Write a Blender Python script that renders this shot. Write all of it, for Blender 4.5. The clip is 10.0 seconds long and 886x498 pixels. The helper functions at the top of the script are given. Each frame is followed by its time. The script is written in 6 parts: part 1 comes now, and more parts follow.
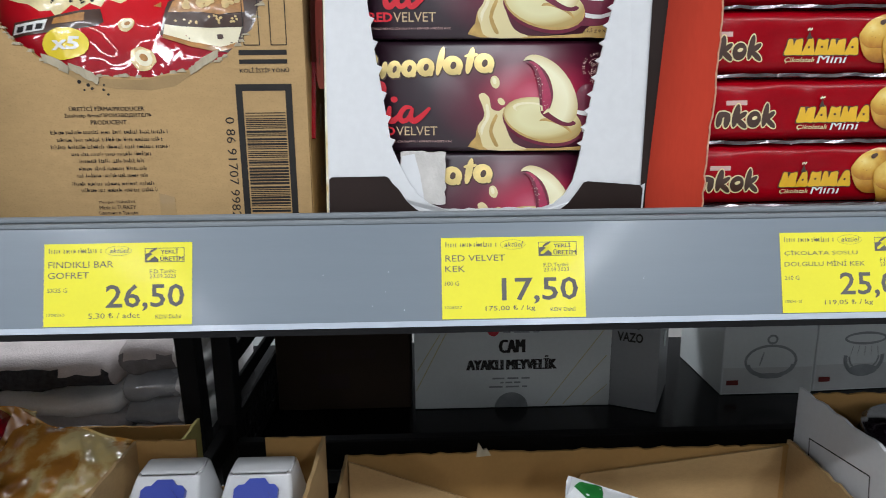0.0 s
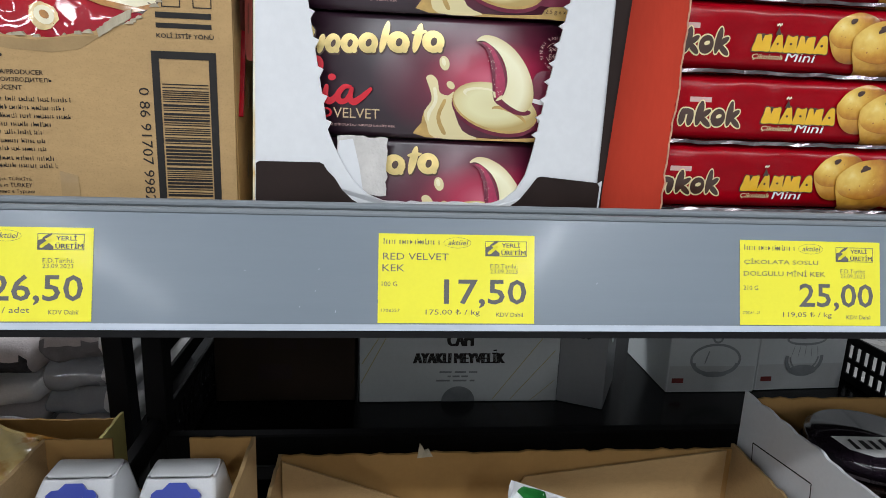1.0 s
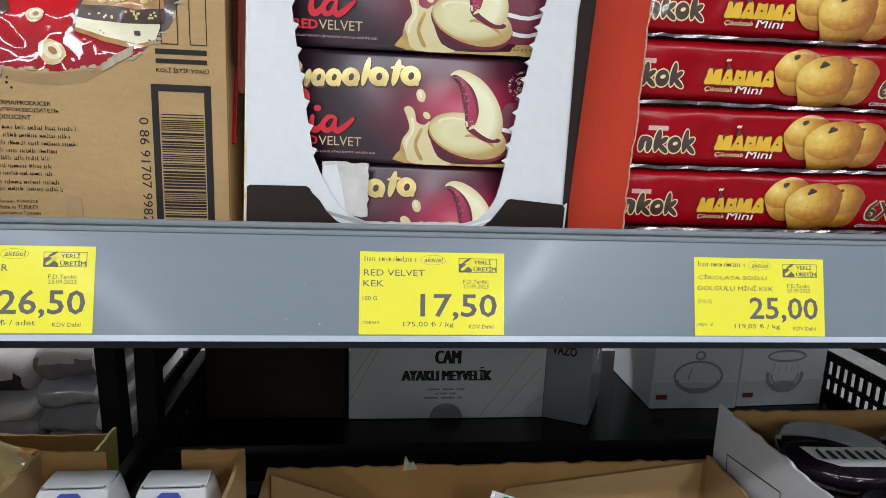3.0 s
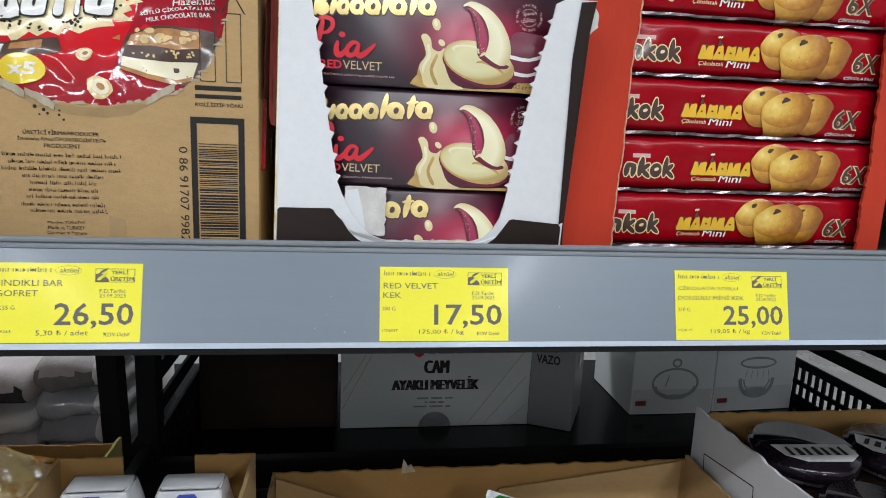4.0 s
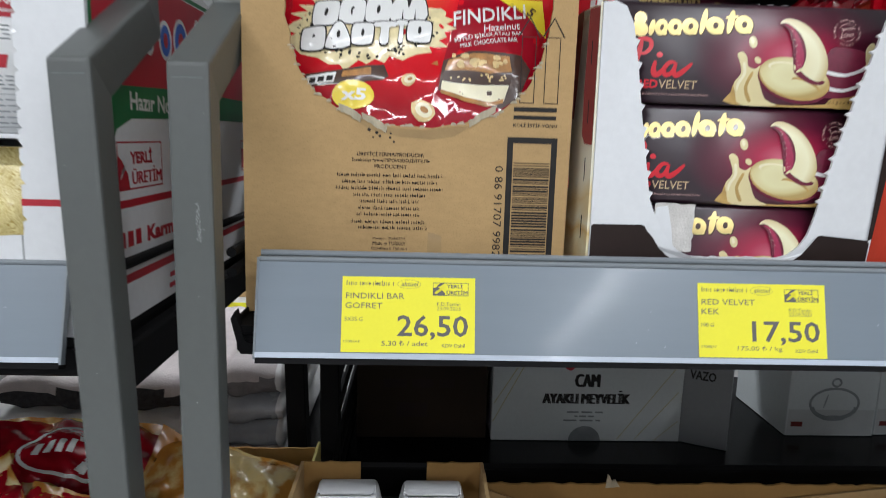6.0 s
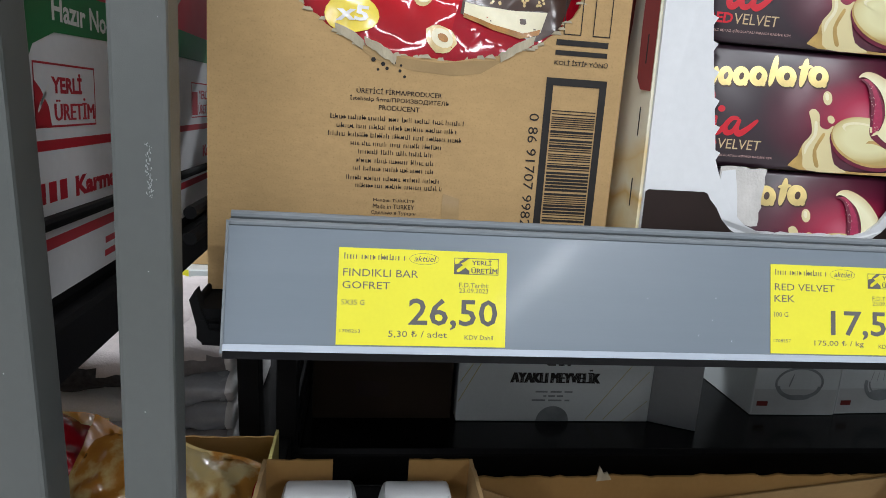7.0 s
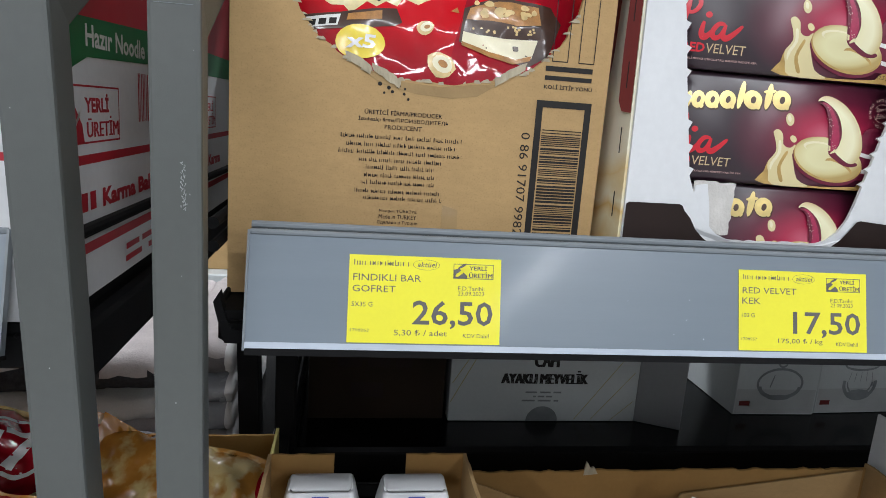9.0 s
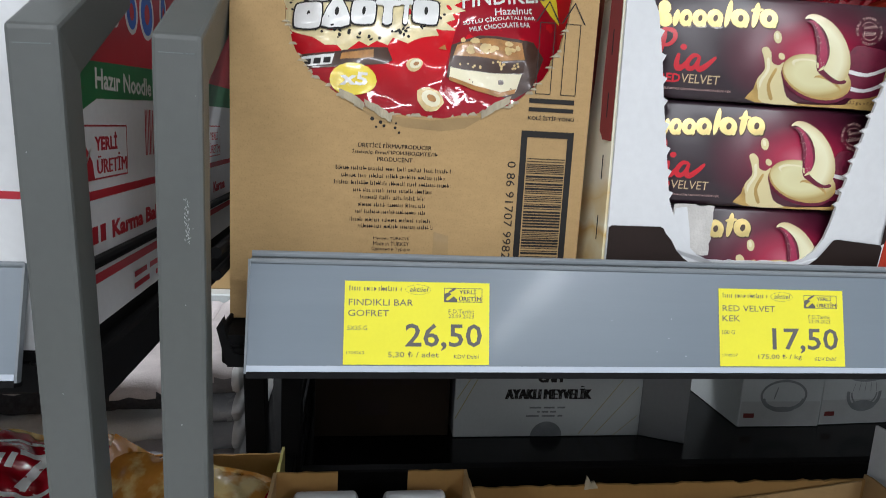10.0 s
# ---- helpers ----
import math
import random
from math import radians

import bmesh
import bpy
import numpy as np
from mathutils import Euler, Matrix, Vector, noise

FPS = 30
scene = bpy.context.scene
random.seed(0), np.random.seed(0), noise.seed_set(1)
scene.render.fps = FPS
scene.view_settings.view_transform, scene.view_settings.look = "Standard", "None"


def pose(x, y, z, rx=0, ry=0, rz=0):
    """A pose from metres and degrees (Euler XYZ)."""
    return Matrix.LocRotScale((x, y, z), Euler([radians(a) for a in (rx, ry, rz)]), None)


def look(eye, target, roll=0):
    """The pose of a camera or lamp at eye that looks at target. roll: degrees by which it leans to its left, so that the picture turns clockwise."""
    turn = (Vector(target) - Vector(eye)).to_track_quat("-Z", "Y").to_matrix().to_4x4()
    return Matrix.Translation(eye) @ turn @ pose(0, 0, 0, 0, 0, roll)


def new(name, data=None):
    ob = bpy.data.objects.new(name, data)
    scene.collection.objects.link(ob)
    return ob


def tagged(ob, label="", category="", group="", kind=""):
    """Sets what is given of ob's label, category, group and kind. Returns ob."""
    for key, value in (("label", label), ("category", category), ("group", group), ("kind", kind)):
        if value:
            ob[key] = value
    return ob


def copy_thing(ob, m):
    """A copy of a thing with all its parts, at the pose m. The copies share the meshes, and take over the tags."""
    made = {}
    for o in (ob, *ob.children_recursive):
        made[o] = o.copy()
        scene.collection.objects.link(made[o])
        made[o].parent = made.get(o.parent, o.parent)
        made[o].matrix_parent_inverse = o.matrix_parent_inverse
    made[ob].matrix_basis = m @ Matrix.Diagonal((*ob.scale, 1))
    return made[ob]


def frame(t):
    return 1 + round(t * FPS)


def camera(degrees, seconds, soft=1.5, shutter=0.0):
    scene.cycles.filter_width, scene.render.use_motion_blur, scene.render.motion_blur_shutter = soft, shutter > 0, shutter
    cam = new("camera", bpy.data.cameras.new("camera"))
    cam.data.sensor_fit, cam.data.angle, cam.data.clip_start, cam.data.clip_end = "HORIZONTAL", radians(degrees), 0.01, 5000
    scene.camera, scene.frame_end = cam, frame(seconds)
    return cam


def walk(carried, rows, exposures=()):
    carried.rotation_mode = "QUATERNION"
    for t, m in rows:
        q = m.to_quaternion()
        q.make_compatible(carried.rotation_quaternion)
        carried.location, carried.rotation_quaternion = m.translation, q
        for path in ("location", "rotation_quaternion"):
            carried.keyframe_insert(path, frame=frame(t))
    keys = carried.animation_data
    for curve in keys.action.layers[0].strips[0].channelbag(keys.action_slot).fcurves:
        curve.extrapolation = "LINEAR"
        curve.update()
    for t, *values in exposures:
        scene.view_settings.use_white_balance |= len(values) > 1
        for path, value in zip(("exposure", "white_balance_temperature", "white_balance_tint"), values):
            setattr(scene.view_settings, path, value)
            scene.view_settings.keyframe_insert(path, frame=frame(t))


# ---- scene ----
cam = camera(68.6, 10.0, soft=0.55, shutter=0.2)
PATH = [
    (0, (-0.004, 0.003, 1.414), (0.053, 1.958, 0.991), -0.6),
    (0.5, (-0.008, 0.023, 1.412), (0.193, 1.964, 0.972), 1.6),
    (1, (0.008, 0.044, 1.412), (0.203, 1.981, 0.951), 2.2),
    (1.5, (0.018, 0.049, 1.414), (0.207, 1.988, 0.96), 2.1),
    (2, (0.017, 0.041, 1.415), (0.208, 1.98, 0.964), 2.5),
    (2.5, (0.017, 0.026, 1.417), (0.21, 1.968, 0.979), 2.3),
    (3.8, (-0.002, -0.028, 1.422), (0.275, 1.922, 1.073), 2.4),
    (4, (-0.016, -0.04, 1.43), (0.27, 1.907, 1.071), 2.4),
    (4.2, (-0.035, -0.054, 1.44), (0.232, 1.899, 1.102), 2.0),
    (4.5, (-0.081, -0.091, 1.459), (0.186, 1.882, 1.266), 2.3),
    (4.7, (-0.106, -0.113, 1.465), (0.047, 1.876, 1.324), 2.6),
    (5, (-0.106, -0.154, 1.455), (-0.139, 1.836, 1.261), 2.5),
    (5.2, (-0.103, -0.167, 1.449), (-0.238, 1.808, 1.168), 2.9),
    (5.4, (-0.116, -0.165, 1.442), (-0.306, 1.801, 1.132), 2.8),
    (5.5, (-0.124, -0.156, 1.443), (-0.296, 1.814, 1.146), 2.8),
    (5.8, (-0.173, -0.091, 1.444), (-0.204, 1.886, 1.146), 2.5),
    (6, (-0.208, -0.034, 1.429), (-0.126, 1.937, 1.097), 1.6),
    (6.2, (-0.228, 0.02, 1.41), (-0.043, 1.975, 1.032), 2.3),
    (7.3, (-0.256, 0.073, 1.407), (0.004, 2.011, 0.986), 3.9),
    (7.5, (-0.261, 0.071, 1.411), (-0.025, 2.01, 0.983), 3.7),
    (8, (-0.266, 0.05, 1.415), (0.011, 1.986, 0.994), 4.1),
    (8.5, (-0.264, 0.036, 1.417), (0.032, 1.973, 1.015), 4.1),
    (9, (-0.264, 0.034, 1.417), (0.026, 1.972, 1.016), 4.1),
    (9.5, (-0.261, 0.035, 1.412), (0.011, 1.971, 0.987), 3.9),
    (10, (-0.256, 0.012, 1.429), (0.01, 1.962, 1.072), 3.0),
]
walk(cam, [(t, look(eye, target, roll)) for t, eye, target, roll in PATH], [(0, 0.0), (10, 0.0)])


# ---- world and light ----
def area(name, x, y, z, sx, sy, watts, colour):
    d = bpy.data.lights.new(name, "AREA")
    d.shape, d.size, d.size_y, d.energy, d.color = "RECTANGLE", sx, sy, watts, colour
    ob = new(name, d)
    ob.matrix_world = pose(x, y, z)
    return ob


world = bpy.data.worlds.new("world")
scene.world = world
world.use_nodes = True
world.node_tree.nodes["Background"].inputs["Color"].default_value = (0.8, 0.9, 1.0, 1)
world.node_tree.nodes["Background"].inputs["Strength"].default_value = 0.05
LAMPS = [(-1.6, -1.2, 19, 0), (0.0, -1.2, 20, 0), (1.6, -1.2, 19, 0), (-1.6, 2.35, 25, 0), (0.0, 2.35, 25, 0), (1.6, 2.35, 25, 0),
         (1.4, -2.9, 26, 90), (1.4, -4.5, 28, 90), (1.4, -6.1, 20, 90), (-2.4, -2.9, 26, 90), (-2.4, -4.5, 28, 90), (-2.4, -6.1, 20, 90)]
for lx, ly, watts, turned in LAMPS:
    area("tube_light", lx, ly, 2.86, 1.4, 0.12, watts, (0.89, 0.928, 1.0)).matrix_world = pose(lx, ly, 2.86, 0, 0, turned)


# ---- materials ----
def mat(name, col, rough=0.5, metal=0.0, var=0.08, scale=40.0, stretch=(1, 1, 1), bump=0.0, bscale=300.0, coat=0.0, spec=0.5, fine=0.04, alpha=1.0, random_value=0.0):
    m = bpy.data.materials.new(name)
    m.use_nodes = True
    nt = m.node_tree
    b = nt.nodes["Principled BSDF"]
    N = nt.nodes.new
    L = nt.links.new
    tc = N("ShaderNodeTexCoord")
    mp = N("ShaderNodeMapping")
    mp.inputs["Scale"].default_value = stretch
    L(tc.outputs["Object"], mp.inputs["Vector"])
    n1 = N("ShaderNodeTexNoise")
    n1.inputs["Scale"].default_value, n1.inputs["Detail"].default_value = scale, 4
    n2 = N("ShaderNodeTexNoise")
    n2.inputs["Scale"].default_value, n2.inputs["Detail"].default_value = scale * 14, 3
    L(mp.outputs["Vector"], n1.inputs["Vector"])
    L(mp.outputs["Vector"], n2.inputs["Vector"])
    add = N("ShaderNodeMath")
    add.operation = "MULTIPLY_ADD"
    L(n2.outputs["Fac"], add.inputs[0])
    add.inputs[1].default_value = fine / max(var, 1e-3)
    L(n1.outputs["Fac"], add.inputs[2])
    ramp = N("ShaderNodeMapRange")
    ramp.inputs["From Min"].default_value = 0.25
    ramp.inputs["From Max"].default_value = 0.75 + fine / max(var, 1e-3)
    ramp.inputs["To Min"].default_value, ramp.inputs["To Max"].default_value = 1 - var - fine, 1 + var + fine
    L(add.outputs[0], ramp.inputs["Value"])
    mul = N("ShaderNodeVectorMath")
    mul.operation = "SCALE"
    mul.inputs[0].default_value = col
    L(ramp.outputs["Result"], mul.inputs["Scale"])
    L(mul.outputs["Vector"], b.inputs["Base Color"])
    rr = N("ShaderNodeMapRange")
    rr.inputs["To Min"].default_value, rr.inputs["To Max"].default_value = max(rough - 0.06, 0.02), min(rough + 0.08, 1)
    L(n1.outputs["Fac"], rr.inputs["Value"])
    L(rr.outputs["Result"], b.inputs["Roughness"])
    b.inputs["Metallic"].default_value = metal
    b.inputs["Coat Weight"].default_value = coat
    b.inputs["Coat Roughness"].default_value = 0.12
    b.inputs["Specular IOR Level"].default_value = spec
    if bump:
        n3 = N("ShaderNodeTexNoise")
        n3.inputs["Scale"].default_value, n3.inputs["Detail"].default_value = bscale, 3
        L(mp.outputs["Vector"], n3.inputs["Vector"])
        bp = N("ShaderNodeBump")
        bp.inputs["Strength"].default_value, bp.inputs["Distance"].default_value = bump, 0.001
        L(n3.outputs["Fac"], bp.inputs["Height"])
        L(bp.outputs["Normal"], b.inputs["Normal"])
    return m


def blend_mat(name, centre, radii, stops, rough=0.35, coat=0.3, var=0.05, noise_scale=60.0, warp=0.0, lin=None, coat_rough=0.15, spec=0.5):
    """Printed artwork: a soft blend of inks round a centre (object space, metres), or along an axis."""
    m = bpy.data.materials.new(name)
    m.use_nodes = True
    nt = m.node_tree
    b = nt.nodes["Principled BSDF"]
    N, L = nt.nodes.new, nt.links.new
    tc = N("ShaderNodeTexCoord")
    mp = N("ShaderNodeMapping")
    mp.vector_type = "TEXTURE"
    mp.inputs["Location"].default_value, mp.inputs["Scale"].default_value = centre, radii
    L(tc.outputs["Object"], mp.inputs["Vector"])
    nz = N("ShaderNodeTexNoise")
    nz.inputs["Scale"].default_value, nz.inputs["Detail"].default_value = noise_scale, 4
    L(tc.outputs["Object"], nz.inputs["Vector"])
    if lin is None:
        ln = N("ShaderNodeVectorMath")
        ln.operation = "LENGTH"
        L(mp.outputs["Vector"], ln.inputs[0])
        src = ln.outputs["Value"]
    else:
        sp = N("ShaderNodeSeparateXYZ")
        L(mp.outputs["Vector"], sp.inputs[0])
        src = sp.outputs[lin]
    ad = N("ShaderNodeMath")
    ad.operation = "MULTIPLY_ADD"
    L(nz.outputs["Fac"], ad.inputs[0])
    ad.inputs[1].default_value = warp
    L(src, ad.inputs[2])
    rp = N("ShaderNodeValToRGB")
    el = rp.color_ramp.elements
    while len(el) < len(stops):
        el.new(0.5)
    for e, (p, c) in zip(el, stops):
        e.position, e.color = p, (*c, 1)
    L(ad.outputs[0], rp.inputs["Fac"])
    L(rp.outputs["Color"], b.inputs["Base Color"])
    b.inputs["Roughness"].default_value, b.inputs["Coat Weight"].default_value, b.inputs["Coat Roughness"].default_value = rough, coat, coat_rough
    b.inputs["Specular IOR Level"].default_value = spec
    return m


M = {}
M["lip"] = mat("lip_grey", (0.188, 0.226, 0.265), 0.30, 0.0, 0.035, 6, (0.8, 6, 16), 0.006, 260, coat=0.22, fine=0.016)
M["lip"].node_tree.nodes["Principled BSDF"].inputs["Coat Roughness"].default_value = 0.11
M["bead"] = mat("bead_grey", (0.20, 0.225, 0.245), 0.35, 0, 0.06, 20, coat=0.2)
M["clear"] = mat("clear_strip", (0.50, 0.56, 0.64), 0.2, 0, 0.08, 12, (0.5, 4, 4), coat=0.6)
M["black"] = mat("black_steel", (0.007, 0.007, 0.0075), 0.72, 0, 0.25, 18, bump=0.06, bscale=700, spec=0.12)
M["gloss_black"] = mat("black_gloss_deck", (0.003, 0.003, 0.0034), 0.2, 0, 0.25, 12, spec=0.12)
M["grey"] = mat("grey_powder_coat", (0.096, 0.104, 0.100), 0.42, 0, 0.08, 9, bump=0.10, bscale=1500, fine=0.05)
M["scratch"] = mat("scratch", (0.42, 0.44, 0.44), 0.6)
M["kraft"] = mat("kraft_board", (0.455, 0.300, 0.138), 0.78, 0, 0.09, 9, (1, 1, 2.2), 0.10, 420, fine=0.06, spec=0.25)
nt = M["kraft"].node_tree
fleck = nt.nodes.new("ShaderNodeTexNoise")
fleck.inputs["Scale"].default_value, fleck.inputs["Detail"].default_value = 760, 3
nt.links.new(nt.nodes["Texture Coordinate"].outputs["Object"], fleck.inputs["Vector"])
tone = nt.nodes.new("ShaderNodeValToRGB")
for e, (at, c) in zip([tone.color_ramp.elements[0], tone.color_ramp.elements[1], tone.color_ramp.elements.new(0.36), tone.color_ramp.elements.new(0.64)], ((0.26, 0.84), (0.74, 1.30), (0.42, 0.99), (0.58, 1.02))):
    e.position, e.color = at, (c, c, c, 1)
nt.links.new(fleck.outputs["Fac"], tone.inputs["Fac"])
mixed = nt.nodes.new("ShaderNodeMix")
mixed.data_type, mixed.blend_type = "RGBA", "MULTIPLY"
mixed.inputs[0].default_value = 1.0
base = nt.nodes["Principled BSDF"].inputs["Base Color"]
nt.links.new(base.links[0].from_socket, mixed.inputs[6])
nt.links.new(tone.outputs["Color"], mixed.inputs[7])
nt.links.new(mixed.outputs[2], base)
M["kraft_edge"] = mat("corrugated_edge", (0.44, 0.385, 0.28), 0.9, 0, 0.25, 160, (1, 1, 0.3), 0.5, 500, spec=0.2)
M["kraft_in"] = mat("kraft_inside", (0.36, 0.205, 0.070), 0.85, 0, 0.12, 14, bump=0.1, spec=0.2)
M["dark_kraft"] = mat("dark_brown_board", (0.20, 0.12, 0.06), 0.75, 0, 0.15, 10, spec=0.25)
M["ink"] = mat("black_ink", (0.018, 0.016, 0.015), 0.6, var=0.2, scale=120, spec=0.3)
M["tag"] = mat("yellow_paper", (0.85, 0.79, 0.035), 0.55, 0, 0.03, 30, coat=0.15, fine=0.02)
M["tag_ink"] = mat("grey_ink", (0.115, 0.112, 0.112), 0.6, var=0.1, scale=90)
M["tag_ink_thin"] = mat("thin_grey_ink", (0.16, 0.15, 0.10), 0.6, var=0.1, scale=90)
M["white"] = mat("white_board", (0.70, 0.715, 0.73), 0.5, 0, 0.03, 12, bump=0.03, coat=0.1)
M["white_torn"] = mat("torn_paper", (0.60, 0.58, 0.55), 0.9, 0, 0.14, 90, bump=0.5, bscale=500)
M["rim"] = mat("dark_brown_print", (0.022, 0.013, 0.011), 0.55, 0, 0.15, 25, coat=0.0, spec=0.2)
M["maroon"] = mat("maroon_print", (0.16, 0.018, 0.016), 0.45, 0, 0.12, 18, coat=0.2)
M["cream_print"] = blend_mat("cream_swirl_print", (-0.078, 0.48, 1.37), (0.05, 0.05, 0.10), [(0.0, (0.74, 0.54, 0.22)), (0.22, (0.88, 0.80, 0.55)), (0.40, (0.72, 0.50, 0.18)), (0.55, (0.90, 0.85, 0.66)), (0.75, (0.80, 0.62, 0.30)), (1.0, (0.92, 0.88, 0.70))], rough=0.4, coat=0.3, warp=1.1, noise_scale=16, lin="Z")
M["gold"] = mat("gold_foil", (0.72, 0.56, 0.23), 0.30, 0.5, 0.25, 90)
M["plum"] = blend_mat("plum_print", (0.150, 0.0, 0.038), (0.084, 1, 0.046), [(0.0, (0.74, 0.18, 0.26)), (0.28, (0.42, 0.018, 0.065)), (0.60, (0.12, 0.008, 0.030)), (1.0, (0.024, 0.009, 0.017))], warp=0.05, rough=0.36, coat=0.8, coat_rough=0.30)
M["cream"] = blend_mat("cream_icing_print", (0.0, 0.0, 0.055), (0.09, 1, 0.075), [(0.0, (0.66, 0.53, 0.24)), (0.35, (0.78, 0.70, 0.40)), (0.62, (0.82, 0.77, 0.50)), (1.0, (0.74, 0.64, 0.35))], warp=0.40, noise_scale=45)
M["cream_disc"] = blend_mat("cream_cake_print", (0.1490, 0.0, 0.0240), (0.031, 1, 0.0165), [(0.0, (0.74, 0.68, 0.38)), (0.55, (0.76, 0.72, 0.42)), (0.82, (0.68, 0.60, 0.30)), (1.0, (0.50, 0.36, 0.13))], warp=0.06, noise_scale=90)
M["cream_moon"] = blend_mat("cream_moon_print", (0.1400, 0.0, 0.0340), (0.0365, 1, 0.0345), [(0.30, (0.55, 0.45, 0.20)), (0.50, (0.80, 0.74, 0.46)), (0.78, (0.83, 0.79, 0.54)), (1.0, (0.58, 0.46, 0.20))], warp=0.04, noise_scale=90)
M["cream_light"] = mat("cream_highlight", (0.84, 0.78, 0.55), 0.35, coat=0.2)
M["cream_dark"] = mat("cream_shade", (0.52, 0.34, 0.11), 0.35, var=0.25, scale=120, coat=0.2)
M["velvet"] = mat("velvet_cake_print", (0.15, 0.009, 0.034), 0.4, var=0.25, scale=260, fine=0.2, coat=0.2)
M["velvet_bright"] = mat("velvet_crumb_print", (0.36, 0.02, 0.075), 0.4, var=0.35, scale=300, fine=0.3, coat=0.2)
M["red_logo"] = mat("red_logo_ink", (0.62, 0.015, 0.03), 0.4, var=0.05, coat=0.2)
M["beige_ink"] = mat("beige_ink", (0.55, 0.42, 0.24), 0.4, var=0.05)
M["pale_ink"] = mat("pale_pink_ink", (0.62, 0.40, 0.36), 0.4, var=0.05)
M["orange_board"] = mat("orange_red_board", (0.47, 0.045, 0.022), 0.68, 0, 0.13, 12, (2, 1, 0.5), bump=0.12, bscale=240, spec=0.12)
M["film_red"] = mat("red_film", (0.31, 0.001, 0.007), 0.24, 0, 0.20, 24, (1, 1, 2), 0.3, 55, coat=0.18, spec=0.12)
M["silver"] = mat("silver_fin", (0.24, 0.20, 0.21), 0.22, 0.9, 0.6, 60, (1, 1, 0.2), 0.8, 120)
M["white_ink"] = mat("white_ink", (0.80, 0.80, 0.78), 0.4, var=0.04, coat=0.8)
M["yellow_ink"] = mat("yellow_ink", (0.80, 0.46, 0.015), 0.35, var=0.10, scale=90, coat=0.8)
M["yellow_pale"] = mat("lemon_ink", (0.85, 0.66, 0.03), 0.35, var=0.05, coat=0.8)
MUFFINS = {"a": (0.0730, -0.0010, 0.0185), "b": (0.0250, 0.0035, 0.0178), "c": (0.0480, -0.0040, 0.0222)}
for k, (mu, mv, mr) in MUFFINS.items():
    M["muffin_" + k] = blend_mat("muffin_print", (mu - 0.50 * mr, 0.0, mv + 0.30 * mr), (1.75 * mr, 1, 1.20 * mr), [(0.14, (0.92, 0.76, 0.32)), (0.34, (0.82, 0.57, 0.13)), (0.60, (0.66, 0.37, 0.050)), (0.82, (0.46, 0.19, 0.018)), (1.0, (0.30, 0.10, 0.010))], rough=0.35, coat=0.5, warp=0.42, noise_scale=150)
    M["muffin_side_" + k] = blend_mat("muffin_side_print", (mu - 0.55 * mr, 0.0, mv - 0.25 * mr), (1.9 * mr, 1, 1.2 * mr), [(0.10, (0.80, 0.55, 0.13)), (0.45, (0.60, 0.31, 0.040)), (0.75, (0.38, 0.15, 0.015)), (1.0, (0.20, 0.07, 0.008))], rough=0.35, coat=0.5, warp=0.35, noise_scale=220)
M["muffin_glow"] = mat("muffin_glint_print", (0.74, 0.50, 0.13), 0.4, var=0.3, scale=140, fine=0.2, coat=0.3)
M["choc"] = mat("chocolate_print", (0.055, 0.022, 0.012), 0.4, var=0.3, scale=160, fine=0.2, coat=0.8)
M["caramel"] = mat("caramel_print", (0.42, 0.19, 0.045), 0.4, var=0.4, scale=170, fine=0.25, coat=0.8)
M["nut"] = mat("hazelnut_print", (0.72, 0.53, 0.24), 0.4, var=0.25, scale=150, coat=0.8)
M["splat"] = mat("cream_burst_print", (0.78, 0.66, 0.36), 0.4, var=0.22, scale=110, coat=0.8)
M["bag_red"] = blend_mat("red_bag_film", (-0.01, 0.0, 0.075), (0.15, 1, 0.11), [(0.0, (0.78, 0.09, 0.03)), (0.3, (0.70, 0.006, 0.016)), (0.75, (0.60, 0.003, 0.012)), (1.0, (0.36, 0.005, 0.014))], rough=0.38, coat=0.85, coat_rough=0.045, spec=0.1, warp=0.1, noise_scale=14)
M["bag_deep"] = mat("deep_red_film", (0.34, 0.002, 0.014), 0.38, 0, 0.10, 14, coat=0.85, spec=0.1)
M["bag_deep"].node_tree.nodes["Principled BSDF"].inputs["Coat Roughness"].default_value = 0.045
M["board_red"] = mat("red_print", (0.45, 0.015, 0.03), 0.5, var=0.06, coat=0.1)
M["board_green"] = mat("green_print", (0.010, 0.16, 0.05), 0.5, var=0.08, coat=0.1)
M["blue_print"] = mat("blue_print", (0.03, 0.13, 0.50), 0.5, var=0.08)
M["cup"] = mat("white_paper_cup", (0.72, 0.73, 0.73), 0.35, var=0.03, coat=0.4)
M["noodle"] = mat("noodle_print", (0.66, 0.52, 0.15), 0.4, var=0.45, scale=120, fine=0.2, coat=0.4)
nt = M["noodle"].node_tree
strand = nt.nodes.new("ShaderNodeTexWave")
for key, value in (("Scale", 150.0), ("Distortion", 22.0), ("Detail", 2.0), ("Detail Scale", 1.1)):
    strand.inputs[key].default_value = value
nt.links.new(nt.nodes["Texture Coordinate"].outputs["Object"], strand.inputs["Vector"])
tone = nt.nodes.new("ShaderNodeValToRGB")
tone.color_ramp.elements[0].color, tone.color_ramp.elements[1].color = (0.46, 0.32, 0.07, 1), (0.80, 0.70, 0.34, 1)
tone.color_ramp.elements[0].position, tone.color_ramp.elements[1].position = 0.08, 0.5
nt.links.new(strand.outputs["Fac"], tone.inputs["Fac"])
nt.links.new(tone.outputs["Color"], nt.nodes["Principled BSDF"].inputs["Base Color"])
M["blue_lid"] = mat("blue_plastic", (0.045, 0.075, 0.42), 0.3, var=0.05, coat=0.3)
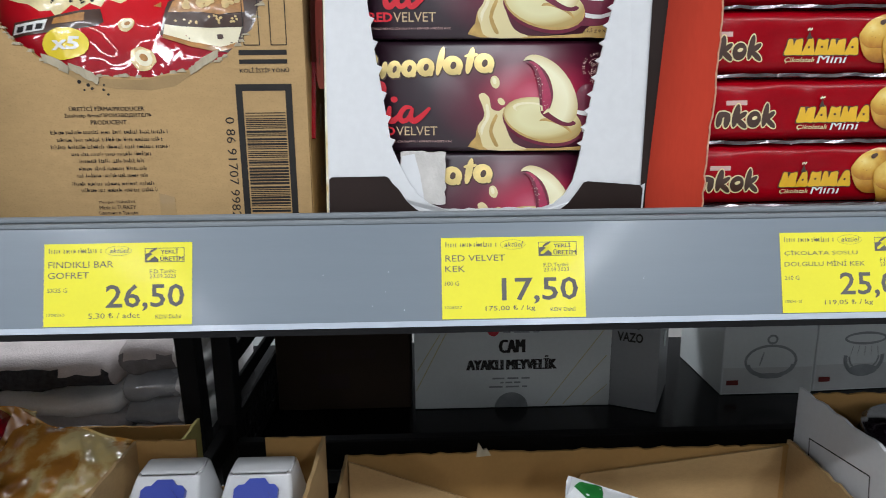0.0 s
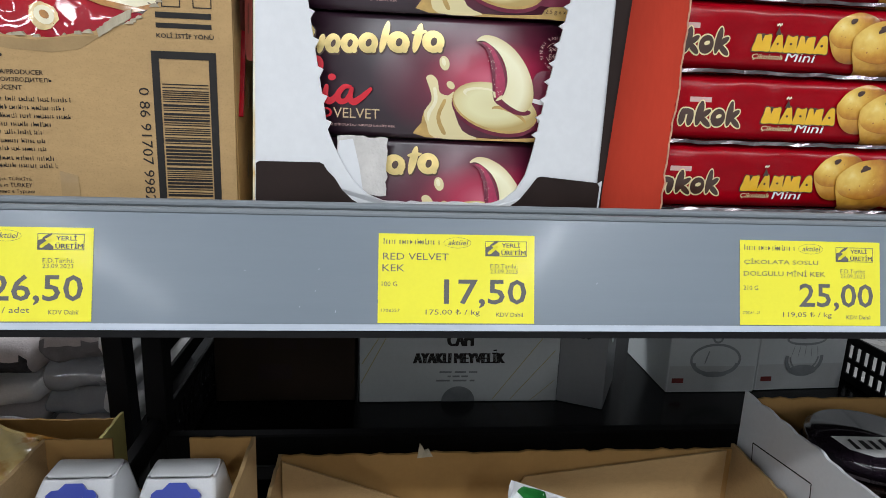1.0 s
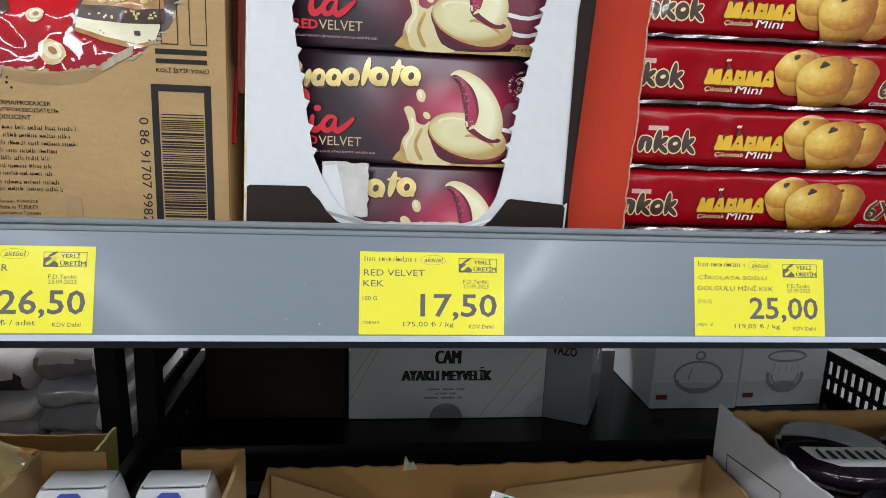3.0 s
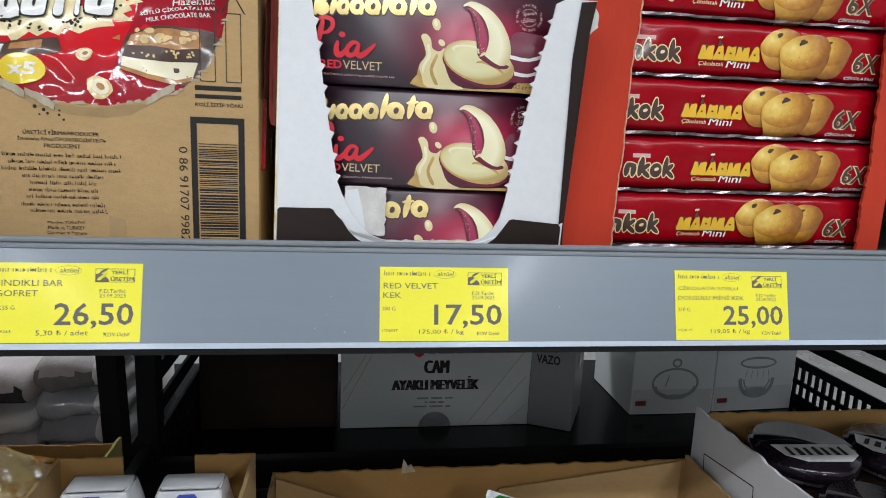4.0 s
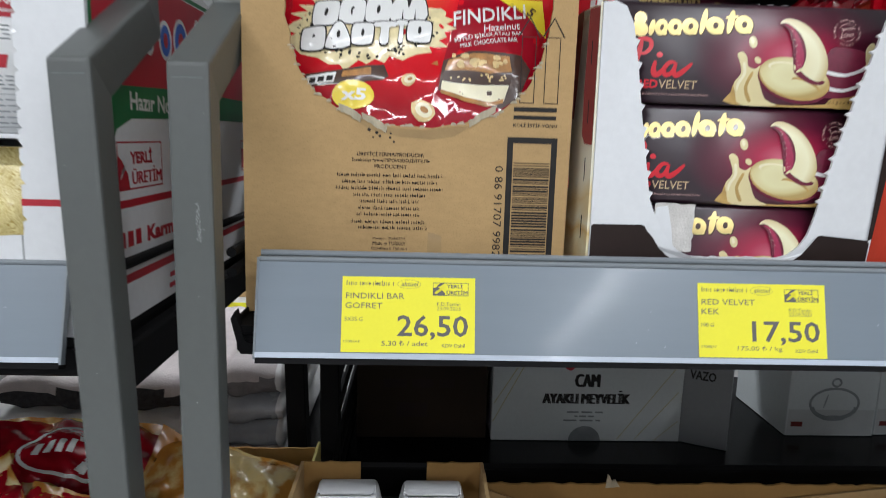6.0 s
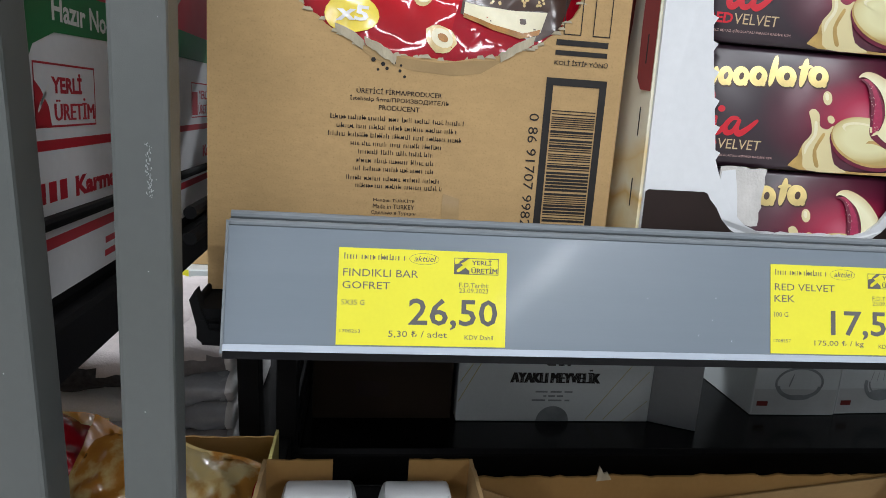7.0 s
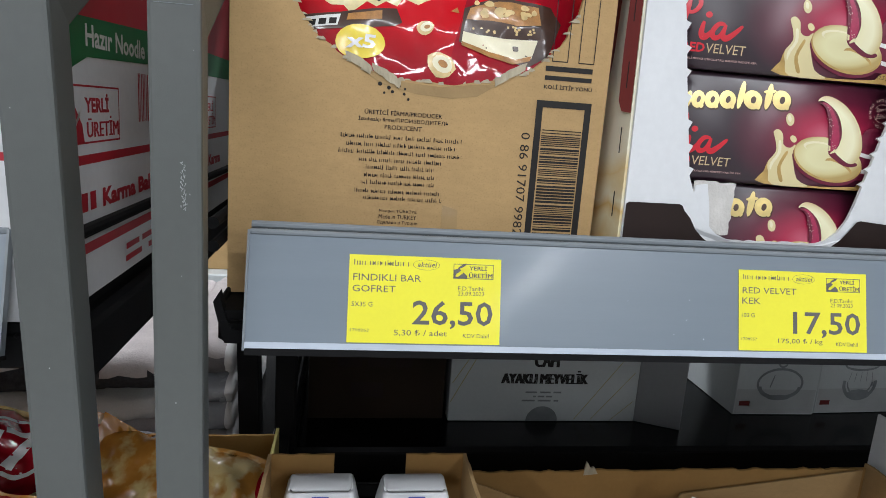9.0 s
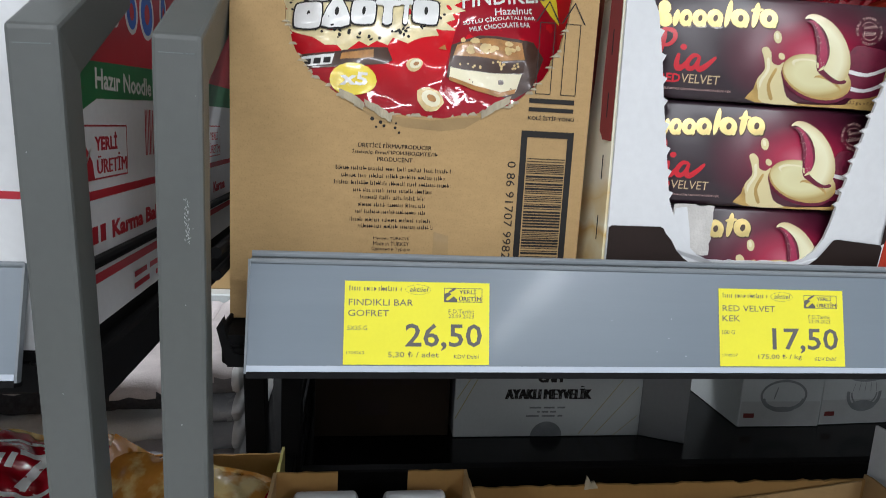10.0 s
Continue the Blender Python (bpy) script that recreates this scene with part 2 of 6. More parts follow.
M["white_plastic"] = mat("white_plastic", (0.74, 0.75, 0.76), 0.3, var=0.03, coat=0.2)
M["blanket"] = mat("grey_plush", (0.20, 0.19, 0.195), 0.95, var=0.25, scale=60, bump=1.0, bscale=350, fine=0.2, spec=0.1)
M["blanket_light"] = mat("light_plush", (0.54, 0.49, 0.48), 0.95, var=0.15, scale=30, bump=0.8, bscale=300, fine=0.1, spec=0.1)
M["blanket_white"] = mat("white_plush", (0.80, 0.79, 0.78), 0.9, var=0.08, scale=20, bump=0.6, bscale=260, fine=0.06, spec=0.2)
M["blanket_dark"] = mat("dark_fringe", (0.05, 0.05, 0.055), 0.95, var=0.5, scale=120, bump=1.0, bscale=500, fine=0.4, spec=0.1)
M["sleeve"] = mat("clear_sleeve", (0.34, 0.35, 0.37), 0.25, var=0.25, scale=14, bump=0.4, bscale=40, coat=0.5)
M["bun_film"] = blend_mat("bun_bag_film", (0.02, 0, 0), (0.6, 0.6, 0.6), [(0.0, (0.22, 0.07, 0.012)), (0.36, (0.42, 0.18, 0.03)), (0.47, (0.62, 0.47, 0.20)), (0.56, (0.58, 0.46, 0.22)), (0.66, (0.45, 0.21, 0.04)), (1.0, (0.26, 0.09, 0.016))], rough=0.2, coat=0.8, warp=1.0, noise_scale=24, lin="X")
M["bag_crimson"] = mat("crimson_film", (0.34, 0.005, 0.014), 0.22, var=0.15, scale=20, bump=0.5, bscale=35, coat=0.8)
M["jar"] = mat("dark_jar", (0.018, 0.010, 0.008), 0.10, var=0.3, scale=20, coat=0.8)
M["jar_lid"] = mat("dark_violet_lid", (0.012, 0.008, 0.012), 0.12, var=0.3, scale=30, coat=0.15, spec=0.3)
M["far_white"] = mat("far_white_board", (0.55, 0.585, 0.585), 0.4, var=0.05, scale=8, coat=0.2)
M["far_grey"] = mat("grey_print", (0.22, 0.24, 0.25), 0.5, var=0.25, scale=30)
M["far_band"] = mat("pale_grey_band_print", (0.46, 0.48, 0.48), 0.4, var=0.08, scale=20, coat=0.2)
M["far_line"] = mat("ochre_line", (0.42, 0.38, 0.18), 0.5)
M["floor"] = mat("floor_tile", (0.42, 0.41, 0.39), 0.25, var=0.08, scale=3)
M["wall"] = mat("painted_wall", (0.55, 0.56, 0.57), 0.7, var=0.05, scale=2)
M["ceiling"] = mat("ceiling_paint", (0.75, 0.75, 0.74), 0.8, var=0.03, scale=2)
M["green_bag"] = mat("green_film", (0.015, 0.16, 0.03), 0.3, var=0.1, coat=0.4)
M["orange_pack"] = mat("orange_pack", (0.62, 0.26, 0.02), 0.4, var=0.3, scale=20)
glow = bpy.data.materials.new("lamp_diffuser")
glow.use_nodes = True
glow.node_tree.nodes["Principled BSDF"].inputs["Emission Color"].default_value = (0.93, 0.97, 1, 1)
glow.node_tree.nodes["Principled BSDF"].inputs["Emission Strength"].default_value = 8.0
M["glow"] = glow


# ---- building helpers ----
def mesh_of(name, bm, material, smooth=False):
    me = bpy.data.meshes.new(name)
    bmesh.ops.recalc_face_normals(bm, faces=bm.faces)
    if smooth:
        for f in bm.faces:
            f.smooth = True
    bm.to_mesh(me)
    bm.free()
    me.materials.append(material)
    return me


def part(name, bm, material, parent=None, label="", smooth=False):
    ob = new(name, mesh_of(name, bm, material, smooth))
    if parent is not None:
        ob.parent = parent
    if label:
        ob["label"] = label
    return ob


def thing(name, label, category, m=None, group="", kind=""):
    ob = new(name)
    ob.empty_display_size = 0.02
    ob.matrix_world = m if m is not None else Matrix.Identity(4)
    return tagged(ob, label, category, group, kind)


def box(x0, x1, y0, y1, z0, z1, bev=0.0, bm=None, seg=1):
    own = bmesh.new()
    bmesh.ops.create_cube(own, size=1)
    for v in own.verts:
        v.co = ((x0 + x1) / 2 + v.co.x * (x1 - x0), (y0 + y1) / 2 + v.co.y * (y1 - y0), (z0 + z1) / 2 + v.co.z * (z1 - z0))
    if bev:
        bmesh.ops.bevel(own, geom=list(own.edges), offset=bev, segments=seg, affect="EDGES", profile=0.6)
    if bm is None:
        return own
    me = bpy.data.meshes.new("tmp")
    own.to_mesh(me)
    own.free()
    bm.from_mesh(me)
    bpy.data.meshes.remove(me)
    return bm


def sheet(pts, d0, d1, fn, bm=None):
    """A plate with the outline pts (u, v), from depth d0 to d1, set in space by fn(u, v, d)."""
    bm = bm or bmesh.new()
    n = len(pts)
    a = [bm.verts.new(fn(u, v, d0)) for u, v in pts]
    b = [bm.verts.new(fn(u, v, d1)) for u, v in pts]
    bm.faces.new(a)
    bm.faces.new(b[::-1])
    for i in range(n):
        j = (i + 1) % n
        bm.faces.new((a[i], b[i], b[j], a[j]))
    big = [f for f in bm.faces if len(f.verts) > 4]
    for f in big:
        f.normal_update()
    bmesh.ops.triangulate(bm, faces=big, ngon_method="EAR_CLIP")
    return bm


def wall_xz(y, t=0.004):
    return lambda u, v, d: Vector((u, y + d * t, v))


def rod(p, q, r, bm=None, n=10):
    bm = bm or bmesh.new()
    p, q = Vector(p), Vector(q)
    turn = (q - p).to_track_quat("Z", "Y").to_matrix().to_4x4()
    bmesh.ops.create_cone(bm, cap_ends=True, segments=n, radius1=r, radius2=r, depth=(q - p).length, matrix=Matrix.Translation((p + q) / 2) @ turn)
    return bm


def ragged(pts, amp, step, seed=0):
    """Breaks an open line into short, uneven pieces, as torn board has."""
    rng = random.Random(seed)
    out = []
    for (x0, y0), (x1, y1) in zip(pts, pts[1:]):
        ln = math.hypot(x1 - x0, y1 - y0)
        k = max(1, int(ln / step))
        for i in range(k):
            t = (i + rng.uniform(-0.25, 0.25) * (i > 0)) / k
            a = rng.uniform(-amp, amp) * (i > 0)
            out.append((x0 + (x1 - x0) * t - (y1 - y0) / ln * a, y0 + (y1 - y0) * t + (x1 - x0) / ln * a))
    return out + [pts[-1]]


def serrated(pts, tooth, step):
    """A line of perforation teeth, leaning one way."""
    out = []
    for (x0, y0), (x1, y1) in zip(pts, pts[1:]):
        ln = math.hypot(x1 - x0, y1 - y0)
        k = max(1, int(ln / step))
        nx, ny = (y1 - y0) / ln, -(x1 - x0) / ln
        for i in range(k):
            out.append((x0 + (x1 - x0) * i / k, y0 + (y1 - y0) * i / k))
            t = (i + 0.62) / k
            out.append((x0 + (x1 - x0) * t, y0 + (y1 - y0) * t))
            t = (i + 0.74) / k
            out.append((x0 + (x1 - x0) * t + nx * tooth, y0 + (y1 - y0) * t + ny * tooth))
    return out + [pts[-1]]


TEXTS = {}


def letters(s, bold=0.0):
    """The flat outline mesh of a text: its points and faces, with the size of its box."""
    if (s, bold) not in TEXTS:
        c = bpy.data.curves.new("t", "FONT")
        c.body, c.offset, c.resolution_u = s, bold, 2
        o = bpy.data.objects.new("t", c)
        me = bpy.data.meshes.new_from_object(o)
        vs = [(v.co.x, v.co.y) for v in me.vertices]
        fs = [tuple(p.vertices) for p in me.polygons]
        bpy.data.objects.remove(o)
        bpy.data.curves.remove(c)
        bpy.data.meshes.remove(me)
        xs, ys = [v[0] for v in vs] or [0, 1], [v[1] for v in vs] or [0, 1]
        TEXTS[(s, bold)] = (vs, fs, min(xs), max(xs), min(ys), max(ys))
    return TEXTS[(s, bold)]


class Print:
    """Flat artwork in (u, v), ink by ink; put() lays it on a surface."""

    def __init__(self):
        self.inks = {}

    def bm(self, ink):
        return self.inks.setdefault(ink, bmesh.new())

    def poly(self, ink, pts, layer=1):
        bm = self.bm(ink)
        f = bm.faces.new([bm.verts.new((u, v, layer)) for u, v in pts])
        f.normal_update()
        bmesh.ops.triangulate(bm, faces=[f], ngon_method="EAR_CLIP")

    def blob(self, ink, pts, layer=1, k=3):
        """A closed shape with its outline rounded off."""
        out, n = [], len(pts)
        for i in range(n):
            q = [Vector((*pts[(i + j) % n], 0)) for j in (-1, 0, 1, 2)]
            for j in range(k):
                t = j / k
                c = 0.5 * (2 * q[1] + (q[2] - q[0]) * t + (2 * q[0] - 5 * q[1] + 4 * q[2] - q[3]) * t * t + (3 * q[1] - q[0] - 3 * q[2] + q[3]) * t ** 3)
                out.append((c.x, c.y))
        self.poly(ink, out, layer)

    def stroke(self, ink, pts, width, layer=1, k=5):
        """A brush stroke through the points, thin at its ends."""
        bm = self.bm(ink)
        n, line = len(pts), []
        for i in range(n - 1):
            q = [Vector((*pts[min(max(i + j, 0), n - 1)], 0)) for j in (-1, 0, 1, 2)]
            for j in range(k + (i == n - 2)):
                t = j / k
                line.append(0.5 * (2 * q[1] + (q[2] - q[0]) * t + (2 * q[0] - 5 * q[1] + 4 * q[2] - q[3]) * t * t + (3 * q[1] - q[0] - 3 * q[2] + q[3]) * t ** 3))
        rows = []
        for i, c in enumerate(line):
            d = line[min(i + 1, len(line) - 1)] - line[max(i - 1, 0)]
            d = Vector((-d.y, d.x, 0)).normalized() * width * 0.5 * (0.35 + 0.65 * math.sin(math.pi * i / (len(line) - 1)) ** 0.6)
            rows.append([bm.verts.new((*(c + d).xy, layer)), bm.verts.new((*(c - d).xy, layer))])
        for a, b in zip(rows, rows[1:]):
            bm.faces.new((a[0], a[1], b[1], b[0]))

    def rect(self, ink, u0, v0, u1, v1, layer=1):
        self.poly(ink, [(u0, v0), (u1, v0), (u1, v1), (u0, v1)], layer)

    def oval(self, ink, cu, cv, ru, rv, layer=1, turn=0.0, n=20, a0=0, a1=360, wob=0.0):
        c, s = math.cos(radians(turn)), math.sin(radians(turn))
        pts = []
        k = n if a1 - a0 >= 360 else n + 1
        for i in range(k):
            a = radians(a0 + (a1 - a0) * i / n)
            w = 1 + wob * math.sin(3 * a + cu * 900) + wob * 0.6 * math.sin(7 * a + cv * 700)
            x, y = ru * math.cos(a) * w, rv * math.sin(a) * w
            pts.append((cu + x * c - y * s, cv + x * s + y * c))
        self.poly(ink, pts, layer)

    def ring(self, ink, cu, cv, ru, rv, t, layer=1, n=24, a0=0, a1=360):
        bm = self.bm(ink)
        rows = []
        for i in range(n + 1):
            a = radians(a0 + (a1 - a0) * i / n)
            rows.append([bm.verts.new((cu + (ru - k) * math.cos(a), cv + (rv - k) * math.sin(a), layer)) for k in (0, t)])
        for p, q in zip(rows, rows[1:]):
            bm.faces.new((p[0], q[0], q[1], p[1]))

    def border(self, ink, u0, v0, u1, v1, t, layer=1):
        self.rect(ink, u0, v0, u1, v0 + t, layer)
        self.rect(ink, u0, v1 - t, u1, v1, layer)
        self.rect(ink, u0, v0 + t, u0 + t, v1 - t, layer)
        self.rect(ink, u1 - t, v0 + t, u1, v1 - t, layer)

    def text(self, ink, s, u, v, w=None, h=None, layer=1, turn=0.0, bold=0.0, lean=0.0):
        """Text with its lower left corner at (u, v), w wide and h high (one may be left out)."""
        if "M" in s and bold:
            k = (h or 0.8 * w / len(s)) * bold * 1.6
            self.text(ink, s, u + k, v, w, h, layer + 0.3, turn, 0.0, lean)
            self.text(ink, s, u - k, v, w, h, layer + 0.5, turn, 0.0, lean)
            bold = 0.0
        vs, fs, x0, x1, y0, y1 = letters(s, bold)
        if not fs:
            return
        sx = w / (x1 - x0) if w else h / (y1 - y0)
        sy = h / (y1 - y0) if h else sx
        c, q = math.cos(radians(turn)), math.sin(radians(turn))
        bm = self.bm(ink)
        pts = []
        for x, y in vs:
            a, b = (x - x0) * sx, (y - y0) * sy
            a += b * lean
            pts.append(bm.verts.new((u + a * c - b * q, v + a * q + b * c, layer)))
        for f in fs:
            try:
                bm.faces.new([pts[i] for i in f])
            except ValueError:
                pass

    def bars(self, ink, u0, u1, v, h, n, layer=1, seed=0):
        """A line of writing that cannot be read: n plain bars."""
        rng = random.Random(seed)
        ws = [rng.uniform(0.5, 1.6) for _ in range(n)]
        k = (u1 - u0) / (sum(ws) + 0.35 * (n - 1))
        u = u0
        for w in ws:
            self.rect(ink, u, v, u + w * k, v + h, layer)
            u += (w + 0.35) * k

    def ticks(self, ink, u0, u1, v, h, seed=0):
        """A line of writing left as plain bars, one to a letter and gaps between the words."""
        rng = random.Random(seed)
        u, left = u0, rng.randint(4, 9)
        while u < u1:
            w = h * rng.uniform(0.10, 0.22)
            tall = rng.random() < 0.3
            self.rect(ink, u, v, min(u + w, u1), v + h * (1.0 if tall else 0.72))
            if rng.random() < 0.5:
                self.rect(ink, u, v + h * rng.choice((0.0, 0.3, 0.56)), min(u + h * 0.42, u1), v + h * 0.16)
            left -= 1
            u += w + h * (0.30 if left else 0.75)
            if not left:
                left = rng.randint(4, 9)

    def put(self, parent, fn, names=None, step=None, lift=0.00018):
        for ink, bm in self.inks.items():
            if step:
                us, vs = [v.co.x for v in bm.verts], [v.co.y for v in bm.verts]
                for k, (lo, hi) in enumerate(((min(us), max(us)), (min(vs), max(vs)))):
                    t = math.ceil(lo / step) * step
                    while t < hi:
                        no = (1, 0, 0) if k == 0 else (0, 1, 0)
                        bmesh.ops.bisect_plane(bm, geom=list(bm.verts) + list(bm.edges) + list(bm.faces), plane_co=(t, t, 0), plane_no=no)
                        t += step
            bmesh.ops.remove_doubles(bm, verts=bm.verts, dist=0.00003)
            for f in bm.faces:
                f.normal_update()
                if f.normal.z < 0:
                    f.normal_flip()
            for v in bm.verts:
                v.co = fn(v.co.x, v.co.y, -v.co.z * lift)
            if step:
                for f in bm.faces:
                    f.smooth = True
            me = bpy.data.meshes.new("print")
            bm.to_mesh(me)
            bm.free()
            me.materials.append(M[ink])
            ob = new((names or {}).get(ink, "printed_artwork"), me)
            ob.parent = parent
            ob["kind"] = "stuff"
        self.inks = {}


# ---- room ----
def slab(name, label, x0, x1, y0, y1, z0, z1, material, category):
    return tagged(part(name, box(x0, x1, y0, y1, z0, z1), material), label, category, "", "structure")


slab("floor", "pale grey polished shop floor", -4, 4, -7.4, 5.2, -0.1, 0, M["floor"], "floor")
slab("ceiling", "white painted shop ceiling", -4, 4, -7.4, 5.2, 3.0, 3.1, M["ceiling"], "ceiling")
slab("wall_front", "plain painted shop wall across the aisle", -4, 4, -7.5, -7.4, 0, 3.0, M["wall"], "wall")
slab("wall_back", "plain painted shop wall beyond the far aisle", -4, 4, 5.2, 5.3, 0, 3.0, M["wall"], "wall")
slab("wall_west", "plain painted side wall of the shop", -4.1, -4, -7.4, 5.2, 0, 3.0, M["wall"], "wall")
slab("wall_east", "plain painted side wall of the shop", 4, 4.1, -7.4, 5.2, 0, 3.0, M["wall"], "wall")
for lx, ly, watts, turned in LAMPS:
    fit_light = thing("ceiling_light", "long white tube light fitting under the ceiling", "ceiling light", pose(lx, ly, 2.9, 0, 0, turned), "ceiling lights")
    part("housing", box(-0.75, 0.75, -0.08, 0.08, 0.0, 0.1, 0.01), M["white"], fit_light)
    part("diffuser", box(-0.72, 0.72, -0.065, 0.065, -0.012, 0.0), M["glow"], fit_light)


# ---- shelving ----
def tube_profile(prof, x0, x1, bev):
    bm = bmesh.new()
    a = [bm.verts.new((x0, y, z)) for y, z in prof]
    b = [bm.verts.new((x1, y, z)) for y, z in prof]
    bm.faces.new(a)
    bm.faces.new(b[::-1])
    for i in range(len(prof)):
        j = (i + 1) % len(prof)
        bm.faces.new((a[i], a[j], b[j], b[i]))
    bmesh.ops.recalc_face_normals(bm, faces=bm.faces)
    bmesh.ops.bevel(bm, geom=list(bm.edges), offset=bev, segments=2, affect="EDGES", profile=0.6)
    return bm


POST = [(0.404, 0.0), (0.404, 1.474), (0.505, 1.530), (0.505, 2.25), (0.540, 2.25), (0.540, 1.506), (0.441, 1.451), (0.441, 0.0)]


def end_frame(x0, x1, lean, label, marks):
    f = thing("steel_upright", label, "upright", pose(x0, 0, 1.3, 0, lean, 0), "steel uprights")
    w = x1 - x0
    tube = tube_profile([(y, z - 1.3) for y, z in POST], 0, w, 0.0025)
    for v in tube.verts:
        if v.co.x > w / 2 and (v.co.y > 0.43 and v.co.z < 0.17 or v.co.y > 0.52):
            v.co.x -= 0.004
    part("front_post", tube, M["grey"], f, "grey powder-coated square steel tube with a bent top")
    part("weld_seam", box(0.004, w - 0.004, 0.4037, 0.404, 0.1640, 0.1643), M["bead"], f)
    part("rear_post", box(-0.002, w + 0.004, 1.07, 1.11, -1.3, 0.95, 0.002), M["black"], f)
    for z in (-0.45, -1.2):
        part("cross_rail", box(0.004, w - 0.004, 0.45, 1.07, z - 0.02, z + 0.02, 0.002), M["black"], f)
    bm = bmesh.new()
    rng = random.Random(marks)
    for _ in range(4):
        u, z = rng.uniform(0.003, w - 0.003), rng.uniform(-0.2, 0.16)
        box(u, u + rng.uniform(0.0002, 0.0005), 0.4036, 0.404, z, z + rng.uniform(0.0003, 0.0008), bm=bm)
    if marks == 2:
        for i in range(70):
            z = 0.056 + i * 0.00038
            x = w - 0.0098 + 0.0006 * math.sin(i * 0.9) + rng.uniform(-0.0011, 0.0011)
            box(x, x + rng.uniform(0.0001, 0.0005), 0.4036, 0.404, z, z + rng.uniform(0.0003, 0.0011), bm=bm)
    tagged(part("paint_chips", bm, M["scratch"], f), kind="stuff")
    return f


end_frame(-0.4425, -0.4145, -1.7, "grey square steel upright, slightly leaning, between two shelf bays", 1)
end_frame(-0.372, -0.3445, 0.0, "grey square steel upright with a scratched front face", 2)
end_frame(1.172, 1.204, 0.0, "grey square steel upright at the end of the bay", 3)


def lip_at(x0, yb, zb, slope=0.0):
    """The sloping face of a price rail: u along it, v up it, from its lower edge."""
    n = Vector((0, -0.963, 0.269))
    up = Vector((0, 0.269, 0.963))
    return lambda u, v, d: Vector((x0 + u, yb, zb + u * slope)) + up * v - n * d


LIP = lip_at(0.0, 0.4285, 1.268)
LIP2 = lip_at(0.0, 0.4285, 1.262, 0.001)
LIPU = lip_at(0.0, 0.513, 1.624, 0.016)


def price_rail(name, label, x0, x1, fn):
    r = thing(name, label, "price rail", None, "price rails")
    part("rail_face", sheet([(x0, 0.0), (x1, 0.0), (x1, 0.0705), (x0, 0.0705)], 0.0, 0.003, fn), M["lip"], r)
    bm = rod(fn(x0, 0.0725, 0.002), fn(x1, 0.0725, 0.002), 0.0022)
    part("top_bead", bm, M["bead"], r)
    bm = rod(fn(x0, 0.0775, 0.006), fn(x1, 0.0775, 0.006), 0.0026)
    part("top_fold", bm, M["bead"], r)
    part("groove", sheet([(x0, 0.071), (x1, 0.071), (x1, 0.079), (x0, 0.079)], 0.0055, 0.008, fn), M["black"], r)
    part("bottom_channel", sheet([(x0, -0.0005), (x1, -0.0005), (x1, 0.0035), (x0, 0.0035)], -0.0016, -0.0004, fn), M["clear"], r, "clear plastic holding channel")
    part("lower_edge", sheet([(x0, -0.005), (x1, -0.005), (x1, -0.001), (x0, -0.001)], -0.0005, 0.010, fn), M["black"], r)
    if x1 < 0 or x0 > -0.4:
        part("end_cap", sheet([(x1, -0.002), (x1 + 0.0015, -0.002), (x1 + 0.0015, 0.0735), (x1, 0.0735)] if x1 < 0 else [(x0 - 0.0015, -0.002), (x0, -0.002), (x0, 0.0735), (x0 - 0.0015, 0.0735)], -0.001, 0.005, fn), M["bead"], r)
    rng = random.Random(int(abs(x0) * 1000))
    bm = bmesh.new()
    for _ in range(26):
        u, v = rng.uniform(x0 + 0.02, x1 - 0.02), rng.uniform(0.01, 0.06)
        sheet([(u, v), (u + rng.uniform(0.0004, 0.001), v), (u + 0.0006, v + rng.uniform(0.0005, 0.0014))], -0.0001, 0.0, fn, bm)
    tagged(part("scuff_marks", bm, M["clear"], r), kind="stuff")
    return r


price_rail("price_rail", "grey-blue plastic price rail sloping along the shelf front", -0.325, 1.16, LIP)
price_rail("price_rail", "grey-blue plastic price rail of the neighbouring bay", -1.45, -0.466, LIP2)
price_rail("price_rail", "grey-blue plastic price rail of the shelf above", -0.325, 1.16, LIPU)


def deck(label, x0, x1, y0, y1, z, material, beam=0.05):
    s = thing("shelf", label, "shelf", None, "shelves")
    part("deck_sheet", box(x0, x1, y0, y1, z - 0.006, z), material, s)
    part("front_beam", box(x0, x1, y0, y0 + 0.025, z - beam, z - 0.006, 0.002), M["black"], s)
    for x in (x0, x1 - 0.02):
        part("side_bracket", tube_profile([(y0 - 0.004, z - 0.006), (y0 + 0.02, z - beam), (y1, z - beam - 0.01), (y1, z - 0.006)], x, x + 0.018, 0.002), M["black"], s)
    return s


main_deck = deck("black steel shelf carrying snack cartons", -0.344, 1.16, 0.450, 1.065, 1.285, M["black"], 0.022)
part("end_bracket", sheet([(-0.3475, 1.291), (-0.3440, 1.297), (-0.3410, 1.285), (-0.3365, 1.273), (-0.3260, 1.271), (-0.3260, 1.263), (-0.3405, 1.2635), (-0.3430, 1.272)], 0.0, 0.010, wall_xz(0.447, 1.0)), M["black"], main_deck)
part("end_wall", box(-0.3465, -0.3435, 0.458, 1.06, 1.262, 1.290, 0.001), M["black"], main_deck)
for k, z in enumerate((1.322, 1.338)):
    part("guard_rod", rod((-0.352, 0.47, z), (-0.352, 1.06, z - 0.002), 0.004), M["black"], main_deck)
left_deck = deck("black steel shelf carrying noodle cartons", -1.45, -0.447, 0.450, 1.065, 1.272, M["black"], 0.03)
part("guard_rod", rod((-0.438, 0.46, 1.325), (-0.438, 1.06, 1.322), 0.0045), M["black"], left_deck)
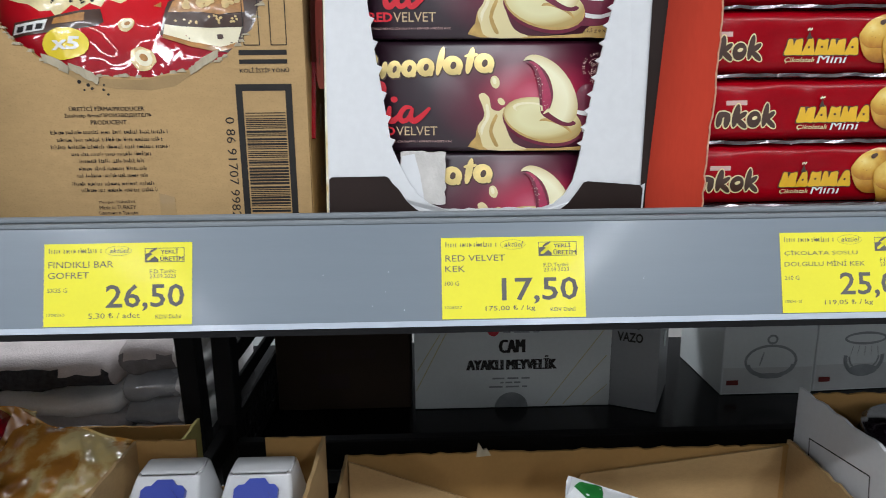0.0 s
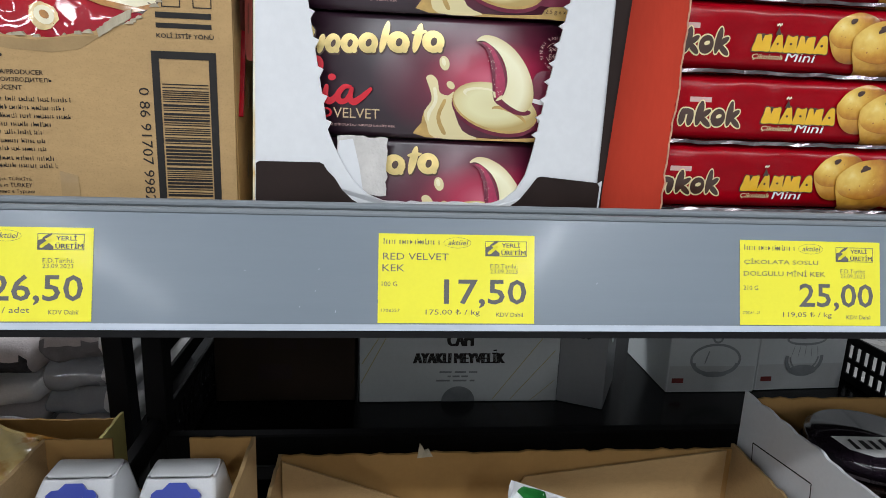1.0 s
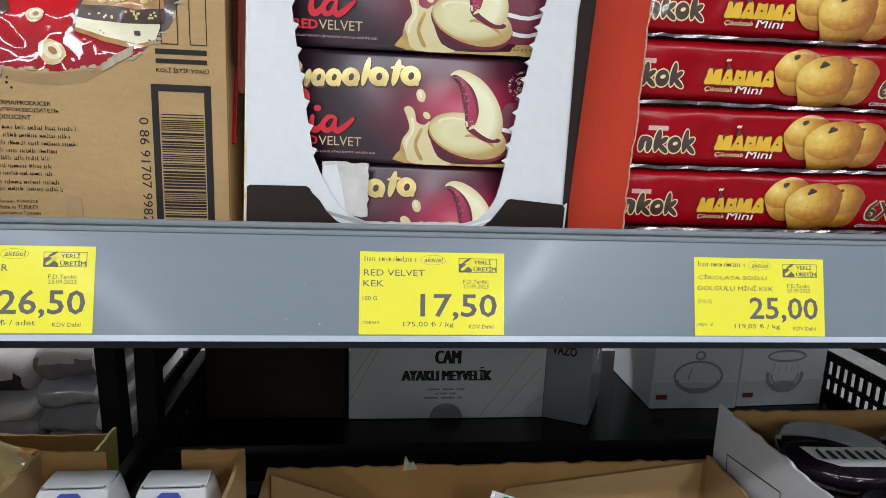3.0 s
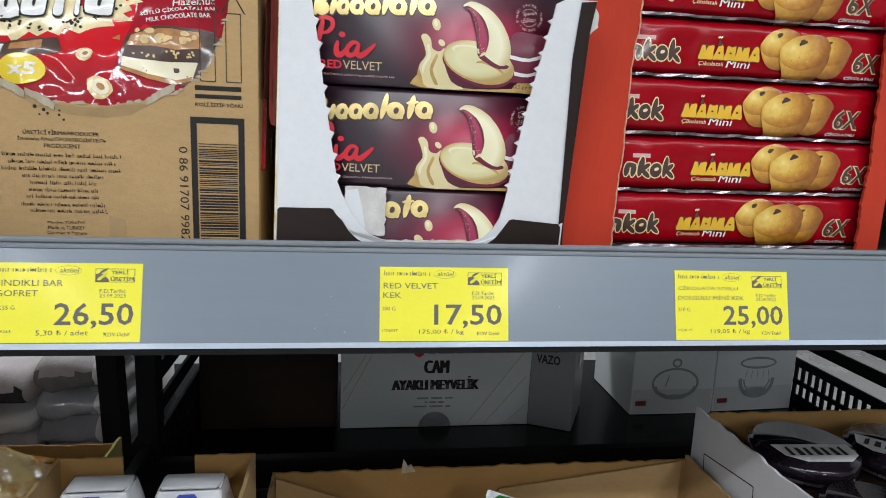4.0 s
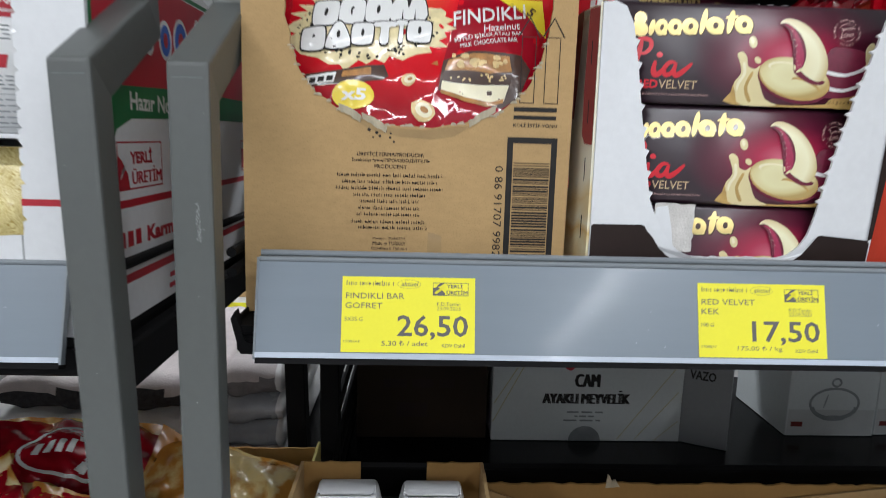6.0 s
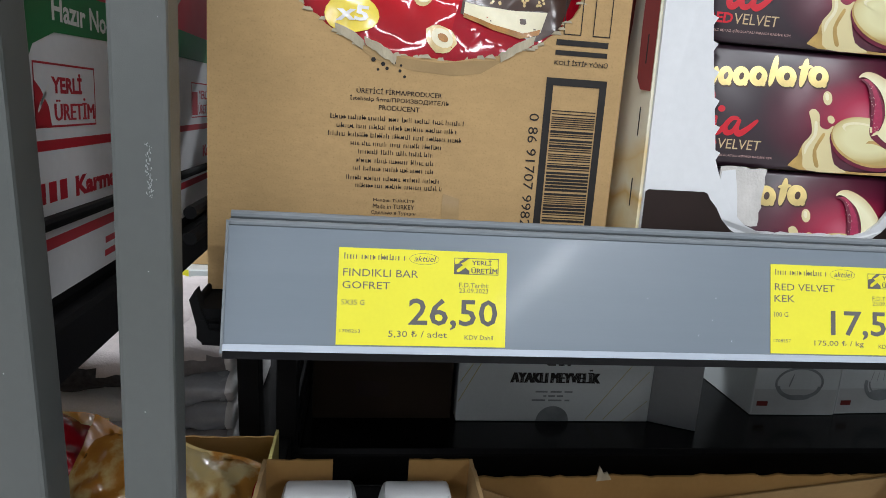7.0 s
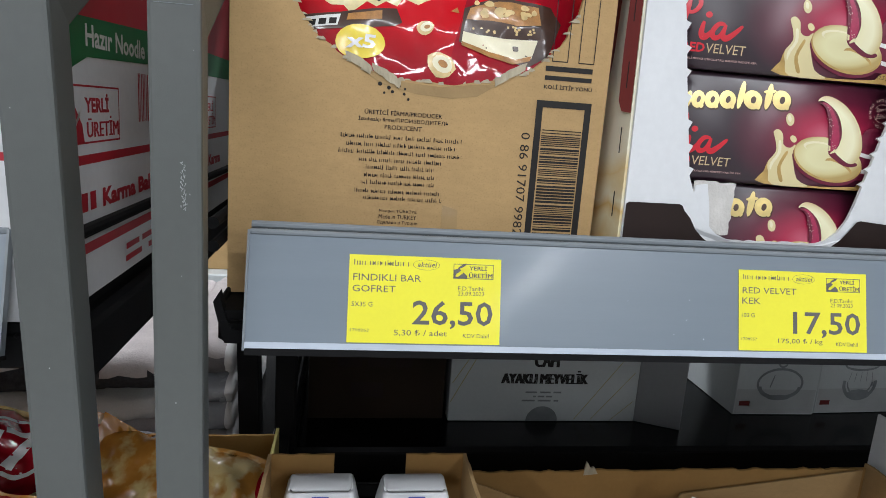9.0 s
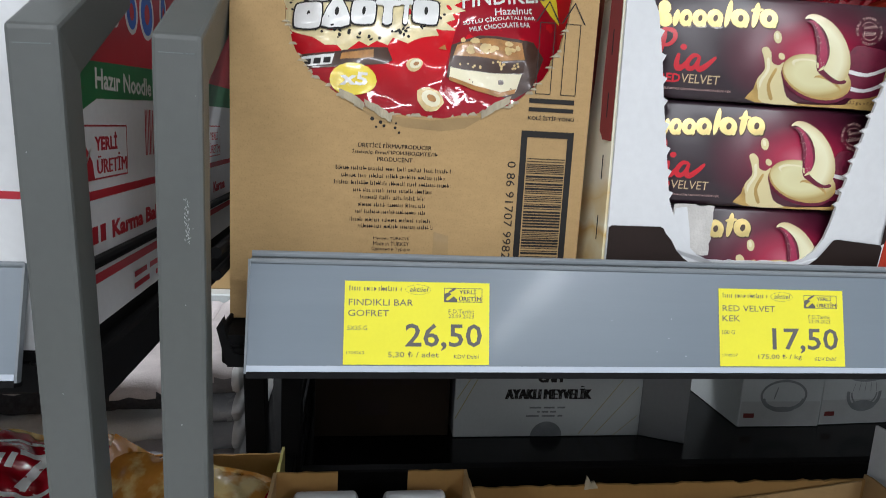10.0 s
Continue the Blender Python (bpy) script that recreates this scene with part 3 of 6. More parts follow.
part("side_beam", box(-0.4475, -0.4325, 0.455, 1.06, 1.222, 1.262, 0.003), M["black"], left_deck)


def slotted(name, parent, x0, x1, y0, y1, z, pitch, gap):
    bm = bmesh.new()
    x = x0
    while x < x1:
        box(x, x + pitch - gap, y0, y1, z - 0.0012, z, bm=bm)
        x += pitch
    return tagged(part(name, bm, M["black"], parent), kind="stuff")


up_deck = deck("black steel shelf above with a slotted rear edge", -0.344, 1.16, 0.545, 0.93, 1.640, M["black"], 0.045)
slotted("slotted_strip", up_deck, -0.344, 1.16, 0.945, 0.965, 1.640, 0.022, 0.012)
slotted("slotted_strip", up_deck, -0.344, 1.16, 0.972, 1.005, 1.640, 0.022, 0.012)
part("rear_bar", box(-0.344, 1.16, 0.93, 0.945, 1.6385, 1.640), M["black"], up_deck)
part("rear_bar", box(-0.344, 1.16, 0.965, 0.972, 1.6385, 1.640), M["black"], up_deck)
part("rear_bar", box(-0.344, 1.16, 1.005, 1.065, 1.60, 1.640), M["black"], up_deck)
up_left = deck("black steel shelf above the noodle cartons", -1.45, -0.447, 0.545, 0.75, 1.640, M["black"], 0.04)
slotted("slotted_strip", up_left, -1.45, -0.447, 0.75, 1.065, 1.640, 0.024, 0.005)
low_deck = deck("glossy black steel lower shelf", -0.344, 1.16, 0.42, 1.065, 0.755, M["gloss_black"], 0.05)
part("rear_rail", box(-0.344, 1.16, 1.066, 1.09, 0.78, 0.838, 0.003), M["black"], low_deck)
low_left = deck("glossy black steel lower shelf of the neighbouring bay", -1.45, -0.447, 0.42, 1.065, 0.755, M["gloss_black"], 0.05)
part("rear_rail", box(-1.45, -0.447, 1.066, 1.09, 0.78, 0.825, 0.003), M["black"], low_left)
deck("glossy black shelf on the far side of the unit", -0.35, 1.18, 1.115, 1.78, 0.755, M["gloss_black"], 0.05)
deck("glossy black shelf on the far side of the next bay", -1.45, -0.40, 1.115, 1.78, 0.755, M["gloss_black"], 0.05)
far_up = deck("black shelf on the far side above the glassware boxes", -0.35, 1.18, 1.115, 1.70, 1.272, M["black"], 0.05)
part("back_panel", box(-0.344, 1.16, 1.07, 1.078, 1.272, 1.56), M["black"], main_deck)
part("back_panel", box(-1.45, -0.447, 1.07, 1.078, 1.272, 1.56), M["black"], left_deck)


def slotted_side(x, y0, y1):
    s = thing("slotted_side_panel", "black steel side guard with rows of slots", "shelf guard", None, "side guards")
    bm = bmesh.new()
    y = y0
    while y < y1:
        box(x - 0.003, x + 0.003, y, y + 0.009, 0.755, 0.868, bm=bm)
        y += 0.026
    tagged(part("slot_grid", bm, M["black"], s), kind="stuff")
    for z0, z1 in ((0.755, 0.775), (0.803, 0.815), (0.850, 0.872), (0.905, 0.935), (0.965, 1.0)):
        part("guard_bar", box(x - 0.0035, x + 0.0035, y0, y1, z0, z1, 0.001), M["black"], s)


slotted_side(-0.352, 1.12, 1.75)
slotted_side(1.175, 1.12, 1.75)

# ---- price tags ----
DARK, THIN = "tag_ink", "tag_ink_thin"


def price_tag(fn, u, v, label, lines, price, unit, kg, code, turn=0.0):
    t = thing("price_tag", label, "price tag", None, "price tags")
    W, H = 0.0995, 0.0562
    ca, sa = math.cos(radians(turn)), math.sin(radians(turn))

    def on(a, b, d):
        return fn(u + a * ca - b * sa, v + a * sa + b * ca, d - 0.0003)

    card = part("card", sheet([(0, 0), (W, 0), (W, H), (0, H)], -0.0002, 0.0, on), M["tag"], t)
    p = Print()
    X, Y = lambda a: a / 780 * W, lambda b: (478 - b) / 478 * H
    p.ticks(THIN, X(24), X(300), Y(56), 0.0036, 3)
    if lines:
        p.text(DARK, lines[0], X(22), Y(140), w=X(lines[2]), h=0.0043)
        p.text(DARK, lines[1], X(20), Y(202), w=X(lines[3]), h=0.0043)
        p.text(DARK, unit, X(18), Y(282), h=0.0030)
        p.text(DARK, kg, X(235), Y(440), w=X(270), h=0.0044)
        p.text(THIN, code, X(16), Y(418), w=X(92), h=0.0019)
    else:
        p.bars(DARK, X(22), X(330), Y(140), 0.004, 2, seed=5)
        p.bars(THIN, X(18), X(110), Y(282), 0.0026, 2, seed=6)
        p.bars(THIN, X(16), X(105), Y(418), 0.0016, 1)
        p.bars(DARK, X(235), X(500), Y(440), 0.0030, 3, seed=7)
    p.text(DARK, price, X(325), Y(397), w=X(415), h=0.0184, bold=0.013)
    p.text(DARK, "KDV Dahil", X(588), Y(442), w=X(134), h=0.0027)
    p.text(THIN, "F.D.Tarihi:", X(556), Y(180), w=X(138), h=0.0027, bold=0.004)
    p.text(THIN, "23.09.2023", X(556), Y(208), w=X(138), h=0.0027)
    p.ring(DARK, X(390), Y(45), X(69), 0.0034, 0.00018)
    p.text(DARK, "aktüel", X(343), Y(58), w=X(96), h=0.0034, lean=0.25, bold=0.006)
    p.border(DARK, X(530), Y(115), X(740), Y(32), 0.0004)
    p.text(DARK, "YERLİ", X(612), Y(66), w=X(94), h=0.0035, bold=0.02)
    p.text(DARK, "ÜRETİM", X(612), Y(108), w=X(122), h=0.0040, bold=0.02)
    p.poly(DARK, [(X(531), Y(114)), (X(602), Y(114)), (X(602), Y(98)), (X(560), Y(58)), (X(531), Y(66))])
    for k in range(4):
        p.oval("tag", X(556 + 13 * k), Y(92 - 11 * k), X(17), 0.0011, 2, 35, 10)
    p.oval(DARK, X(575), Y(45), X(26), 0.0008, 2, 30, 10)
    p.put(card, on, {DARK: "lettering", THIN: "small_print", "tag": "emblem"}, lift=0.0003)
    return t


price_tag(LIP, -0.2625, 0.0042, "yellow paper price tag reading 26,50 on the grey rail", ("FINDIKLI BAR", "GOFRET", 342, 216), "26,50", "5X35 G", "5,30 ₺ / adet", "1708263", 0.1)
price_tag(LIP, 0.0075, 0.0042, "yellow paper price tag reading 17,50 on the grey rail", ("RED VELVET", "KEK", 325, 108), "17,50", "100 G", "175,00 ₺ / kg", "1708557", 0.0)
price_tag(LIP, 0.2455, 0.0040, "yellow paper price tag reading 25,00 on the grey rail", ("ÇİKOLATA SOSLU", "DOLGULU MİNİ KEK", 410, 450), "25,00", "210 G", "119,05 ₺ / kg", "1708341 - 07", -0.2)
price_tag(LIPU, -0.212, 0.004, "yellow paper price tag reading 5,75 on the upper rail", None, "5,75", "", "", "")
price_tag(LIPU, 0.012, 0.004, "yellow paper price tag reading 26,50 on the upper rail", None, "26,50", "", "", "")
price_tag(LIPU, 0.395, 0.004, "yellow paper price tag reading 15 on the upper rail", None, "15,50", "", "", "")


# ---- hazelnut bar carton and its bags ----
def open_carton(name, label, x0, x1, y0, y1, z0, z1, front, edge, material, inside, t=0.004, sides=None):
    """A carton with an open top; front: the outline of its front board (x, z)."""
    c = thing(name, label, "carton", None)
    face_board = part("front_board", sheet(front, 0, 1, wall_xz(y0, t)), material, c)
    za, zb = sides or (z1, z1)
    for x, z in ((x0, za), (x1 - t, zb)):
        top = ragged([(y0 + t, z), (y1, z)], 0.0012, 0.012, int(abs(x) * 1000))
        part("side_board", sheet([(y0 + t, z0)] + top + [(y1, z0)], 0, t, lambda u, v, d, x=x: Vector((x + d, u, v))), material, c)
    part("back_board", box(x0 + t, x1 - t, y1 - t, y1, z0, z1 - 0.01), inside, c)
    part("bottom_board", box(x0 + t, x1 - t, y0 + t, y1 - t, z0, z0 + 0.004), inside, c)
    return c, face_board


CUT = [(-0.319, 1.578), (-0.3145, 1.545), (-0.311, 1.515), (-0.304, 1.486), (-0.296, 1.472), (-0.288, 1.462), (-0.270, 1.450), (-0.252, 1.443), (-0.228, 1.439),
       (-0.205, 1.438), (-0.178, 1.441), (-0.150, 1.448), (-0.132, 1.460), (-0.120, 1.476), (-0.112, 1.498), (-0.107, 1.525), (-0.1075, 1.576)]
rag = ragged(CUT, 0.0014, 0.006, 4)
front = [(-0.346, 1.2865), (-0.3445, 1.580)] + [(-0.335, 1.583), (-0.327, 1.578)] + rag + [(-0.1000, 1.579), (-0.0940, 1.576), (-0.0865, 1.579), (-0.0875, 1.2865)]
bar_carton, bar_front = open_carton("bar_carton", "brown kraft carton with torn oval opening and red bags", -0.346, -0.0868, 0.487, 0.86, 1.2865, 1.57, front, None, M["kraft"], M["kraft_in"], sides=(1.530, 1.57))
# the torn, crushed edge of the opening
bm = bmesh.new()
rng = random.Random(8)
for (x0, z0), (x1, z1) in zip(rag[::1], rag[1:]):
    if z0 < 1.50:
        for k in range(2):
            f = rng.random()
            if rng.random() < 0.35:
                continue
            x, z = x0 + (x1 - x0) * f, z0 + (z1 - z0) * f
            a = rng.uniform(0.0004, 0.0020)
            g = rng.uniform(0.0010, 0.0038)
            sheet([(x - g, z - 0.0006), (x + g, z - 0.0006), (x + g * rng.uniform(0.2, 0.8), z + a), (x - g * rng.uniform(0.2, 0.8), z + a * rng.uniform(0.3, 1.0))], rng.uniform(-0.3, 0.3), 0.8, wall_xz(0.4868, 0.003), bm)
tagged(part("torn_edge", bm, M["kraft_edge"], bar_carton, "crushed corrugated edge"), kind="stuff")
peel = [(-0.262, 1.4452), (-0.247, 1.4355), (-0.235, 1.4325), (-0.222, 1.4300), (-0.197, 1.4288), (-0.180, 1.4315), (-0.166, 1.4405), (-0.185, 1.4390), (-0.205, 1.4360), (-0.232, 1.4375)]
part("peeled_liner", sheet(peel, -0.00015, 0, lambda u, v, d: Vector((u, 0.4869 + d, v))), mat("peeled_kraft", (0.36, 0.245, 0.12), 0.9, 0, 0.12, 60, bump=0.3, bscale=400, spec=0.2), bar_carton)
for xc, zc, w in ((-0.262, 1.4475, 0.016), (-0.243, 1.4405, 0.018), (-0.158, 1.4475, 0.020)):
    d = 0.6 if xc > -0.2 else -0.6
    flap = [(xc - w / 2, zc - w / 2 * d - 0.0024), (xc + w / 2, zc + w / 2 * d - 0.0020), (xc + w / 2 + 0.001, zc + w / 2 * d + 0.0030), (xc, zc + 0.0042), (xc - w / 2 - 0.001, zc - w / 2 * d + 0.0024), (xc - w / 2, zc - w / 2 * d - 0.0024)]
    bm = sheet(ragged(flap, 0.0005, 0.0022, int(w * 5000))[:-1], -0.0008, 0.0003, lambda u, v, q: Vector((u, 0.4866 + q, v)))
    part("flute_strip", bm, M["kraft_edge"], bar_carton)

for x0, x1, z, seed in ((-0.3445, -0.322, 1.580, 3), (-0.0995, -0.0870, 1.577, 7)):
    rim_pts = ragged([(x0, z), ((x0 + x1) / 2, z + 0.003), (x1, z)], 0.0016, 0.003, seed)
    bm = sheet([(x0, z - 0.003)] + rim_pts + [(x1, z - 0.0035)], -0.3, 1.2, wall_xz(0.487, 0.004))
    part("torn_rim", bm, M["kraft_edge"], bar_carton, "pale torn corrugated rim")
p = Print()
K = "ink"
p.border(K, -0.1375, 1.290, -0.0975, 1.4325, 0.0047)
rng = random.Random(31)
z = 1.4125
while z > 1.291:
    h = rng.choice((0.00062, 0.0007, 0.0015, 0.0016))
    p.rect(K, -0.1318, z - h, -0.1030, z)
    z -= h + rng.choice((0.0006, 0.0007, 0.0007, 0.0014))
p.text(K, "0 86 91707 9982", -0.1465, 1.4095, w=0.0735, h=0.0065, turn=-90)
p.text(K, "KOLİ İSTİF YÖNÜ", -0.1335, 1.4405, w=0.035, h=0.0036, bold=0.015)
p.rect(K, -0.1335, 1.4525, -0.0995, 1.4560)
p.rect(K, -0.1335, 1.4465, -0.0995, 1.4495)
for xa in (-0.1295, -0.1105):
    p.border(K, xa, 1.459, xa + 0.0115, 1.5095, 0.0006)
    p.poly(K, [(xa - 0.0035, 1.509), (xa + 0.0058, 1.5245), (xa + 0.0058, 1.5228), (xa - 0.0018, 1.5098)])
    p.poly(K, [(xa + 0.0150, 1.509), (xa + 0.0058, 1.5245), (xa + 0.0058, 1.5228), (xa + 0.0133, 1.5098)])
p.text(K, "ÜRETİCİ FİRMA/PRODUCER", -0.2565, 1.4148, w=0.053, h=0.0039, bold=0.008)
p.text(K, "İstehsalçı firma/ПРОИЗВОДИТЕЛЬ", -0.2605, 1.4098, w=0.062, h=0.0039, bold=0.008)
p.text(K, "PRODUCENT", -0.2425, 1.4052, w=0.0255, h=0.0031, bold=0.008)
for u0, u1, v, n in ((-0.272, -0.188, 1.3985, 6), (-0.268, -0.192, 1.3932, 5), (-0.273, -0.188, 1.3880, 5), (-0.259, -0.201, 1.3828, 4), (-0.254, -0.207, 1.3777, 3), (-0.255, -0.206, 1.3723, 2), (-0.257, -0.204, 1.3672, 3), (-0.261, -0.200, 1.3612, 5), (-0.255, -0.200, 1.3565, 4)):
    p.ticks(K, u0, u1, v, 0.0030, int(v * 10000))
p.text(K, "Menşei: TÜRKİYE", -0.2435, 1.3475, w=0.0265, h=0.0031)
p.text(K, "Made in TURKEY", -0.2435, 1.3435, w=0.0265, h=0.0029)
p.text(K, "Сделано в Турции", -0.2445, 1.3392, w=0.0285, h=0.0029)
p.text(K, "Wyprodukowano w Turcji", -0.2485, 1.3348, w=0.037, h=0.0029)
for u, v, r in ((-0.247, 1.4352, 0.0014), (-0.241, 1.4330, 0.0013), (-0.2385, 1.4305, 0.0011), (-0.2345, 1.4345, 0.0014), (-0.2305, 1.4295, 0.0010), (-0.2275, 1.4262, 0.0009), (-0.2440, 1.4295, 0.0008), (-0.2300, 1.4328, 0.0008)):
    p.oval(K, u, v, r, r, 2, 0, 10)
p.put(bar_front, wall_xz(0.4868, 1.0), {K: "printed_lettering"})
# tape over the front
part("clear_tape", sheet([(-0.200, 1.288), (-0.186, 1.288), (-0.188, 1.352), (-0.199, 1.355)], -0.0002, 0, lambda u, v, d: Vector((u, 0.4866 + d, v))), mat("clear_tape", (0.44, 0.30, 0.15), 0.12, 0, 0.1, 60, coat=0.9), bar_carton)


def bag_surface(w, h, depth, seed, crease=0.003):
    def surf(u, v, d):
        a, b = min(abs(u) / (w / 2), 1.0), min(abs(v) / (h / 2), 1.0)
        bul = (max(0, 1 - a ** 3.0) * max(0, 1 - b ** 2.1)) ** 0.8
        n = noise.noise(Vector((u * 22 + seed * 7, v * 30, seed))) + 0.6 * noise.noise(Vector((u * 60, v * 55 + seed, 3.1)))
        n2 = abs(noise.noise(Vector((u * 30 + v * 26, seed * 3.3, v * 9))))
        return Vector((u, -depth * bul - crease * n * (0.4 + bul) + crease * 0.9 * n2 + d, v))
    return surf


def pillow(surf, w, h, nu=44, nv=30):
    bm = bmesh.new()
    for side in (1, -1):
        g = []
        for i in range(nu + 1):
            row = []
            for j in range(nv + 1):
                q = surf(-w / 2 + w * i / nu, -h / 2 + h * j / nv, 0)
                if side < 0:
                    q.y = -q.y * 0.8
                row.append(bm.verts.new(q))
            g.append(row)
        for i in range(nu):
            for j in range(nv):
                f = (g[i][j], g[i + 1][j], g[i + 1][j + 1], g[i][j + 1])
                bm.faces.new(f if side > 0 else f[::-1])
    bmesh.ops.remove_doubles(bm, verts=bm.verts, dist=0.0004)
    return bm


def outlined(p, ink, edge, pts, grow, layer):
    cu, cv = sum(a for a, _ in pts) / len(pts), sum(b for _, b in pts) / len(pts)
    su = max(a for a, _ in pts) - min(a for a, _ in pts)
    sv = max(b for _, b in pts) - min(b for _, b in pts)
    p.blob(edge, [(cu + (a - cu) * (1 + 2 * grow / su), cv + (b - cv) * (1 + 2 * grow / sv)) for a, b in pts], layer)
    p.blob(ink, pts, layer + 1)


def blob_letter(u, v, w, h, lean, kind):
    """A plain rounded shape standing in for one letter of a logo."""
    base = {"o": [(0.15, 0), (0.85, 0), (1, 0.2), (1, 0.8), (0.85, 1), (0.15, 1), (0, 0.8), (0, 0.2)],
            "n": [(0, 0), (1, 0.04), (0.98, 0.85), (0.75, 1), (0.1, 0.96)],
            "a": [(0, 0), (1, 0), (0.68, 1), (0.32, 1)],
            "t": [(0.3, 0), (0.7, 0), (0.7, 0.7), (1, 0.75), (1, 1), (0, 1), (0, 0.75), (0.3, 0.7)]}[kind]
    return [(u + a * w + b * h * lean, v + b * h) for a, b in base]


def bar_bag(m, label):
    w, h = 0.232, 0.170
    surf = bag_surface(w, h, 0.017, 2.0, 0.0032)
    b = thing("snack_bag", label, "snack bag", m, "snack bags")
    film = part("film", pillow(surf, w, h, 60, 44), M["bag_red"], b, "glossy red plastic film", True)
    p = Print()
    rng = random.Random(5)
    q, p = p, Print()
    cu, cv = -0.037, 0.0415
    pts = []
    for i in range(56):
        a = 2 * math.pi * i / 56
        k = (1.0 if i % 2 else 1.12) + rng.uniform(-0.06, 0.16) * (1.6 if i % 5 == 0 else 1.0)
        pts.append((cu + 0.057 * k * math.cos(a), cv + 0.0262 * k * math.sin(a)))
    p.poly("splat", pts, 1)
    for i in range(110):
        a = rng.uniform(0, 6.28)
        k = rng.uniform(0.80, 1.02)
        p.oval("ink", cu + 0.055 * k * math.cos(a), cv + 0.025 * k * math.sin(a), rng.uniform(0.0006, 0.0018), rng.uniform(0.0005, 0.0014), 2, rng.uniform(0, 90), 7)
    for row, base, kinds, widths, hh in ((-0.0800, 0.0425, "ooon", (0.0205, 0.0200, 0.0200, 0.0270), 0.0205), (-0.0890, 0.0245, "oaotto", (0.0190, 0.0200, 0.0170, 0.0165, 0.0085, 0.0190), 0.0165)):
        u = row
        for k, wd in zip(kinds, widths):
            v = base + (u - row) * 0.06
            pts = blob_letter(u, v, wd - 0.0006, hh, 0.10, k)
            lay = 3 if hh > 0.02 else 6
            outlined(p, "white_ink", "ink", pts, 0.0011, lay)
            if k in "oa":
                p.oval("ink", u + wd * 0.54, v + hh * 0.52, wd * 0.07, hh * 0.19, lay + 2, -8, 12)
            elif k == "n":
                p.poly("ink", [(u + wd * 0.46, v + hh * 1.02), (u + wd * 0.66, v + hh * 1.02), (u + wd * 0.52, v + hh * 0.52)], lay + 2)
                p.poly("ink", [(u + wd * 0.30, v - 0.001), (u + wd * 0.36, v - 0.001), (u + wd * 0.36, v + hh * 0.5)], lay + 2)
                p.poly("ink", [(u + wd * 0.66, v - 0.001), (u + wd * 0.72, v - 0.001), (u + wd * 0.72, v + hh * 0.5)], lay + 2)
            u += wd + 0.0004
    for ink, bm in p.inks.items():
        for vert in bm.verts:
            du, dv = (vert.co.x - cu) * 1.04, (vert.co.y - cv) * 1.12
            vert.co = (cu - 0.004 + du - dv * 0.03, cv - 0.001 + dv + du * 0.03, vert.co.z)
        q.inks[ink] = bm
    p = q
    # the picture side: darker panel, words, the cut bar and nuts
    p.poly("bag_deep", [(0.036, 0.0765), (0.106, 0.0765), (0.106, -0.060), (0.004, -0.060), (0.016, -0.010), (0.026, 0.030)], 1)
    p.poly("yellow_pale", [(0.066, 0.076), (0.106, 0.076), (0.108, 0.040), (0.102, 0.046), (0.092, 0.060)], 2)
    p.text("choc", "5", 0.091, 0.061, h=0.009, turn=-35, layer=4, bold=0.03)
    p.text("choc", "Paket / Pack", 0.078, 0.069, w=0.018, h=0.0026, turn=-38, layer=4)
    p.text("white_ink", "FINDIKLI", 0.030, 0.0440, w=0.062, h=0.0135, turn=12, layer=4, bold=0.012, lean=0.2)
    p.text("white_ink", "Hazelnut", 0.055, 0.0395, w=0.031, h=0.0064, turn=12, layer=4, lean=0.2, bold=0.008)
    p.text("white_ink", "SÜTLÜ ÇİKOLATALI BAR", 0.031, 0.0305, w=0.058, h=0.0046, turn=10, layer=4, bold=0.01)
    p.text("white_ink", "MILK CHOCOLATE BAR", 0.036, 0.0258, w=0.048, h=0.0038, turn=10, layer=4, bold=0.01)
    p.poly("choc", [(0.018, -0.012), (0.022, 0.014), (0.043, 0.023), (0.086, 0.022), (0.094, 0.010), (0.084, -0.016), (0.070, -0.024), (0.040, -0.020)], 3)
    p.poly("caramel", [(0.023, 0.005), (0.026, 0.014), (0.046, 0.0205), (0.076, 0.0195), (0.078, 0.006), (0.060, 0.003), (0.040, 0.006)], 4)
    p.poly("choc", [(0.021, -0.004), (0.023, 0.005), (0.040, 0.004), (0.060, 0.001), (0.078, 0.005), (0.077, -0.004), (0.050, -0.006)], 5)
    p.poly("cream_light", [(0.020, -0.013), (0.021, -0.004), (0.050, -0.006), (0.076, -0.005), (0.072, -0.018), (0.060, -0.022), (0.040, -0.019)], 4)
    p.poly("caramel", [(0.020, -0.0145), (0.0202, -0.0115), (0.040, -0.0165), (0.060, -0.0195), (0.072, -0.016), (0.071, -0.0195), (0.058, -0.0235), (0.040, -0.0205)], 5)
    for i in range(16):
        p.oval("nut", rng.uniform(0.028, 0.074), rng.uniform(0.009, 0.018), rng.uniform(0.0018, 0.0042), rng.uniform(0.0014, 0.0026), 6, rng.uniform(-40, 40), 8, wob=0.1)
    for i in range(22):
        p.oval("nut", rng.uniform(0.024, 0.074), rng.uniform(-0.003, 0.0025), 0.0010, 0.0009, 6, 0, 6)
    # single bar, round badge, loose nuts
    p.poly("choc", [(-0.091, -0.013), (-0.089, -0.001), (-0.026, 0.008), (-0.022, -0.003), (-0.027, -0.006)], 2)
    p.poly("white_ink", [(-0.089, -0.011), (-0.0875, -0.003), (-0.064, 0.0008), (-0.066, -0.008)], 3)
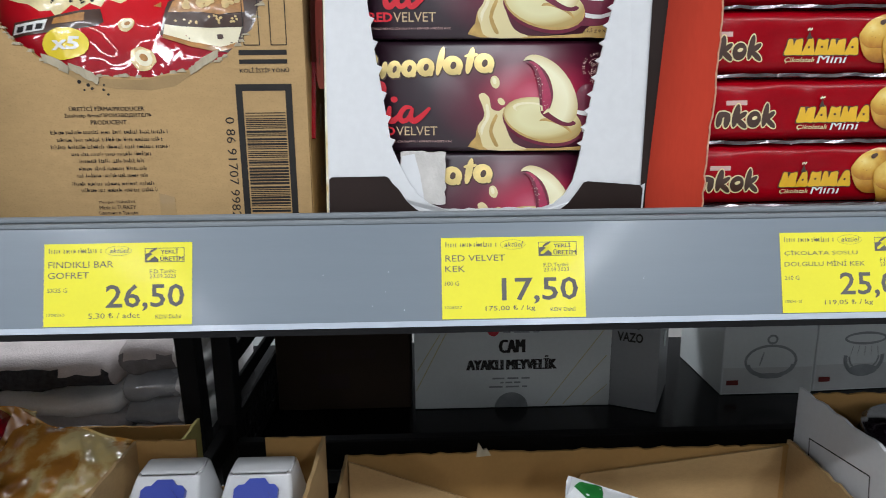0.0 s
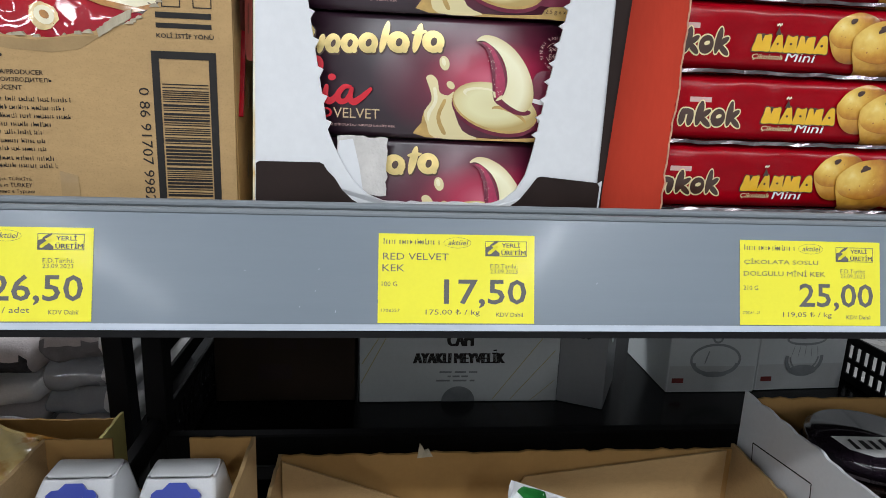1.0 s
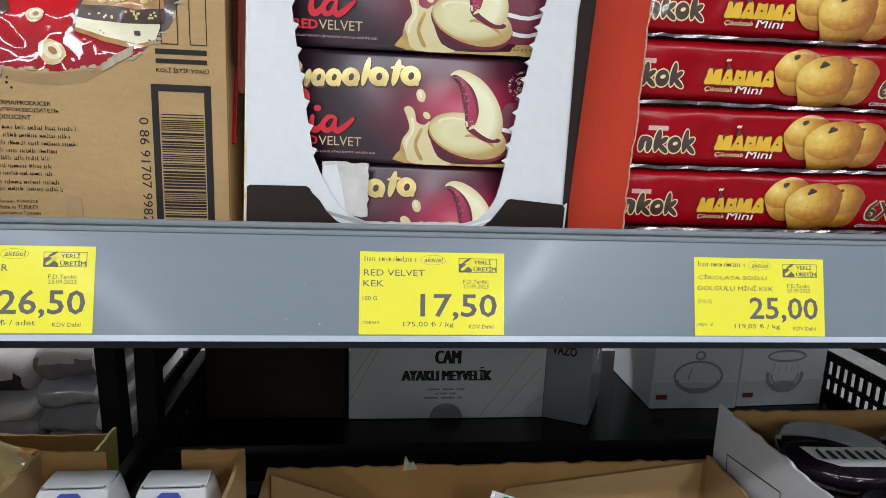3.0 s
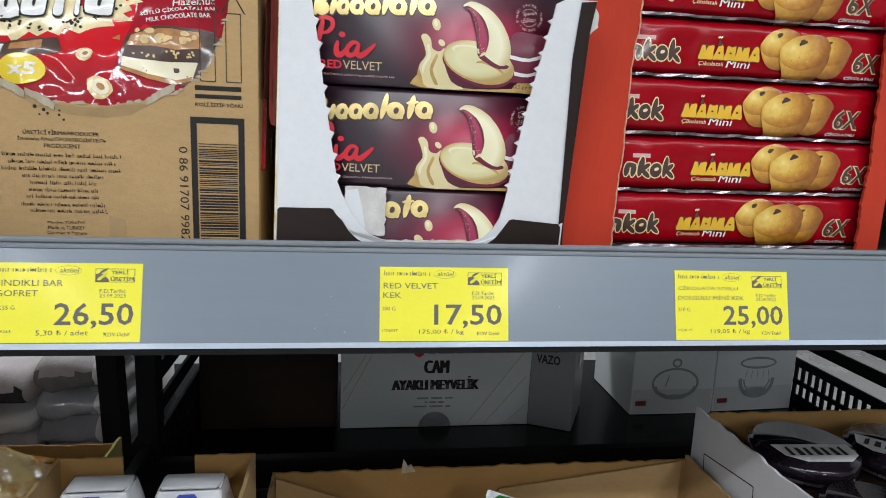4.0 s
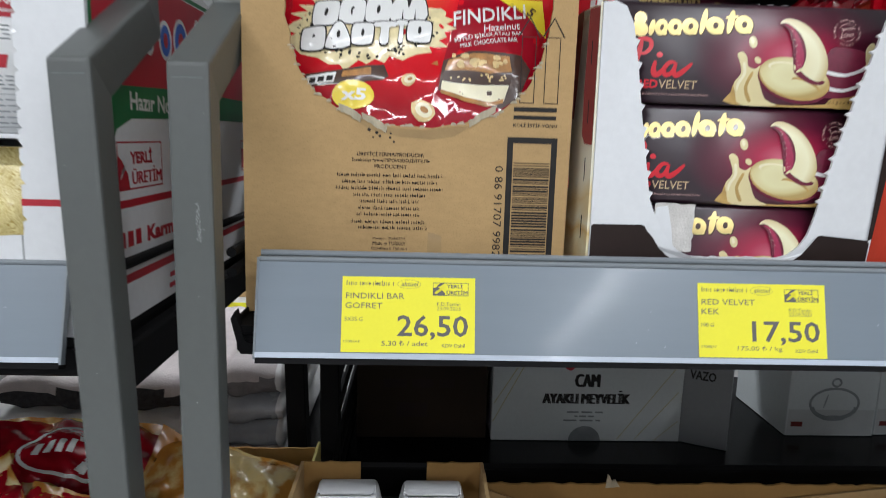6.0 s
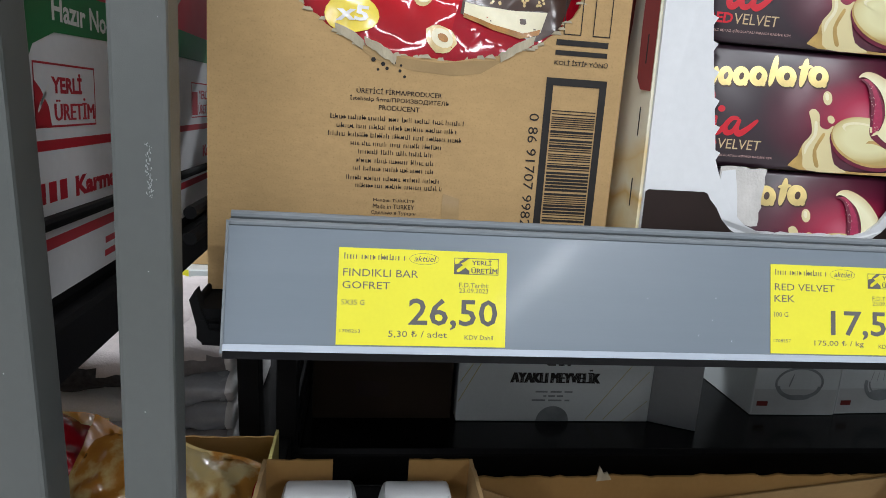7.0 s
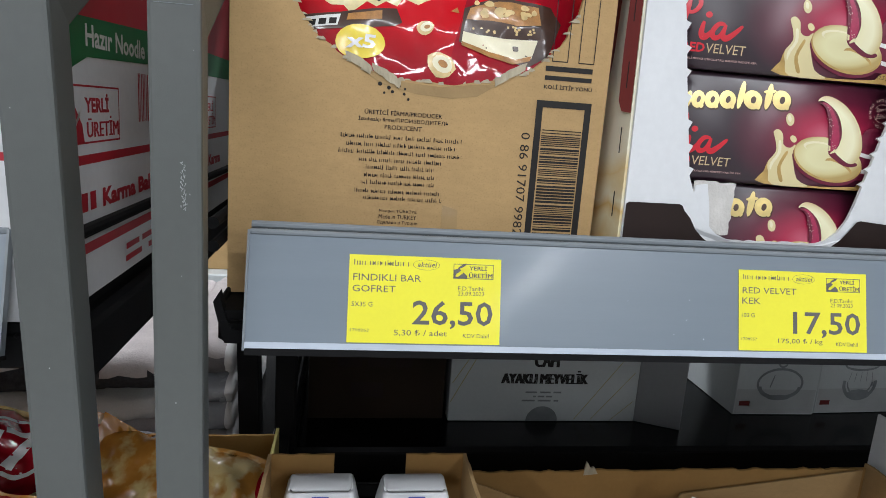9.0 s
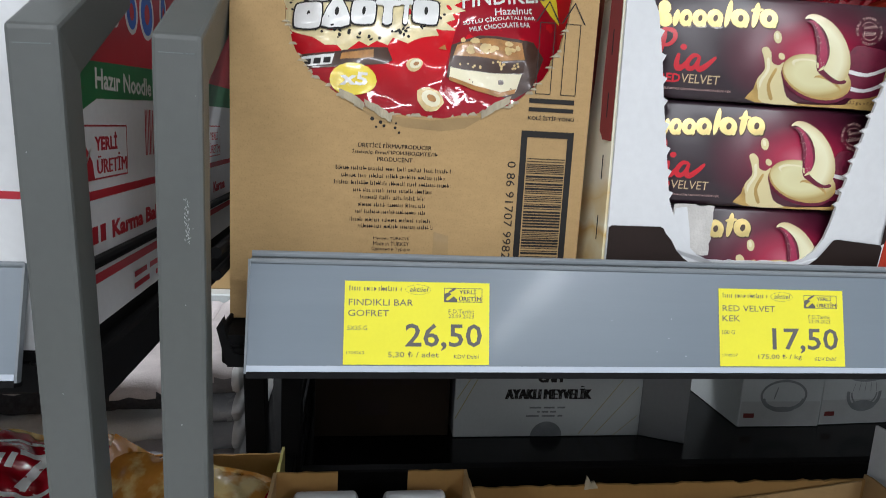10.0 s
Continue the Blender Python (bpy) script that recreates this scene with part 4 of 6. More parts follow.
    for i in range(3):
        p.poly("ink", [(-0.086 + i * 0.007, -0.0095 + i * 0.001), (-0.081 + i * 0.007, -0.009 + i * 0.001), (-0.0805 + i * 0.007, -0.0045 + i * 0.001), (-0.0855 + i * 0.007, -0.005 + i * 0.001)], 4)
    p.poly("caramel", [(-0.060, -0.004), (-0.059, 0.001), (-0.036, 0.0045), (-0.036, -0.002)], 3)
    p.oval("yellow_pale", -0.050, -0.0185, 0.0170, 0.0118, 4)
    p.text("white_ink", "x5", -0.0600, -0.0232, w=0.020, h=0.0098, layer=6, bold=0.03, lean=0.1)
    for u, v, r, tn in ((-0.006, -0.005, 0.0062, 20), (0.006, -0.0300, 0.0105, -35)):
        p.oval("nut", u, v, r, r * 0.78, 3, tn, 14, wob=0.06)
        p.oval("cream_light", u + 0.0008, v + 0.0004, r * 0.72, r * 0.52, 4, tn, 12)
        p.oval("caramel", u + 0.0012, v + 0.0004, r * 0.36, r * 0.22, 5, tn, 10)
    p.poly("caramel", [(0.012, 0.010), (0.017, 0.014), (0.018, 0.009)], 3)
    p.put(film, lambda u, v, d: surf(u - 0.008, v, d), {"white_ink": "lettering", "nut": "hazelnut_picture", "caramel": "bar_picture", "splat": "burst_print"}, step=0.008, lift=0.00025)
    # crimped seal along the side
    for x in (-w / 2, w / 2):
        part("end_seal", box(x - 0.004, x + 0.004, -0.0015, 0.0015, -h / 2, h / 2), M["film_red"], b)
    return b


first_bag = bar_bag(pose(-0.2035, 0.5215, 1.4755, -17, 0.6, 1.0), "glossy red plastic bag of hazelnut chocolate bars")
for y in (0.60, 0.67, 0.74):
    copy_thing(first_bag, pose(-0.2035, y, 1.465, -6, 0, 1.5))

# ---- red velvet cake packs in their display box ----
def shear(x, z):
    """The display box leans: its top is pushed back at one end and forward at the other."""
    k = (z - 1.36) / 0.17
    return k * (0.011 - 0.031 * (x + 0.066) / 0.222)


def leaning(y):
    return lambda u, v, d: Vector((u, y + shear(u, v) + d, v))


left_cut = serrated([(-0.046, 1.520), (-0.0405, 1.486), (-0.0365, 1.455), (-0.031, 1.420), (-0.026, 1.388)], -0.0032, 0.0125)
right_cut = serrated([(0.1075, 1.380), (0.1145, 1.425), (0.1225, 1.470), (0.1325, 1.516)], -0.0032, 0.0105)
front = [(-0.0735, 1.2865), (-0.0715, 1.365), (-0.0690, 1.536), (-0.060, 1.537), (-0.052, 1.533)] + left_cut
front += [(-0.022, 1.378), (-0.015, 1.364), (-0.008, 1.354), (0.000, 1.347), (0.010, 1.3430)] + ragged([(0.014, 1.3428), (0.082, 1.3430)], 0.0007, 0.005, 3) + [(0.090, 1.3455), (0.098, 1.352), (0.1035, 1.362), (0.106, 1.372)]
front += right_cut + [(0.134, 1.526), (0.141, 1.5295), (0.1635, 1.5290), (0.1585, 1.487), (0.1565, 1.365), (0.1560, 1.2865)]
pia_box = thing("display_box", "white display box with serrated opening and dark brown base", "display box")
pia_front = part("front_board", sheet(front, 0, 0.0022, leaning(0.468)), M["white"], pia_box)
rimL = [(-0.0728, 1.2868), (-0.0710, 1.3655), (-0.069, 1.3670), (-0.031, 1.3672), (-0.0285, 1.366), (-0.0265, 1.3625), (-0.0215, 1.3575), (-0.0165, 1.3495), (-0.010, 1.3435), (-0.003, 1.3395), (0.008, 1.3365), (0.02, 1.3355), (0.074, 1.3355),
        (0.084, 1.3365), (0.093, 1.3400), (0.1005, 1.3455), (0.1065, 1.3535), (0.1115, 1.3610), (0.1145, 1.3618), (0.1525, 1.3585), (0.1548, 1.3560), (0.1550, 1.2868)]
p = Print()
p.poly("rim", rimL, 1)
p.poly("rim", [(0.1530, 1.3580), (0.1495, 1.487), (0.1520, 1.5275), (0.1632, 1.5285), (0.1583, 1.487), (0.1563, 1.360)], 1)
p.put(pia_front, leaning(0.468), {"rim": "dark_base_print"}, step=0.012, lift=0.0008)
# side boards: brown edge, red and cream artwork outside
for x, sgn in ((-0.0735, -1), (0.1545, 1)):
    def side(u, v, d, x=x, sgn=sgn):
        k = (v - 1.2865) / 0.245
        return Vector((x + (0.0045 if sgn < 0 else 0.006) * k + d - (min(u, 0.018) * 0.70 if sgn < 0 else 0.0), 0.4685 + shear(x, v) * max(0, 1 - (u / 0.12)) + u, v))
    zt = 1.5365 if sgn < 0 else 1.5285
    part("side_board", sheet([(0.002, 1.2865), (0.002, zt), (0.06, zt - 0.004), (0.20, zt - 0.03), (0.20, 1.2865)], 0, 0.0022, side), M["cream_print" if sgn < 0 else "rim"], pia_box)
    if sgn < 0:
        p = Print()
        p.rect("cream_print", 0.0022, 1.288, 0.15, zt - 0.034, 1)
        p.poly("maroon", [(0.0022, 1.428), (0.0022, zt - 0.003), (0.0105, zt - 0.004), (0.0115, 1.470), (0.0110, 1.436), (0.0085, 1.429)], 2)
        p.poly("maroon", [(0.0175, 1.470), (0.0155, zt - 0.004), (0.06, zt - 0.007), (0.06, 1.450), (0.022, 1.448)], 2)
        for k in range(5):
            v = 1.31 + 0.045 * k
            p.rect("ink", 0.0062, v, 0.0069, v + 0.018, 4)
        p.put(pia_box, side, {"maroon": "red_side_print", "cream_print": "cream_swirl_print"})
part("back_board", box(-0.070, 0.154, 0.672, 0.675, 1.2865, 1.50), M["white"], pia_box)
part("bottom_board", box(-0.071, 0.153, 0.471, 0.671, 1.2865, 1.289), M["white"], pia_box)
tab = [(0.150, 1.5290), (0.1625, 1.5285), (0.1668, 1.520), (0.1672, 1.511), (0.1620, 1.506)]
part("torn_corner", sheet(ragged(tab, 0.0008, 0.003, 2), 0.0025, 0.004, leaning(0.468)), M["white_torn"], pia_box)
bm = sheet(ragged([(-0.0735, 1.534), (-0.0735, 1.546), (-0.0700, 1.546), (-0.0690, 1.534)], 0.0006, 0.003, 6), 0.003, 0.0045, leaning(0.468))
part("torn_corner", bm, M["white_torn"], pia_box)


def cake_pack(m, label):
    """A long carton of cakes; u along its face from its lower left corner, v up it."""
    W, H, D = 0.224, 0.0765, 0.048
    k = thing("cake_pack", label, "cake pack", m, "red velvet cake packs")
    def face(v):
        return -0.0056 * max(0.0, 1 - abs((v - 0.46 * H) / (0.54 * H)) ** 2.2)
    prof = [(face(H * i / 24), H * i / 24) for i in range(25)] + [(D, H), (D, 0.0)]
    bm = bmesh.new()
    ends = [[bm.verts.new((x, y, z)) for y, z in prof] for x in (0, W)]
    bm.faces.new(ends[0])
    bm.faces.new(ends[1][::-1])
    for i in range(len(prof)):
        j = (i + 1) % len(prof)
        f = bm.faces.new((ends[0][i], ends[0][j], ends[1][j], ends[1][i]))
        f.smooth = i < 24
    board = part("carton", bm, M["plum"], k, "dark plum glossy printed board")
    p = Print()
    # gold logo as plain rounded shapes
    u = 0.0165
    for wd, hh, sort in ((0.0135, 0.0195, 2), (0.0042, 0.0120, 1), (0.0074, 0.0125, 0), (0.0084, 0.0125, 0), (0.0094, 0.0130, 0), (0.0042, 0.0200, 1), (0.0108, 0.0135, 0), (0.0060, 0.0185, 3), (0.0108, 0.0140, 0)):
        wd *= 1.20
        v = 0.0500 + (u - 0.027) * 0.055
        for ink, layer, g, du, dv in (("choc", 2, 0.0005, 0.0005, -0.0006), ("gold", 3, 0.0, 0.0, 0.0)):
            c = u + wd / 2 + 0.0012 + du
            if sort == 0:
                p.oval(ink, c, v + hh / 2 + dv, wd * 0.56 + g, hh * 0.5 + g, layer, -14, 18)
                p.oval(ink, u + wd * 0.92 + du, v + 0.0022 + dv, 0.0018 + g, 0.0020 + g, layer, 0, 10)
            else:
                p.oval(ink, c + hh * 0.06, v + hh / 2 + dv, min(wd * 0.46, 0.0026) + g, hh * 0.52 + g, layer, -13, 16)
            if sort == 2:
                p.oval(ink, c + 0.0035, v + hh * 0.72 + dv, 0.0048 + g, hh * 0.26 + g, layer, -10, 14)
                p.oval(ink, c + 0.0040, v + hh * 0.28 + dv, 0.0056 + g, hh * 0.28 + g, layer, -10, 14)
            if sort == 3:
                p.oval(ink, c + 0.002, v + hh * 0.70 + dv, 0.0050 + g, 0.0014 + g, layer, 8, 12)
        if sort == 0 and wd > 0.0075:
            p.oval("choc", u + wd * 0.5 + 0.0016, v + hh * 0.5, wd * 0.16, hh * 0.20, 4, -20, 10)
        u += wd + 0.0010
    # red swash under it
    p.stroke("red_logo", [(0.0267, 0.0272), (0.0289, 0.0371), (0.0310, 0.0464)], 0.0042, 2)
    p.stroke("red_logo", [(0.0245, 0.0437), (0.0295, 0.0476), (0.0368, 0.0470), (0.0381, 0.0421), (0.0345, 0.0376), (0.0295, 0.0365)], 0.0034, 3)
    p.stroke("red_logo", [(0.0422, 0.0316), (0.0410, 0.0250), (0.0424, 0.0215), (0.0457, 0.0222), (0.0491, 0.0263)], 0.0045, 4)
    p.stroke("red_logo", [(0.0578, 0.0305), (0.0530, 0.0305), (0.0491, 0.0255), (0.0504, 0.0215), (0.0547, 0.0226), (0.0583, 0.0301)], 0.0038, 5)
    p.stroke("red_logo", [(0.0583, 0.0305), (0.0567, 0.0239), (0.0592, 0.0213), (0.0642, 0.0244), (0.0706, 0.0305)], 0.0042, 6)
    p.oval("red_logo", 0.0452, 0.0362, 0.0025, 0.0021, 2)
    p.text("red_logo", "RED", 0.0290, 0.0112, w=0.0165, h=0.0062, layer=2, bold=0.03)
    p.text("beige_ink", "VELVET", 0.0462, 0.0112, w=0.0295, h=0.0062, layer=2)
    p.text("pale_ink", "JÖLELİ BEYAZ ÇİKOLATALI KIRMIZI KADİFE KEK", 0.0300, 0.0058, w=0.056, h=0.0022, layer=2)
    # splash of cream, the cakes
    p.blob("cream_dark", [(0.106, 0.0008), (0.103, 0.010), (0.106, 0.020), (0.110, 0.012), (0.120, 0.0045), (0.150, 0.0015), (0.196, 0.004), (0.205, 0.001)], 2)
    p.blob("cream", [(0.112, 0.0008), (0.1065, 0.0095), (0.1045, 0.0170), (0.1090, 0.0245), (0.1075, 0.0320), (0.1050, 0.0385), (0.1085, 0.0405), (0.1125, 0.0370), (0.1140, 0.0300), (0.1195, 0.0280), (0.1235, 0.0305), (0.1235, 0.0200), (0.1300, 0.0060), (0.1400, 0.0010)], 3)
    p.blob("cream_light", [(0.1075, 0.0110), (0.1065, 0.0165), (0.1105, 0.0240), (0.1098, 0.0320), (0.1118, 0.0320), (0.1128, 0.0240), (0.1090, 0.0165)], 4)
    p.blob("cream_dark", [(0.1165, 0.0040), (0.1125, 0.0140), (0.1165, 0.0250), (0.1185, 0.0240), (0.1150, 0.0140), (0.1195, 0.0040)], 4)
    p.oval("cream", 0.1165, 0.0480, 0.0032, 0.0046, 3, 15, 14)
    p.oval("cream_light", 0.1160, 0.0488, 0.0014, 0.0026, 4, 15, 8)
    p.oval("cream", 0.1210, 0.0345, 0.0030, 0.0022, 3, -40, 12)
    p.blob("cream_dark", [(0.180, 0.001), (0.183, 0.008), (0.205, 0.012), (0.207, 0.001)], 2)
    # stacked cake behind
    p.blob("velvet", [(0.172, 0.022), (0.176, 0.044), (0.190, 0.0455), (0.205, 0.042), (0.206, 0.030), (0.190, 0.024)], 3)
    p.blob("white_ink", [(0.174, 0.026), (0.1745, 0.0285), (0.190, 0.0265), (0.206, 0.0325), (0.206, 0.0300), (0.190, 0.0240)], 4)
    p.blob("velvet", [(0.172, 0.010), (0.173, 0.0255), (0.190, 0.0235), (0.206, 0.0295), (0.205, 0.014), (0.190, 0.008)], 3)
    p.blob("white_ink", [(0.174, 0.0145), (0.1745, 0.0170), (0.190, 0.0150), (0.2055, 0.0210), (0.2055, 0.0185), (0.190, 0.0125)], 4)
    p.blob("cream", [(0.2020, 0.010), (0.2045, 0.030), (0.2035, 0.044), (0.2075, 0.050), (0.2105, 0.048), (0.2090, 0.040), (0.2110, 0.030), (0.2085, 0.014)], 5)
    # flat cake with its dark rim
    p.oval("velvet", 0.1505, 0.0190, 0.0292, 0.0150, 5, -14, 30)
    p.oval("cream_dark", 0.1505, 0.0212, 0.0288, 0.0148, 6, -14, 30)
    p.oval("cream_disc", 0.1505, 0.0222, 0.0280, 0.0142, 7, -14, 30)
    p.oval("cream_light", 0.1420, 0.0300, 0.0130, 0.0040, 8, -4, 18)
    p.oval("cream_disc", 0.1430, 0.0290, 0.0120, 0.0036, 9, -4, 18)
    p.oval("cream_dark", 0.1600, 0.0168, 0.0125, 0.0042, 8, -22, 16)
    p.oval("cream_disc", 0.1595, 0.0150, 0.0128, 0.0040, 9, -22, 16)
    # the bitten half moon
    p.blob("velvet", [(0.1375, 0.0615), (0.1420, 0.0590), (0.1450, 0.0530), (0.1470, 0.0440), (0.1480, 0.0340), (0.1495, 0.0260), (0.1560, 0.0215), (0.1640, 0.0178), (0.1715, 0.0175), (0.1740, 0.0200), (0.1650, 0.0240), (0.1590, 0.0330), (0.1570, 0.0420), (0.1530, 0.0520), (0.1470, 0.0600)], 9)
    p.blob("velvet_bright", [(0.1400, 0.0618), (0.1450, 0.0580), (0.1490, 0.0480), (0.1500, 0.0330), (0.1512, 0.0275), (0.1560, 0.0330), (0.1550, 0.0430), (0.1510, 0.0530), (0.1450, 0.0610)], 10)
    p.blob("cream_moon", [(0.1365, 0.0625), (0.1385, 0.0652), (0.1430, 0.0668), (0.1500, 0.0655), (0.1590, 0.0605), (0.1670, 0.0520), (0.1725, 0.0420), (0.1750, 0.0320), (0.1740, 0.0240), (0.1705, 0.0200), (0.1650, 0.0205), (0.1570, 0.0250), (0.1535, 0.0285), (0.1555, 0.0300), (0.1575, 0.0380), (0.1560, 0.0470), (0.1520, 0.0550), (0.1460, 0.0605), (0.1405, 0.0632)], 11)
    rng2 = random.Random(8)
    for _ in range(26):
        t = rng2.random()
        p.oval("pale_ink", 0.1445 + 0.009 * t + rng2.uniform(-0.002, 0.002), 0.0590 - 0.030 * t + rng2.uniform(-0.003, 0.003), 0.0004, 0.0003, 10.5, 0, 5)
    # round seal
    cu, cv, r = 0.1885, 0.0575, 0.0088
    s = "SINIRLI SAYIDA • SINIRLI SAYIDA • "
    for i, ch in enumerate(s):
        if ch != " ":
            a = 205 - i * 360 / len(s)
            p.text("pale_ink", ch, cu + r * math.cos(radians(a)), cv + r * math.sin(radians(a)), h=0.0019 if ch != "•" else 0.0006, turn=a - 90, layer=3)
    p.ring("pale_ink", cu, cv, 0.0068, 0.0068, 0.0003, 3, 20, 20, 150)
    p.ring("pale_ink", cu, cv, 0.0068, 0.0068, 0.0003, 3, 20, 200, 330)
    p.text("pale_ink", "Special", cu - 0.0050, cv + 0.0003, w=0.0095, h=0.0034, layer=4, turn=8, lean=0.3)
    p.text("pale_ink", "Edition", cu - 0.0048, cv - 0.0042, w=0.0095, h=0.0034, layer=4, turn=8, lean=0.3)
    p.text("choc", "12,5 g e x 8 Adet", 0.1790, 0.0030, w=0.026, h=0.0032, layer=6)
    p.put(board, lambda u, v, d: Vector((u, d + face(v), v)), {"gold": "gold_logo", "red_logo": "red_logo", "cream": "cream_splash_picture", "cream_disc": "cake_picture", "cream_moon": "bitten_cake_picture", "pale_ink": "seal", "beige_ink": "lettering"}, step=0.004, lift=0.00012)
    # red end panel
    p = Print()
    p.rect("red_logo", 0.002, 0.002, D - 0.002, H - 0.002, 1)
    p.rect("gold", 0.010, 0.010, 0.016, 0.060, 2)
    p.rect("white_ink", 0.024, 0.012, 0.030, 0.052, 2)
    p.put(board, lambda u, v, d: Vector((d, u, v)), {"red_logo": "red_end_panel", "gold": "gold_logo", "white_ink": "end_lettering"})
    return k


# pack face leans with its box
def pack_pose(x, y, z, rx, rz, ry=0.0):
    return pose(x, y, z, rx, ry, rz)


pack = cake_pack(pack_pose(-0.0690, 0.4805, 1.3845, -2.6, -1.6, 0.4), "dark plum carton of red velvet cakes with a cream cake picture")
copy_thing(pack, pack_pose(-0.0690, 0.4835, 1.4620, -2.8, -2.2, 0.3))
copy_thing(pack, pack_pose(-0.0700, 0.4780, 1.3070, -2.4, -0.8, 0.4))
for z in (1.3000, 1.3770):
    copy_thing(pack, pack_pose(-0.0690, 0.5450, z, 0.5, -1.0))
    copy_thing(pack, pack_pose(-0.0690, 0.6050, z, 0.5, -1.0))
copy_thing(pack, pose(-0.0660, 0.6350, 1.4550, 90, 0, -1.0))
copy_thing(pack, pose(-0.0380, 0.5560, 1.5055, 0, 0.5, 33))
scrap = ragged([(-0.024, 1.346), (-0.020, 1.384), (-0.008, 1.3845), (0.0125, 1.3835), (0.0118, 1.346), (-0.024, 1.346)], 0.0008, 0.004, 9)[:-1]
paper = thing("paper_scrap", "torn grey-white paper layer stuck to the lowest cake pack", "paper scrap")
part("torn_sheet", sheet(scrap, 0, 0.0006, wall_xz(0.4715, 1.0)), M["white_torn"], paper)
part("white_fold", sheet([(-0.0225, 1.3465), (-0.019, 1.381), (-0.010, 1.3825), (-0.006, 1.366), (-0.003, 1.3465)], -0.0005, 0, wall_xz(0.4714, 1.0)), M["white"], paper)


# ---- chocolate-filled cake sleeves in their red carton ----
mag_box = thing("cake_carton", "orange-red carton with a torn perforated front flap", "carton")
flapL = [(0.164, 1.2865), (0.1635, 1.40), (0.1660, 1.520), (0.1700, 1.5560), (0.2000, 1.5625), (0.2165, 1.5660)]
tear = ragged([(0.2165, 1.5660), (0.2155, 1.526), (0.2120, 1.480), (0.2110, 1.430), (0.2085, 1.385), (0.2070, 1.2865)], 0.0010, 0.0035, 12)
part("front_flap", sheet(flapL[:-1] + tear, 0, 1, wall_xz(0.487, 0.003)), M["orange_board"], mag_box)
edge = bmesh.new()
for (x0, z0), (x1, z1) in zip(tear[::2], tear[2::2]):
    sheet([(x0 - 0.0006, z0), (x0 + 0.0007, z0), (x1 + 0.0006, z1), (x1 - 0.0003, z1)], -0.0003, 0.0003, wall_xz(0.4868, 1.0), edge)
tagged(part("torn_edge", edge, mat("torn_red_board", (0.55, 0.30, 0.20), 0.9, 0, 0.3, 200, spec=0.2), mag_box, "pale torn board edge"), kind="stuff")
part("side_board", sheet([(0.491, 1.2865), (0.491, 1.5555), (0.53, 1.552), (0.56, 1.545), (0.62, 1.540), (0.76, 1.535), (0.76, 1.2865)], 0, 0.003, lambda u, v, d: Vector((0.1635 + 0.006 * max(0, (v - 1.45) / 0.1) * (u < 0.5) + d, u, v))), M["orange_board"], mag_box)
tear = ragged([(0.4405, 1.545), (0.4420, 1.50), (0.4450, 1.42), (0.4425, 1.383), (0.4430, 1.339), (0.4425, 1.2865)], 0.0012, 0.0035, 15)
part("front_flap", sheet([(0.465, 1.2865), (0.466, 1.545)] + tear, 0, 1, wall_xz(0.487, 0.003)), M["orange_board"], mag_box)
part("back_board", box(0.167, 0.462, 0.757, 0.760, 1.2865, 1.53), M["orange_board"], mag_box)
part("bottom_board", box(0.167, 0.462, 0.491, 0.757, 1.2865, 1.2885), M["orange_board"], mag_box)
part("side_board", box(0.462, 0.465, 0.491, 0.76, 1.2865, 1.55), M["orange_board"], mag_box)


def sleeve_surface(w, h, depth, seed):
    def surf(u, v, d):
        a, b = min(abs(u / (w / 2)), 1), min(abs(v / (h / 2)), 1)
        bul = (1 - b ** 6) ** 0.6 * (1 - a ** 10) ** 0.5
        lumps = 0.0012 * math.sin(u / w * math.pi * 2 * 6) * (1 - b)
        n = noise.noise(Vector((u * 30 + seed * 9, v * 25, seed))) * 0.0016 + 0.0010 * abs(noise.noise(Vector((u * 70, v * 20 + seed, 1))))
        return Vector((u, -depth * bul - lumps - n * (0.3 + 0.7 * bul) + d, v))
    return surf


